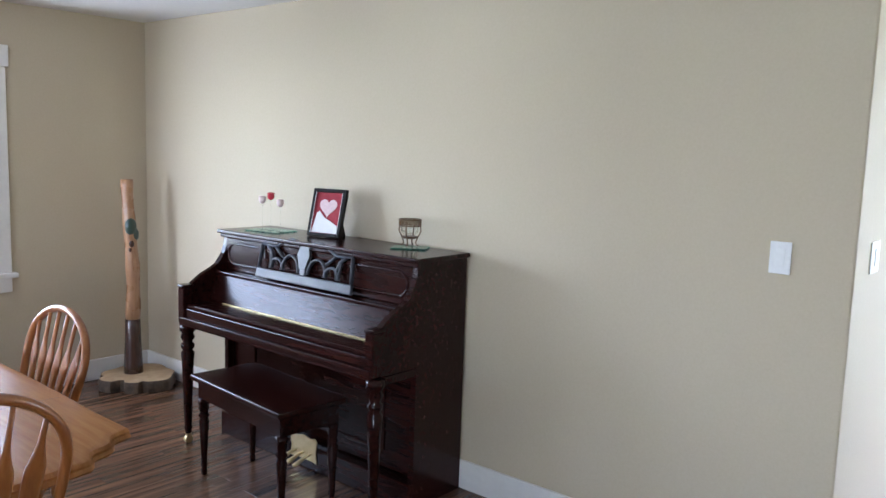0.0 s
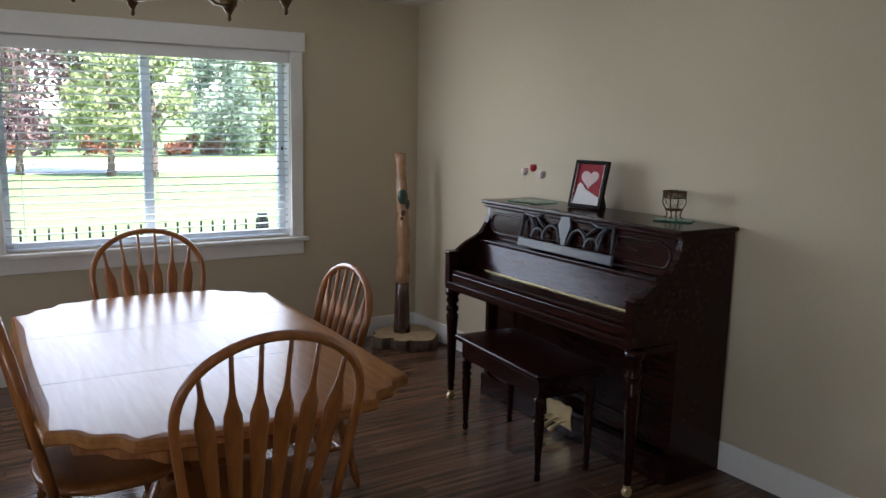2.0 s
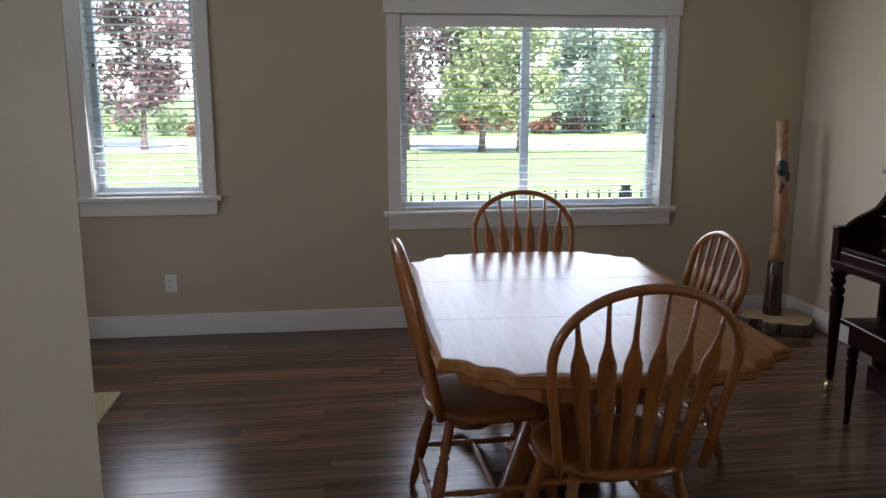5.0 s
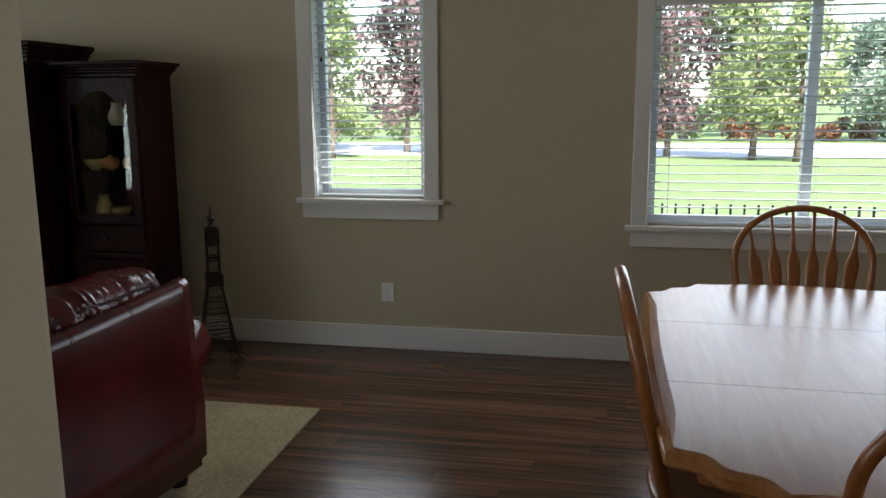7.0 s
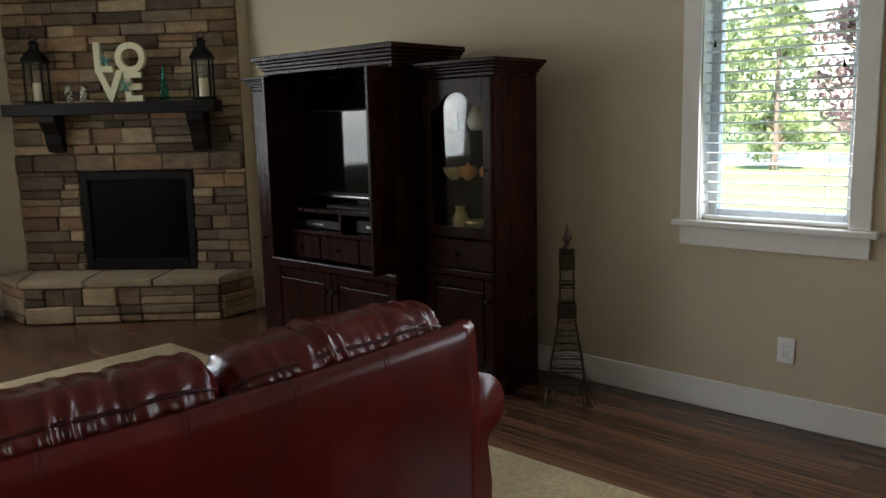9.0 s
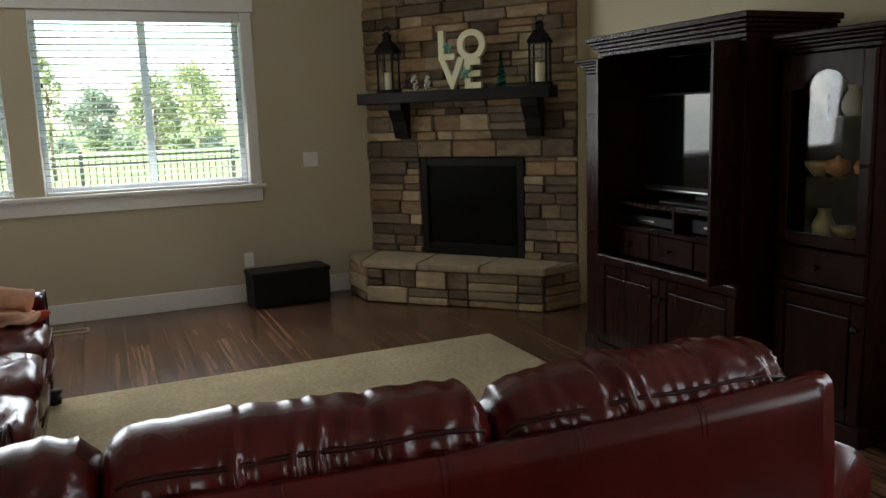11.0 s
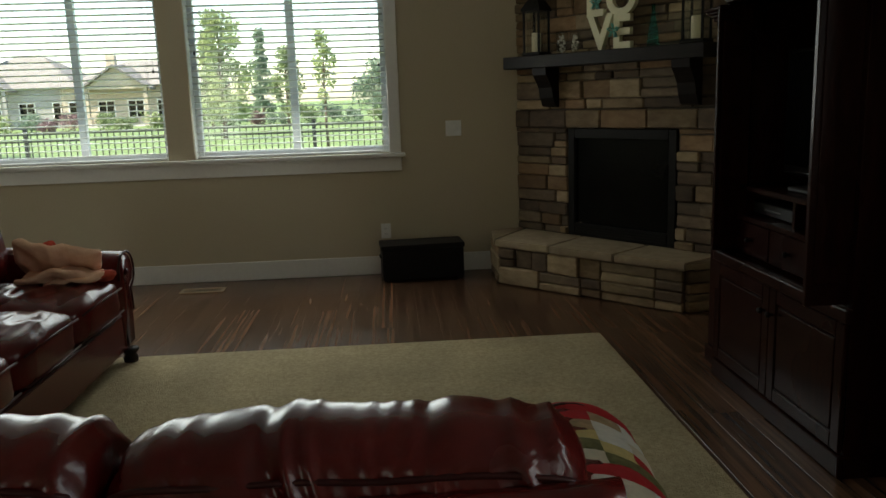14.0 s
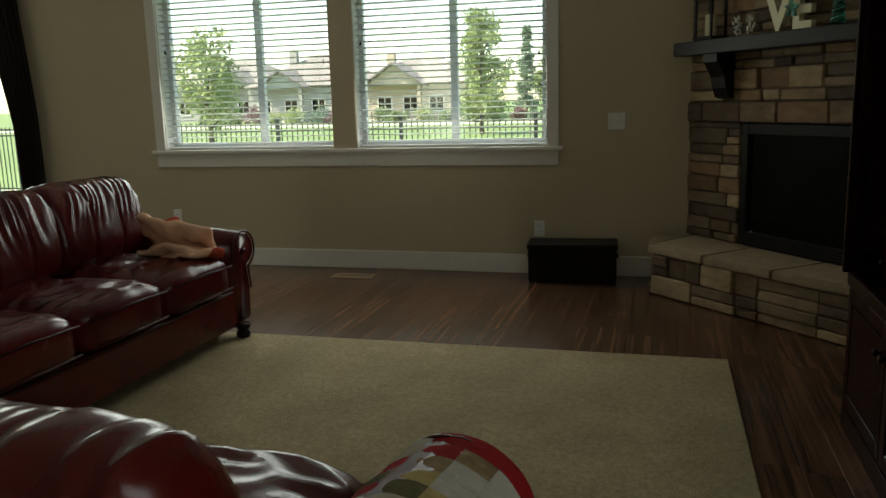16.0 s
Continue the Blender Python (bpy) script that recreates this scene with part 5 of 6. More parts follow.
def hutch(y0, y1, label, facing):
    """A display cabinet with an arched glass door over a drawer and a panel door."""
    x0, x1 = -4.615, -4.262
    h = thing("display_cabinet", pose(0, 0, 0), label, "cabinet", group="display cabinets beside the television")
    part("side", boxes((x0, x1, y0, y0 + 0.025, 0.0, 1.60), bevel=0.002), CHERRY, h)
    part("side", boxes((x0, x1, y1 - 0.025, y1, 0.0, 1.60), bevel=0.002), CHERRY, h)
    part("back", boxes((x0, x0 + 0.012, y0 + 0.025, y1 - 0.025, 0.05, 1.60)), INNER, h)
    part("crown", moulding(bmesh.new(), x0, x1, y0, y1, ((0.006, 1.601, 1.622), (0.020, 1.622, 1.637), (0.036, 1.637, 1.652), (0.050, 1.652, 1.664), (0.066, 1.664, 1.684))), CHERRY, h, "stepped crown moulding")
    part("plinth", boxes((x0, x1 + 0.015, y0 - 0.004, y1 + 0.004, 0.0, 0.085), bevel=0.006, segs=2), CHERRY, h)
    part("deck", boxes((x0 + 0.012, x1, y0 + 0.025, y1 - 0.025, 0.800, 0.820)), CHERRY, h)
    part("waist_moulding", boxes((x1, x1 + 0.018, y0 - 0.006, y1 + 0.006, 0.605, 0.640), bevel=0.006, segs=2), CHERRY, h)
    for z in (1.085, 1.335):
        sh = part("glass_shelf", boxes((x0 + 0.014, x1 - 0.03, y0 + 0.026, y1 - 0.026, z, z + 0.006)), TEALGLASS, h, "glass shelf")
    d = part("drawer", boxes((x1 + 0.001, x1 + 0.019, y0 + 0.006, y1 - 0.006, 0.645, 0.795), bevel=0.004), CHERRY, h)
    part("knob", lathe(bmesh.new(), [(0.006, 0.0), (0.006, 0.010), (0.013, 0.016), (0.004, 0.026)], 12, pose(x1 + 0.019, (y0 + y1) / 2, 0.72, 0, 90, 0)), BLACKMETAL, d, "dark metal knob", True)
    panel_door(h, "door", x1 + 0.001, y0 + 0.006, y1 - 0.006, 0.092, 0.600, CHERRY, y1 - 0.03)
    yy0, yy1, f = y0 + 0.006, y1 - 0.006, 0.052
    door_g = part("glass_door", boxes((x1 + 0.001, x1 + 0.019, yy0, yy0 + f, 0.805, 1.595), (x1 + 0.001, x1 + 0.019, yy1 - f, yy1, 0.805, 1.595), (x1 + 0.001, x1 + 0.019, yy0 + f, yy1 - f, 0.805, 0.805 + f), bevel=0.003), CHERRY, h, "glazed door with an arched head")
    w = (yy1 - yy0 - 2 * f) / 2
    yc = (yy0 + yy1) / 2
    arch = [(w, 1.595), (-w, 1.595), (-w, 1.455), (-w * 0.72, 1.460), (-w * 0.55, 1.485), (-w * 0.3, 1.520), (0, 1.532), (w * 0.3, 1.520), (w * 0.55, 1.485), (w * 0.72, 1.460), (w, 1.455)]
    part("arched_head", prism(bmesh.new(), [(yc + a, z) for a, z in arch], x1 + 0.001, x1 + 0.019, Matrix(((0, 0, 1, 0), (1, 0, 0, 0), (0, 1, 0, 0), (0, 0, 0, 1)))), CHERRY, door_g)
    pane("pane", x1 + 0.006, x1 + 0.010, yy0 + f - 0.005, yy1 - f + 0.005, 0.805 + f - 0.005, 1.56, door_g)
    part("knob", lathe(bmesh.new(), [(0.005, 0.0), (0.005, 0.010), (0.011, 0.016), (0.004, 0.024)], 12, pose(x1 + 0.019, yy1 - 0.025 if facing > 0 else yy0 + 0.025, 1.15, 0, 90, 0)), BLACKMETAL, door_g, "dark metal knob", True)
    return h


hutch(-2.405, -1.945, "dark cherry display cabinet with an arched glass door", 1)
side_unit = thing("side_cabinet", pose(0, 0, 0), "narrow dark cherry side unit beside the television cabinet", "cabinet")
part("body", boxes((-4.615, -4.16, -3.755, -3.615, 0.0, 1.60), bevel=0.003), CHERRY, side_unit)
part("crown", moulding(bmesh.new(), -4.615, -4.16, -3.755, -3.625, ((0.004, 1.601, 1.622), (0.014, 1.622, 1.637), (0.026, 1.637, 1.652), (0.038, 1.652, 1.664), (0.050, 1.664, 1.680))), CHERRY, side_unit, "stepped crown moulding")
part("plinth", boxes((-4.615, -4.145, -3.760, -3.615, 0.0, 0.085), bevel=0.006), CHERRY, side_unit)
part("knob", lathe(bmesh.new(), [(0.006, 0.0), (0.006, 0.010), (0.013, 0.016), (0.004, 0.026)], 12, pose(-4.16, -3.70, 0.70, 0, 90, 0)), BLACKMETAL, side_unit, "dark metal knob", True)
CERAMIC = material("glazed_cream_china", (0.62, 0.56, 0.46), (0.70, 0.64, 0.54), 0.3, scale=10)
ORANGE = material("orange_gourd_glaze", (0.46, 0.16, 0.05), (0.56, 0.24, 0.08), 0.45, scale=14)
GOLD = material("dull_gold_glaze", (0.42, 0.30, 0.12), (0.52, 0.38, 0.18), 0.4, 0.3, scale=14)
jug = [(0.030, 0.0), (0.045, 0.02), (0.050, 0.05), (0.036, 0.085), (0.024, 0.105), (0.030, 0.125), (0.024, 0.12)]
bowl = [(0.022, 0.0), (0.030, 0.008), (0.052, 0.035), (0.058, 0.058), (0.054, 0.058), (0.03, 0.02)]
gourd = [(0.012, 0.0), (0.044, 0.015), (0.052, 0.04), (0.040, 0.065), (0.012, 0.072), (0.008, 0.085)]
random.seed(5)
for z, row in ((1.3412, ((0.0, jug, CERAMIC, "cream glazed jug on a glass shelf"), (0.13, bowl, CERAMIC, "cream glazed bowl on a glass shelf"))),
               (1.0912, ((-0.06, gourd, ORANGE, "orange ceramic pumpkin on a glass shelf"), (0.05, gourd, ORANGE, "orange ceramic pumpkin on a glass shelf"), (0.14, bowl, CERAMIC, "cream glazed bowl on a glass shelf"), (-0.15, bowl, GOLD, "dull gold bowl on a glass shelf"))),
               (0.8203, ((-0.13, jug, GOLD, "dull gold jug in the display cabinet"), (-0.02, bowl, GOLD, "dull gold bowl in the display cabinet"), (0.10, gourd, CERAMIC, "cream ceramic pumpkin in the display cabinet")))):
    for dy, shape, mt, lab in row:
        solo("ornament", lathe(bmesh.new(), shape, 18), mt, lab, "ornament", "ornaments in the display cabinet", smooth=True, m=pose(-4.40 + random.uniform(-0.02, 0.03), -2.155 + dy, z, 0, 0, random.uniform(0, 90)))

# ---- corner fireplace ----
F0 = Vector((-3.594, YS, 0))
F1 = Vector((-4.682, -4.64, 0))
FD = (F1 - F0).normalized()
FN = Vector((FD.y, -FD.x, 0))
FL = (F1 - F0).length
structure("wall_return", boxes((XW - 0.02, -4.690, -4.80, -4.652, -0.016, HL)), WALL, "beige painted return beside the stone chimney breast", "wall")
FM = Matrix(((FD.x, -FN.x, 0, F0.x), (FD.y, -FN.y, 0, F0.y), (0, 0, 1, 0), (0, 0, 0, 1)))
# local x along the face, local -y out into the room
HZ = 0.315
fire = thing("fireplace", FM, "corner fireplace of stacked brown ledge stone", "fireplace", kind="structure")
BX0, BX1, BZ1 = 0.495, 1.385, 1.078
part("core", boxes((0.0, BX0, 0.02, 0.10, 0, HL - 0.002), (BX1, FL, 0.02, 0.10, 0, HL - 0.002), (BX0, BX1, 0.02, 0.10, BZ1, HL - 0.002), (BX0, BX1, 0.30, 0.34, 0, BZ1), (0.02, BX1 - 0.0, 0.02, 0.10, 0, HZ)), MORTAR, fire, "grey mortar between the stones")


def stone_mesh(w, h, d, seed):
    bm = bmesh.new()
    n = 3
    box(bm, 0, w, -d, 0.02, 0, h)
    bmesh.ops.bevel(bm, geom=bm.edges[:], offset=min(0.008, h * 0.15), segments=1, affect="EDGES")
    for v in bm.verts:
        v.co += Vector((noise.noise(v.co * 17 + Vector((seed, 0, 0))) * 0.005, noise.noise(v.co * 13 + Vector((0, seed, 0))) * 0.010, noise.noise(v.co * 15 + Vector((0, 0, seed))) * 0.005))
    return bm


random.seed(31)


def stone_rows(parent, x0, x1, z0, z1, y, skip=None, m=Matrix()):
    """Rows of ledge stones of uneven height and length between two heights."""
    z = z0
    count = 0
    while z < z1 - 0.03:
        h = random.choice((0.055, 0.07, 0.085, 0.105, 0.125))
        if z + h > z1 - 0.03:
            h = z1 - z
        x = x0
        while x < x1 - 0.01:
            w = random.uniform(0.13, 0.40)
            if x1 - (x + w) < 0.10:
                w = x1 - x
            spans = [(x, x + w)]
            if skip and z < skip[2] - 0.005:
                spans = [(a, b) for a, b in ((x, min(x + w, skip[0])), (max(x, skip[1]), x + w)) if b - a > 0.02]
            for a, b in spans:
                split = h > 0.10 and random.random() < 0.45
                for zz, hh in (((z, h * 0.45), (z + h * 0.45, h * 0.55)) if split else ((z, h),)):
                    d = random.uniform(0.012, 0.040)
                    mt = random.choice(STONES)
                    part("stone", stone_mesh(b - a - 0.005, hh - 0.005, d, random.uniform(0, 90)), mt, parent, m=m @ Matrix.Translation((a + 0.0025, y, zz + 0.0025)))
                    count += 1
            x += w
        z += h
    return count


n_stones = stone_rows(fire, 0.004, FL - 0.004, HZ, 1.078, 0.018, (BX0, BX1, 1.078))
# one long lintel course, then the chimney breast
x = 0.01
for w in (0.15, 0.34, 0.30, 0.38, 0.36, 0.245):
    part("stone", stone_mesh(min(w, FL - 0.006 - x) - 0.005, 0.120, 0.050, x * 31), random.choice(STONES), fire, m=Matrix.Translation((x, 0.018, 1.082)))
    x += w
n_stones += stone_rows(fire, 0.004, FL - 0.004, 1.208, HL - 0.005, 0.018)

fb = thing("fire_insert", FM, "black metal gas fire insert behind dark glass", "fire insert")
for q in ((BX0 + 0.004, BX0 + 0.06, HZ + 0.004, BZ1 - 0.004), (BX1 - 0.06, BX1 - 0.004, HZ + 0.004, BZ1 - 0.004), (BX0 + 0.0605, BX1 - 0.0605, BZ1 - 0.07, BZ1 - 0.004), (BX0 + 0.0605, BX1 - 0.0605, HZ + 0.004, HZ + 0.09)):
    part("surround_bar", boxes((q[0], q[1], -0.004, 0.05, q[2], q[3]), bevel=0.004), BLACKMETAL, fb, "black metal surround")
part("glass_front", boxes((BX0 + 0.06, BX1 - 0.06, 0.02, 0.025, HZ + 0.09, BZ1 - 0.07)), FIREGLASS, fb, "dark reflecting glass front")
for i in range(4):
    part("vent_slat", boxes((BX0 + 0.07, BX1 - 0.07, -0.010, -0.0045, HZ + 0.016 + i * 0.018, HZ + 0.026 + i * 0.018)), BLACKMETAL, fb)
part("control_knob", lathe(bmesh.new(), [(0.009, 0.0), (0.007, 0.012)], 12, pose(BX0 + 0.13, -0.006, HZ + 0.10, 90, 0, 0)), SILVER, fb, "small bright control knob")

hearth = thing("hearth", FM, "raised hearth of ledge stone with flat cap stones", "hearth", kind="structure")
HP = [(-0.075, 0.205), (0.265, 0.46), (1.655, 0.30), (1.80, 0.0)]
part("core", prism(bmesh.new(), [(HP[0][0] + 0.03, -HP[0][1] + 0.02), (HP[1][0] + 0.01, -HP[1][1] + 0.03), (HP[2][0] - 0.02, -HP[2][1] + 0.03), (FL - 0.02, 0.015), (0.02, 0.015)], 0.0, 0.262), MORTAR, hearth, "grey mortar core")
for (ax, ay), (bx, by) in zip(HP, HP[1:]):
    a, b = Vector((ax, -ay, 0)), Vector((bx, -by, 0))
    d = (b - a).normalized()
    nrm = Vector((d.y, -d.x, 0))
    m2 = Matrix(((d.x, -nrm.x, 0, a.x), (d.y, -nrm.y, 0, a.y), (0, 0, 1, 0), (0, 0, 0, 1)))
    n_stones += stone_rows(hearth, 0.0, (b - a).length, 0.002, 0.262, 0.0, None, m2)
# cap stones: cut across the hearth


def front_at(f):
    """A point of the cap's front line, f from 0 (left wall) to 1 (right wall)."""
    pts = [Vector((HP[0][0] - 0.01, -HP[0][1] - 0.01, 0)), Vector((HP[1][0] - 0.03, -HP[1][1] - 0.04, 0)), Vector((HP[2][0] + 0.03, -HP[2][1] - 0.045, 0)), Vector((HP[3][0] + 0.01, -HP[3][1] - 0.02, 0))]
    marks = (0.0, 0.2, 0.82, 1.0)
    for i in range(3):
        if f <= marks[i + 1]:
            return pts[i].lerp(pts[i + 1], (f - marks[i]) / (marks[i + 1] - marks[i]))
    return pts[-1]


marks = (0.0, 0.2, 0.40, 0.61, 0.82, 1.0)
backs = (0.0, 0.06, 0.62, 1.18, 1.72, FL - 0.005)
for i in range(5):
    a, b = front_at(marks[i]), front_at(marks[i + 1])
    g = (b - a).normalized() * 0.004
    c = bmesh.new()
    prism(c, [(a.x + g.x, a.y + g.y), (b.x - g.x, b.y - g.y), (backs[i + 1] - 0.004, 0.012), (backs[i] + 0.004, 0.012)], 0.264, HZ)
    bmesh.ops.bevel(c, geom=c.edges[:], offset=0.009, segments=2, affect="EDGES")
    for v in c.verts:
        v.co += Vector((noise.noise(v.co * 9), noise.noise(v.co * 9 + Vector((7, 0, 0))), 0.4 * noise.noise(v.co * 12))) * 0.007
    part("cap_stone", c, CAP, hearth, "flat tan cap stone")

mantel = thing("mantel_shelf", FM, "dark wooden mantel shelf on two corbels", "mantel")
MX0, MX1, MY, MZ = 0.045, 1.665, 0.185, 1.585
part("shelf", boxes((MX0, MX1, -MY, -0.024, 1.500, MZ), bevel=0.006, segs=2), ESPRESSO, mantel, "thick dark shelf")
for x in (0.31, 1.435):
    prof = [(-0.024, 1.4995), (-0.165, 1.4995), (-0.16, 1.45), (-0.13, 1.41), (-0.10, 1.36), (-0.085, 1.29), (-0.06, 1.235), (-0.024, 1.225)]
    part("corbel", prism(bmesh.new(), prof, x, x + 0.125, Matrix(((0, 0, 1, 0), (1, 0, 0, 0), (0, 1, 0, 0), (0, 0, 0, 1)))), ESPRESSO, mantel, "curved dark corbel")


def on_mantel(name, x, y, label, category, group="", turn=0):
    return thing(name, FM @ pose(x, -y, MZ + 0.0006, 0, 0, turn), label, category, group)


for x, k in ((0.30, 1.0), (1.565, 0.96)):
    ln = on_mantel("lantern", x, 0.105, "black metal candle lantern with glass sides on the mantel", "lantern", "lanterns on the mantel", 8)
    w = 0.062 * k
    part("base", boxes((-w - 0.014, w + 0.014, -w - 0.014, w + 0.014, 0, 0.022), bevel=0.004), BLACKMETAL, ln)
    for sx in (-1, 1):
        for sy in (-1, 1):
            part("post", boxes((sx * w - 0.006, sx * w + 0.006, sy * w - 0.006, sy * w + 0.006, 0.0225, 0.30 * k)), BLACKMETAL, ln)
    for sx, sy in ((1, 0), (-1, 0), (0, 1), (0, -1)):
        hx, hy = (0.001, w - 0.006) if sx else (w - 0.006, 0.001)
        pane("pane", sx * w - hx, sx * w + hx, sy * w - hy, sy * w + hy, 0.023, 0.30 * k, ln)
    part("roof", lathe(bmesh.new(), [(w * 1.75, 0.30 * k), (w * 1.75, 0.315 * k), (w * 1.15, 0.365 * k), (w * 0.6, 0.395 * k), (w * 0.55, 0.43 * k), (w * 0.75, 0.435 * k), (w * 0.2, 0.46 * k)], 4, pose(0, 0, 0, 0, 0, 45)), BLACKMETAL, ln, "peaked metal roof")
    part("ring", tube(bmesh.new(), [(0.026 * math.cos(a), 0, 0.475 * k + 0.026 * math.sin(a)) for a in (2 * math.pi * i / 16 for i in range(16))], 0.004, 6, closed=True), BLACKMETAL, ln)
    cd = part("candle", lathe(bmesh.new(), [(0.032, 0.0226), (0.033, 0.03), (0.033, 0.15), (0.028, 0.156), (0.01, 0.15)], 18), WAX, ln, "ivory pillar candle", True)
    part("wick", tube(bmesh.new(), [(0, 0, 0.148), (0.002, 0, 0.168)], 0.0015, 5), ESPRESSO, cd)

for x, r, h in ((0.535, 0.042, 0.145), (0.648, 0.036, 0.135)):
    v = on_mantel("glass_vase", x, 0.105, "small clear glass vase of shells and pebbles", "vase", "small vases on the mantel")
    gl = part("glass", lathe(bmesh.new(), [(r * 0.7, 0.0), (r * 0.75, 0.01), (r, h * 0.6), (r * 0.95, h), (r * 0.9, h), (r * 0.92, h * 0.6), (r * 0.6, 0.012)], 20), GLASS, v, "clear glass", True)
    rnd = random.Random(int(x * 1000))
    sh = bmesh.new()
    for i in range(26):
        zz = 0.016 + (h * 0.72) * i / 26
        rr = r * 0.55 * math.sqrt(rnd.random())
        aa = rnd.uniform(0, 6.28)
        bmesh.ops.create_icosphere(sh, subdivisions=1, radius=rnd.uniform(0.009, 0.014), matrix=Matrix.Translation((rr * math.cos(aa), rr * math.sin(aa), zz)) @ Euler((rnd.random() * 3, rnd.random() * 3, 0)).to_matrix().to_4x4() @ Matrix.Diagonal((1, 0.7, 0.5, 1)))
    part("pebbles", sh, CERAMIC, v, "pale shells and pebbles", True)
bt = on_mantel("bottle", 1.262, 0.10, "slim teal glass bottle on the mantel", "bottle")
part("glass", lathe(bmesh.new(), [(0.036, 0.0), (0.040, 0.01), (0.030, 0.10), (0.016, 0.17), (0.011, 0.21), (0.012, 0.245), (0.016, 0.252), (0.012, 0.252), (0.008, 0.2), (0.03, 0.02)], 20), TEALGLASS, bt, "", True)
part("net", tube(bmesh.new(), [(0.039 * math.cos(a * 1.0) * (1 - 0.028 * a), 0.039 * math.sin(a) * (1 - 0.028 * a), 0.01 + 0.0062 * a) for a in (0.35 * i for i in range(60))], 0.0014, 4), TEAL, bt, "teal cord round the bottle")


# letters stacked two by two: L O over V E
def letter(char, x, z, size, label):
    cu = bpy.data.curves.new("letter", "FONT")
    cu.body, cu.size, cu.extrude, cu.bevel_depth, cu.offset = char, size, 0.016, 0.002, 0.008
    cu.align_x = "CENTER"
    tmp = new("tmp", cu)
    me = bpy.data.meshes.new_from_object(tmp.evaluated_get(bpy.context.evaluated_depsgraph_get()))
    bpy.data.objects.remove(tmp)
    me.materials.clear()
    me.materials.append(CREAM)
    xs, zs = [v.co.x for v in me.vertices], [v.co.y for v in me.vertices]
    ob = part("letter_" + char.lower(), me, CREAM)
    ob.data.transform(Matrix.Translation((-(min(xs) + max(xs)) / 2, -min(zs), 0)))
    ob.matrix_world = FM @ pose(x, -0.10, MZ + 0.0006 + z, 90, 0, 0)
    tagged(ob, label, "letter", "cream wooden letters on the mantel")
    return ob


letter("V", 0.865, 0.0, 0.305, "cream painted wooden letter V on the mantel")
letter("E", 1.040, 0.0, 0.285, "cream painted wooden letter E on the mantel")
letter("L", 0.825, 0.2165, 0.285, "cream painted wooden letter L standing on another letter")
letter("O", 1.030, 0.206, 0.285, "cream painted wooden letter O standing on another letter")
for x, y, z, s in ((0.985, 0.128, 0.115, 0.045), (0.845, 0.128, 0.30, 0.040)):
    bow_t = thing("ribbon_bow", FM @ pose(x, -y, MZ + z), "teal gauze bow tied to a cream letter", "bow", "teal bows on the letters")
    for a in (20, 95, 160, 230, 300):
        d = Vector((math.cos(radians(a)), -0.25, math.sin(radians(a))))
        part("loop", tube(bmesh.new(), [d * 0.0, d * s * 0.6 + Vector((0, 0, 0.012)), d * s * 1.05, d * s * 0.55 - Vector((0, 0, 0.010)), d * 0.1 * s], [0.003, 0.011, 0.014, 0.010, 0.003], 6, flat=0.35), TEAL, bow_t, "", True)

# ---- black chest, vent, wire tower, plates, curtain ----
chest = thing("storage_chest", pose(-2.83, -5.905, 0, 0, 0, 4), "low black storage chest against the wall", "chest")
part("body", boxes((-0.300, 0.300, -0.13, 0.13, 0.012, 0.235), bevel=0.006, segs=2), BLACKBOX, chest)
part("lid", boxes((-0.308, 0.308, -0.138, 0.138, 0.236, 0.272), bevel=0.008, segs=2), BLACKBOX, chest)
for x in (-0.302, 0.302):
    part("handle", boxes((x - 0.012, x + 0.012, -0.035, 0.035, 0.165, 0.185), bevel=0.004), BLACKMETAL, chest, "dark side handle")
for x in (-0.27, 0.27):
    for y in (-0.1, 0.1):
        part("foot", boxes((x - 0.02, x + 0.02, y - 0.02, y + 0.02, 0.0, 0.0118)), BLACKBOX, chest)

VENT = material("bronze_vent_metal", (0.34, 0.26, 0.17), (0.42, 0.33, 0.22), 0.45, 0.2, scale=30)
vent = thing("floor_vent", pose(-1.235, -5.775, 0.0015), "tan metal floor register near the window wall", "vent")
part("frame", boxes((-0.155, 0.155, -0.065, -0.045, 0, 0.006), (-0.155, 0.155, 0.045, 0.065, 0, 0.006), (-0.155, -0.135, -0.045, 0.045, 0, 0.006), (0.135, 0.155, -0.045, 0.045, 0, 0.006)), VENT, vent)
part("dark_pan", boxes((-0.135, 0.135, -0.045, 0.045, -0.001, 0.001)), BLACKMETAL, vent)
for i in range(15):
    part("slat", boxes((-0.128 + i * 0.0177, -0.124 + i * 0.0177, -0.045, 0.045, 0.0012, 0.005)), VENT, vent)

tower = thing("wire_tower", pose(-4.475, -1.67, 0, 0, 0, 33), "bronze wire model of a lattice tower on the floor", "sculpture")


def tw(z):
    """Half width of the tower at a height."""
    pts = ((0.0, 0.102), (0.10, 0.088), (0.20, 0.075), (0.30, 0.058), (0.40, 0.042), (0.50, 0.034), (0.72, 0.031), (0.76, 0.031))
    for (a, wa), (b, wb) in zip(pts, pts[1:]):
        if z <= b:
            return wa + (wb - wa) * (z - a) / (b - a)
    return pts[-1][1]


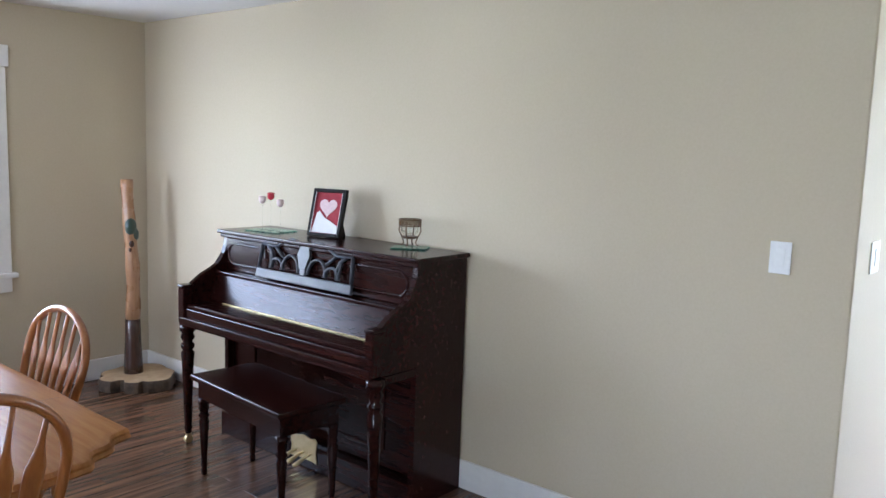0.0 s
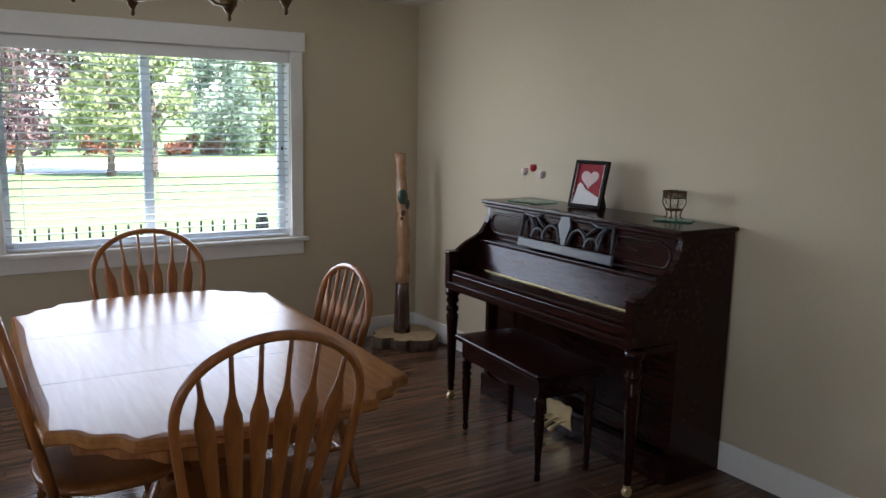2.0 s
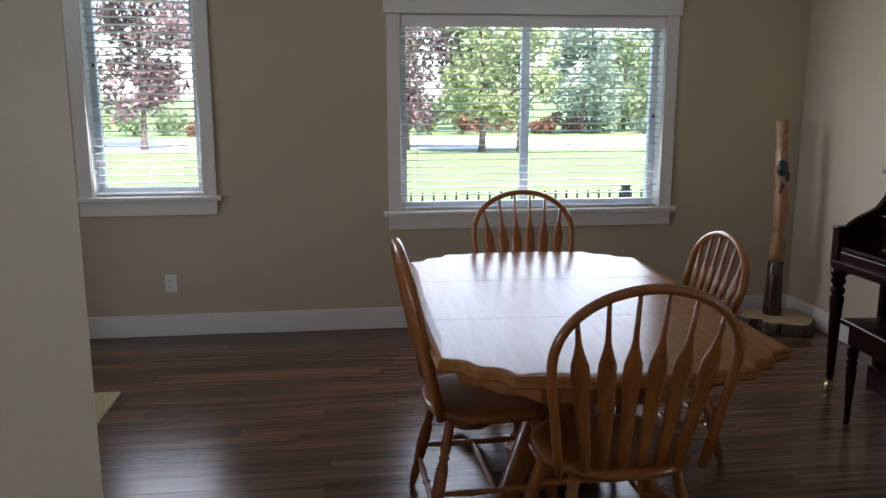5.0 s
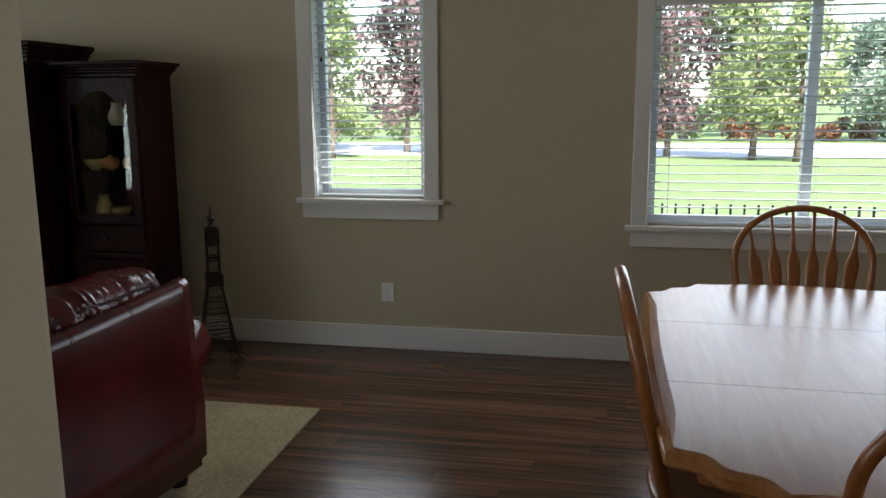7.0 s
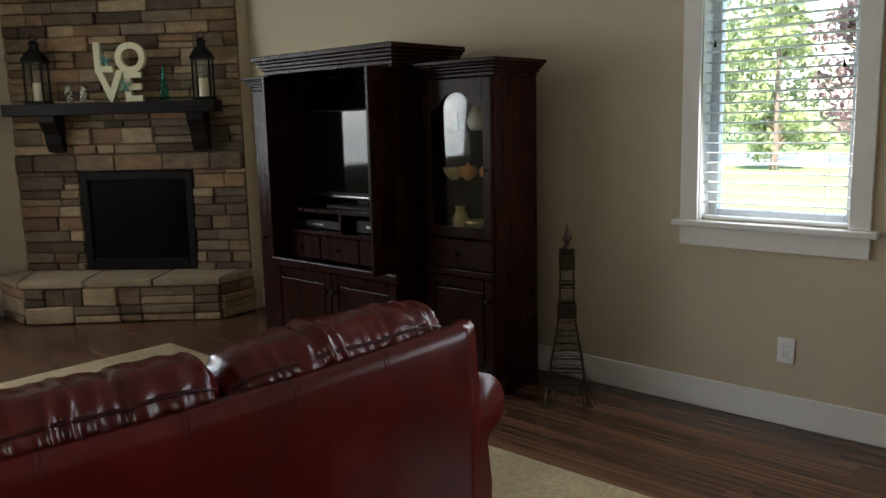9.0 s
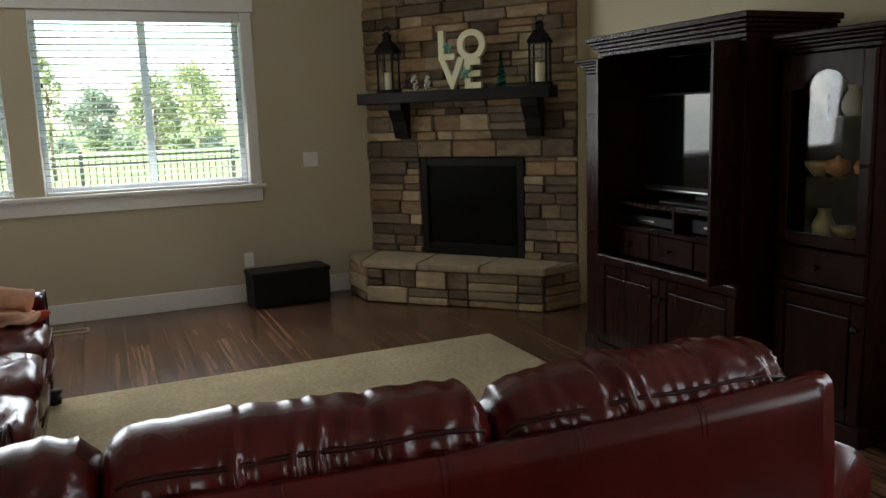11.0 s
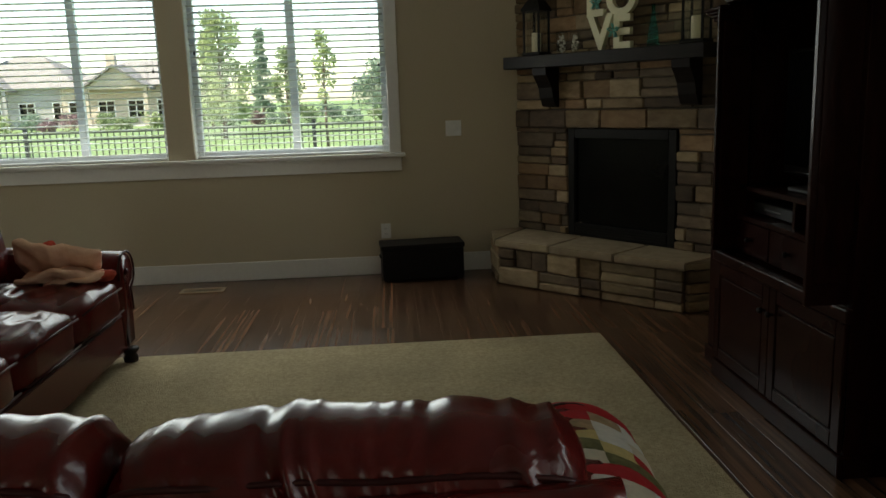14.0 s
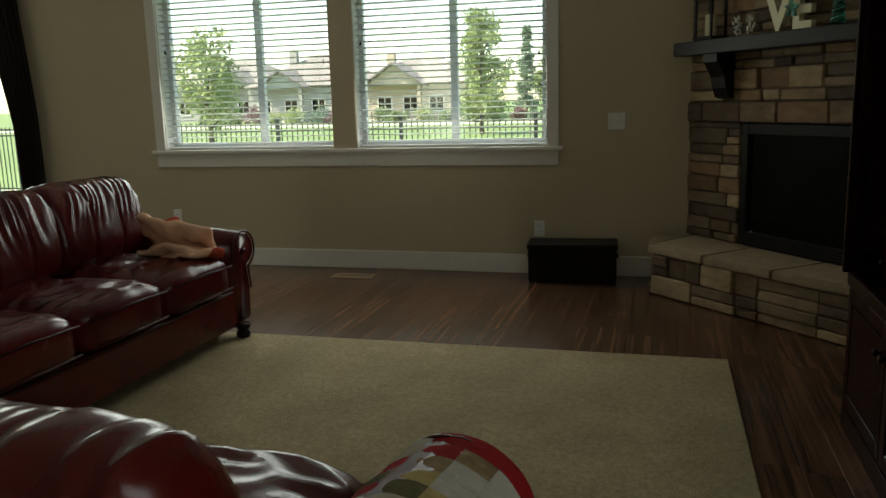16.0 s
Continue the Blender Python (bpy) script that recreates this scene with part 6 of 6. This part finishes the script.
corners = ((-1, -1), (1, -1), (1, 1), (-1, 1))
for sx, sy in corners:
    part("corner_wire", tube(bmesh.new(), [(sx * tw(z), sy * tw(z), z) for z in (0.004, 0.05, 0.1, 0.15, 0.2, 0.25, 0.3, 0.4, 0.5, 0.62, 0.74)], 0.0045, 6), TOWERMETAL, tower)
    part("inner_wire", tube(bmesh.new(), [(sx * tw(z) * 0.45, sy * tw(z), z) for z in (0.12, 0.18, 0.25, 0.34, 0.43)], 0.003, 5), TOWERMETAL, tower)
    part("foot", boxes((sx * 0.102 - 0.036, sx * 0.102 + 0.036, sy * 0.102 - 0.028, sy * 0.102 + 0.028, 0.0, 0.010), bevel=0.003), TOWERMETAL, tower)
    part("foot_cage", boxes((sx * 0.100 - 0.022, sx * 0.100 + 0.022, sy * 0.100 - 0.022, sy * 0.100 + 0.022, 0.0101, 0.014)), TOWERMETAL, tower)
for z, hgt in ((0.10, 0.006), (0.125, 0.006), (0.175, 0.006), (0.42, 0.07), (0.57, 0.006), (0.59, 0.006), (0.66, 0.075), (0.745, 0.012)):
    w = tw(z) + 0.004
    for (ax, ay), (bx, by) in zip(corners, corners[1:] + corners[:1]):
        part("band", boxes((min(ax, bx) * w - 0.003, max(ax, bx) * w + 0.003, min(ay, by) * w - 0.003, max(ay, by) * w + 0.003, z, z + hgt)), TOWERMETAL, tower)
for z0 in (0.128, 0.152):
    for (ax, ay), (bx, by) in zip(corners, corners[1:] + corners[:1]):
        w = tw(z0)
        zig = [(w * (ax + (bx - ax) * i / 10), w * (ay + (by - ay) * i / 10), z0 + (0.022 if i % 2 else 0.0)) for i in range(11)]
        part("zigzag_wire", tube(bmesh.new(), zig, 0.002, 4), TOWERMETAL, tower)
for z0 in (0.19, 0.26, 0.33, 0.495, 0.58, 0.665):
    for (ax, ay), (bx, by) in zip(corners, corners[1:] + corners[:1]):
        for side in (0, 1):
            zig = []
            for i in range(7):
                z = z0 + 0.0135 * i
                f = 0.04 + 0.92 * ((i + side) % 2)
                zig.append((tw(z) * (ax + (bx - ax) * f), tw(z) * (ay + (by - ay) * f), z))
            part("lattice_wire", tube(bmesh.new(), zig, 0.0022, 4), TOWERMETAL, tower)
for sx, sy in corners:
    for k in range(4):
        a = math.pi / 2 * k
        part("foot_wire", tube(bmesh.new(), [(sx * 0.108 + 0.034 * math.cos(a), sy * 0.108 + 0.034 * math.sin(a), 0.010), (sx * 0.100 + 0.020 * math.cos(a), sy * 0.100 + 0.020 * math.sin(a), 0.055), (sx * 0.088, sy * 0.088, 0.105)], 0.0026, 5), TOWERMETAL, tower)
for (ax, ay), (bx, by) in zip(corners, corners[1:] + corners[:1]):
    arc = []
    for i in range(9):
        f = i / 8
        zz = 0.012 + 0.085 * math.sin(math.pi * f)
        w = tw(zz)
        arc.append((w * (ax + (bx - ax) * (0.18 + 0.64 * f)), w * (ay + (by - ay) * (0.18 + 0.64 * f)), zz))
    part("arch_wire", tube(bmesh.new(), arc, 0.003, 5), TOWERMETAL, tower)
part("finial", lathe(bmesh.new(), [(0.026, 0.757), (0.030, 0.763), (0.018, 0.772), (0.010, 0.785), (0.022, 0.805), (0.024, 0.815), (0.012, 0.835), (0.006, 0.86), (0.002, 0.885)], 12), TOWERMETAL, tower, "pointed bronze finial", True)


def wall_plate(name, m, width, kind_, label):
    """Local x along the wall, local -y out of it."""
    p = thing(name, m, label, kind_)
    part("plate", boxes((-width / 2, width / 2, -0.006, -0.0005, -0.0575, 0.0575), bevel=0.003, segs=2), PLATE, p)
    n = max(1, round(width / 0.075 - 0.4))
    for i in range(n):
        x = (i - (n - 1) / 2) * 0.046
        if kind_ == "outlet":
            for z in (-0.0195, 0.0195):
                part("socket", boxes((x - 0.016, x + 0.016, -0.008, -0.0062, z - 0.014, z + 0.014), bevel=0.002), PLATE, p)
                part("slots", boxes((x - 0.008, x - 0.006, -0.0086, -0.0081, z - 0.006, z + 0.004), (x + 0.006, x + 0.008, -0.0086, -0.0081, z - 0.006, z + 0.004)), ESPRESSO, p)
        else:
            part("rocker", boxes((x - 0.0165, x + 0.0165, -0.010, -0.0062, -0.033, 0.033), bevel=0.003, segs=2), PLATE, p)
    return p


wall_plate("light_switch", pose(-0.528, YN, 1.278), 0.074, "switch", "white rocker light switch on the beige wall")
wall_plate("light_switch", pose(XP - 0.003, 3.755, 1.285, 0, 0, 90), 0.12, "switch", "white double light switch in the passage")
wall_plate("light_switch", pose(-3.111, YS, 1.09, 0, 0, 180), 0.118, "switch", "white double light switch beside the fireplace")
wall_plate("wall_outlet", pose(XW, -0.718, 0.345, 0, 0, 90), 0.074, "outlet", "white wall outlet under the narrow window")
wall_plate("wall_outlet", pose(-2.572, YS, 0.332, 0, 0, 180), 0.074, "outlet", "white wall outlet above the black chest")
wall_plate("wall_outlet", pose(0.405, YS, 0.385, 0, 0, 180), 0.074, "outlet", "white wall outlet behind the sofa")

CLOTH = material("dark_brown_drape", (0.016, 0.010, 0.007), (0.030, 0.020, 0.013), 0.85, scale=50, bump=0.3, spots=0.15)
drape = thing("curtain", pose(0, 0, 0), "dark brown drape hanging beside the patio door", "curtain")
cl = bmesh.new()
rows_c = []
for i in range(25):
    z = 0.02 + 2.26 * i / 24
    f = i / 24
    left = 1.575 + 0.02 * f + 0.16 * max(0, f - 0.52) ** 1.2
    right = 1.80 + 0.03 * f + 0.42 * max(0, f - 0.48) ** 1.1
    rows_c.append([cl.verts.new((left + (right - left) * j / 40, YS + 0.10 + 0.032 * math.sin(j * 0.95 + 0.7 * math.sin(f * 3)), z)) for j in range(41)])
for lo, hi in zip(rows_c, rows_c[1:]):
    for j in range(40):
        cl.faces.new((lo[j], lo[j + 1], hi[j + 1], hi[j]))
bmesh.ops.solidify(cl, geom=cl.faces[:], thickness=0.004)
part("cloth", cl, CLOTH, drape, "", True)
part("rod", tube(bmesh.new(), [(1.45, YS + 0.10, 2.30), (3.85, YS + 0.10, 2.30)], 0.014, 10), BLACKMETAL, drape, "black curtain rod", True)
for x in (1.5, 3.8):
    part("bracket", boxes((x - 0.01, x + 0.01, YS + 0.001, YS + 0.10, 2.285, 2.315)), BLACKMETAL, drape)


# ---- outside ----
GZ = -0.42


def crown_mesh(name, mat, clumps, leaves, size, seed):
    """Many small leaf faces scattered in clumps (centre, radius)."""
    rnd = np.random.RandomState(seed)
    verts, faces = [], []
    vol = np.array([r ** 2 for c, r in clumps])
    pick = rnd.choice(len(clumps), leaves, p=vol / vol.sum())
    for k in pick:
        c, r = clumps[k]
        d = rnd.normal(size=3)
        d /= np.linalg.norm(d)
        p = np.array(c) + d * r * (0.25 + 0.85 * rnd.rand() ** 0.7)
        a = rnd.normal(size=3)
        a /= np.linalg.norm(a)
        b = np.cross(a, rnd.normal(size=3))
        b /= np.linalg.norm(b)
        s = size * (0.6 + 0.8 * rnd.rand())
        i = len(verts)
        verts += [tuple(p - a * s), tuple(p + b * s * 0.45), tuple(p + a * s), tuple(p - b * s * 0.45)]
        faces.append((i, i + 1, i + 2, i + 3))
    me = bpy.data.meshes.new(name)
    me.from_pydata(verts, [], faces)
    me.materials.append(mat)
    return me


def tree(x, y, height, spread, trunk, mat, label, seed, leaves=2600, size=0.16, conical=False, stem=0.11):
    t = thing("tree", pose(x, y, GZ), label, "tree", group="trees on the lawns")
    rnd = random.Random(seed)
    tr = tube(bmesh.new(), [(0, 0, -0.1), (0.03, 0.02, trunk * 0.5), (0.0, 0.05, trunk), (0.05, 0, height * 0.62), (0, 0, height * 0.88)], [stem * 1.3, stem, stem * 0.9, stem * 0.5, stem * 0.15], 9)
    part("trunk", tr, BARK, t, "", True)
    clumps = []
    for i in range(44):
        f = rnd.random() ** 0.9
        z = trunk + (height - trunk) * f
        reach = spread * ((1 - f) ** 0.8 if conical else math.sin(math.pi * (0.16 + 0.78 * f)) ** 0.7)
        a = rnd.uniform(0, 6.28)
        d = reach * rnd.uniform(0.35, 0.95)
        r = spread * rnd.uniform(0.22, 0.42) * (0.75 if conical else 1)
        clumps.append(((d * math.cos(a), d * math.sin(a), z), r))
        if i % 6 == 0:
            part("limb", tube(bmesh.new(), [(0, 0, max(trunk * 0.8, z - 0.9)), (d * 0.5 * math.cos(a), d * 0.5 * math.sin(a), z - 0.3), (d * math.cos(a), d * math.sin(a), z)], [stem * 0.45, stem * 0.3, stem * 0.1], 6), BARK, t, "", True)
    part("crown", crown_mesh("crown", mat, clumps, leaves, size, seed), mat, t)
    return t


def shrub(x, y, r, h, mat, label, seed, leaves=500):
    rnd = random.Random(seed)
    clumps = [((rnd.uniform(-r, r) * 0.7, rnd.uniform(-r, r) * 0.7, h * rnd.uniform(0.25, 0.75)), h * 0.34) for i in range(9)]
    ob = new("shrub", crown_mesh("shrub", mat, clumps, leaves, 0.09 + 0.05 * r, seed))
    ob.matrix_basis = pose(x, y, GZ)
    return tagged(ob, label, "shrub", "shrubs in the gardens")


# road beyond the west lawn, garden walk to the south
structure("road", boxes((-38.5, -29.5, -120, 160, GZ - 0.05, GZ + 0.02)), CONCRETE, "pale concrete road beyond the lawn", "road")
structure("pavement", boxes((-40, 80, -62.0, -58.5, GZ - 0.05, GZ + 0.018)), CONCRETE, "pale garden walk before the far houses", "path")


def fence(a, b, top, pitch, rails, label, double):
    """Metal pickets between two points, on rails, with posts."""
    a, b = Vector(a), Vector(b)
    d = (b - a).normalized()
    turn = math.degrees(math.atan2(d.y, d.x))
    f = thing("fence", pose(a.x, a.y, GZ, 0, 0, turn), label, "fence")
    L, h = (b - a).length, top - GZ
    pk = mesh_of("picket", boxes((-0.008, 0.008, -0.008, 0.008, 0.05, h)), FENCE)
    n = int(L / pitch)
    for i in range(n):
        part("picket", pk, None, f, m=Matrix.Translation((i * pitch, 0, 0)))
    for z in rails:
        part("rail", boxes((0, L, -0.014, 0.014, z - GZ - 0.015, z - GZ + 0.015)), FENCE, f)
    ps = mesh_of("post", boxes((-0.03, 0.03, -0.03, 0.03, -0.1, h + 0.03), (-0.036, 0.036, -0.036, 0.036, h + 0.03, h + 0.045)), FENCE)
    for i in range(int(L / 2.4) + 1):
        part("post", ps, None, f, m=Matrix.Translation((0.35 + i * 2.4, 0.0, 0)))


fence((-6.6, 2.924 - 0.35 - 2.4 * 4), (-6.6, 6.6), 0.685, 0.1, (0.565, -0.25), "black metal picket fence along the west lawn", False)
fence((-6.5, -14.0), (11.0, -14.0), 0.97, 0.105, (0.92, 0.80, -0.28), "black metal picket fence along the south lawn", True)

tree(-28.0, 5.3, 5.6, 1.75, 1.35, LEAF_LIME, "bright green young tree on the west lawn", 1, 4200, 0.13)
tree(-29.3, 2.7, 6.8, 2.1, 1.2, LEAF_PLUM, "plum-leaved tree beside the road", 2, 4200, 0.14)
tree(-27.2, 6.5, 5.0, 1.2, 1.4, LEAF_LIME, "bright green young tree on the west lawn", 3, 2000, 0.13)
tree(-41.5, 13.0, 5.2, 2.3, 0.7, LEAF_BLUE, "grey-green tree beyond the road", 4, 3600, 0.17)
tree(-44.0, 16.2, 5.0, 2.2, 0.7, LEAF_GREEN, "green tree beyond the road", 5, 3000, 0.18)
tree(-27.5, -8.9, 8.4, 1.35, 0.7, LEAF_LIME, "tall slender pale green tree on the west lawn", 6, 5200, 0.12)
tree(-30.5, -6.9, 8.8, 2.0, 1.3, LEAF_PLUM, "tall plum-leaved tree on the west lawn", 7, 5200, 0.14)
tree(-33.0, -11.5, 8.0, 2.6, 1.2, LEAF_GREEN, "green tree on the west lawn", 8, 3600, 0.17)
tree(-46.0, 2.0, 6.5, 3.0, 0.8, LEAF_GREEN, "green tree beyond the road", 9, 3000, 0.2)
tree(-47.0, 8.5, 5.4, 2.6, 0.8, LEAF_LIME, "bright green tree beyond the road", 10, 2600, 0.2)
tree(-52.0, 22.0, 7.0, 4.0, 0.8, LEAF_BLUE, "grey-green tree beyond the road", 20, 3000, 0.24)
tree(-52.0, -22.0, 8.0, 4.0, 0.8, LEAF_GREEN, "green tree beyond the road", 21, 3000, 0.24)
tree(5.3, -40.0, 5.7, 1.45, 0.9, LEAF_LIME, "slender pale green tree on the south lawn", 11, 4600, 0.11)
tree(5.0, -63.0, 5.6, 1.25, 0.9, LEAF_GREEN, "round green tree beyond the south lawn", 12, 2400, 0.15)
tree(10.3, -61.0, 6.9, 1.7, 0.7, LEAF_GREEN, "broad green tree beside the far house", 13, 3200, 0.16, True)
tree(8.1, -71.0, 7.6, 1.6, 0.6, LEAF_BLUE, "dark blue-green conifer by the far houses", 14, 2800, 0.16, True)
tree(-0.3, -31.0, 4.2, 0.5, 1.8, LEAF_LIME, "thin young tree on the south lawn", 15, 700, 0.09, False, 0.05)
tree(-6.0, -62.0, 5.2, 2.2, 0.6, LEAF_GREEN, "round green tree beyond the south lawn", 16, 2800, 0.17)
tree(-9.5, -66.0, 6.0, 2.4, 0.7, LEAF_LIME, "round pale green tree beyond the south lawn", 17, 2800, 0.18)
tree(-2.0, -68.0, 4.6, 2.2, 0.6, LEAF_BLUE, "grey-green tree beyond the south lawn", 18, 2600, 0.18)
tree(14.5, -30.0, 4.6, 1.5, 1.0, LEAF_LIME, "pale green tree beside the patio lawn", 19, 2600, 0.12)

rnd_s = random.Random(9)
for i in range(22):
    yy = -14 + i * 1.9
    shrub(-42.0 + rnd_s.uniform(-1, 1), yy, 1.0, rnd_s.uniform(0.8, 1.5), rnd_s.choice((LEAF_GREEN, LEAF_RED, LEAF_LIME, LEAF_RED, LEAF_BLUE)), "low garden shrub beyond the road", 100 + i)
for i in range(24):
    xx = -10 + i * 2.0
    shrub(xx, -61.0 - 4.0 + rnd_s.uniform(-1.5, 1.0), 1.0, rnd_s.uniform(0.9, 1.7), rnd_s.choice((LEAF_GREEN, LEAF_PLUM, LEAF_LIME, LEAF_GREEN, LEAF_BLUE)), "low garden shrub before the far houses", 200 + i)

ROOF = material("grey_roof_shingle", (0.14, 0.13, 0.125), (0.21, 0.20, 0.19), 0.9, scale=3, bump=0.3, spots=0.15)
STUCCO = material("tan_stucco", (0.42, 0.35, 0.27), (0.50, 0.42, 0.33), 0.9, scale=4, spots=0.1)
STUCCO2 = material("grey_siding", (0.30, 0.29, 0.27), (0.37, 0.36, 0.34), 0.85, scale=4, spots=0.1)


def house(x, y, w, d, wall_h, ridge, wall_mat, label, gable_x, gable_w):
    """A one-storey house with a hipped roof and a gabled porch. Its front faces local +y."""
    h = thing("house", pose(x, y, GZ), label, "house", group="houses beyond the south lawn")
    part("wall", boxes((-w / 2, w / 2, -d, 0, -0.1, wall_h)), wall_mat, h)
    o = 0.5
    rf = bmesh.new()
    c = [rf.verts.new(p) for p in ((-w / 2 - o, o, wall_h), (w / 2 + o, o, wall_h), (w / 2 + o, -d - o, wall_h), (-w / 2 - o, -d - o, wall_h))]
    r = [rf.verts.new(p) for p in ((-w / 2 + d * 0.45, -d / 2, ridge), (w / 2 - d * 0.45, -d / 2, ridge))]
    for q in ((c[0], c[1], r[1], r[0]), (c[1], c[2], r[1]), (c[2], c[3], r[0], r[1]), (c[3], c[0], r[0]), (c[3], c[2], c[1], c[0])):
        rf.faces.new(q)
    roof = part("roof", rf, ROOF, h)
    gh = wall_h + gable_w * 0.32
    g0, g1 = gable_x - gable_w / 2, gable_x + gable_w / 2
    gr = bmesh.new()
    for s in (-1, 1):
        prism(gr, [(gable_x, gh + 0.15), (gable_x + s * (gable_w / 2 + 0.35), wall_h - 0.12), (gable_x + s * (gable_w / 2 + 0.35), wall_h - 0.30), (gable_x, gh - 0.05)], -2.0, 3.0, Matrix(((1, 0, 0, 0), (0, 0, -1, 0), (0, 1, 0, 0), (0, 0, 0, 1))))
    part("porch_roof", gr, ROOF, h)
    part("porch_gable", upright([(g0, wall_h - 0.2), (g1, wall_h - 0.2), (gable_x, gh - 0.06)], 1.5, 1.6), wall_mat, h, "porch gable end")
    for px in (g0 + 0.2, g1 - 0.2):
        part("porch_post", boxes((px - 0.16, px + 0.16, 1.3, 1.62, 0, wall_h - 0.2), (px - 0.26, px + 0.26, 1.2, 1.72, 0, 0.9)), wall_mat, h)
    part("porch_floor", boxes((g0, g1, 0.01, 1.8, -0.1, 0.12)), CONCRETE, h)
    k = int(w / 2.6)
    for i in range(k):
        wx = -w / 2 + w * (i + 0.5) / k
        wd = part("window", boxes((wx - 0.75, wx + 0.75, 0.0, 0.06, 0.75, 0.85), (wx - 0.75, wx + 0.75, 0.0, 0.06, 2.25, 2.35), (wx - 0.75, wx - 0.65, 0.0, 0.06, 0.85, 2.25), (wx + 0.65, wx + 0.75, 0.0, 0.06, 0.85, 2.25), (wx - 0.04, wx + 0.04, 0.0, 0.05, 0.85, 2.25)), TRIM, h)
        part("pane", boxes((wx - 0.65, wx + 0.65, 0.005, 0.03, 0.85, 2.25)), BLACKGLASS, wd)
    part("chimney", boxes((w * 0.2, w * 0.2 + 0.8, -d * 0.4, -d * 0.4 + 0.7, ridge - 1.2, ridge + 0.5)), wall_mat, roof)
    return h


house(20.0, -75.0, 13.0, 10.0, 3.5, 6.0, STUCCO, "tan stucco house with a gabled porch beyond the lawn", 1.2, 5.5)
house(31.5, -76.0, 12.0, 11.0, 3.6, 6.9, STUCCO2, "grey sided house with a gabled porch beyond the lawn", 1.8, 4.6)
house(46.5, -86.0, 13.0, 11.0, 4.2, 7.4, STUCCO2, "grey sided house with a broad roof beyond the lawn", -2.0, 5.0)


# ---- floor planks, the last and most numerous pieces ----
random.seed(77)
PW, PL = 0.127, 1.22
GX0, GX1, GY0, GY1 = XW, XE, YS, YP


def plank_mesh(w, l):
    bm = bmesh.new()
    b = 0.0008
    lo = [bm.verts.new((x, y, -0.014)) for x, y in ((0, 0), (w, 0), (w, l), (0, l))]
    mid = [bm.verts.new((x, y, -b)) for x, y in ((0, 0), (w, 0), (w, l), (0, l))]
    hi = [bm.verts.new((x, y, 0)) for x, y in ((b, b), (w - b, b), (w - b, l - b), (b, l - b))]
    for a, c in ((lo, mid), (mid, hi)):
        for i in range(4):
            bm.faces.new((a[i], a[(i + 1) % 4], c[(i + 1) % 4], c[i]))
    bm.faces.new(hi)
    return mesh_of("plank", bm, FLOORWOOD)


floor = thing("floor", pose(0, 0, 0), "dark brown wood plank floor with a soft sheen", "floor", kind="structure")
full = plank_mesh(PW - 0.0006, PL - 0.0006)
verts_r, faces_r = [], []
count, ix = 0, 0
x = GX0
while x < GX1 - 0.01:
    w = min(PW, GX1 - x)
    y = GY0 - random.uniform(0.1, PL - 0.1)
    while y < GY1:
        a, b = max(y, GY0), min(y + PL, GY1)
        if b - a > 0.03:
            near = x < 0.35 and b > -6.1 and a < YN and count < 330
            if near:
                whole = b - a > PL - 0.001 and w > PW - 0.001
                part("plank", full if whole else plank_mesh(w - 0.0006, b - a - 0.0006), None, floor, m=Matrix.Translation((x, a, 0)))
                count += 1
            else:
                k = len(verts_r)
                verts_r += [(x, a, 0), (x + w - 0.0008, a, 0), (x + w - 0.0008, b - 0.0008, 0), (x, b - 0.0008, 0)]
                verts_r += [(p, q, -0.014) for p, q, r in verts_r[k:k + 4]]
                faces_r += [(k, k + 1, k + 2, k + 3)] + [(k + i, k + 4 + i, k + 4 + (i + 1) % 4, k + (i + 1) % 4) for i in range(4)]
        y += PL
    x += PW
me = bpy.data.meshes.new("plank_rest")
me.from_pydata(verts_r, [], faces_r)
me.materials.append(FLOORWOOD)
rest = new("plank_rest", me)
rest.parent = floor
tagged(rest, kind="stuff")
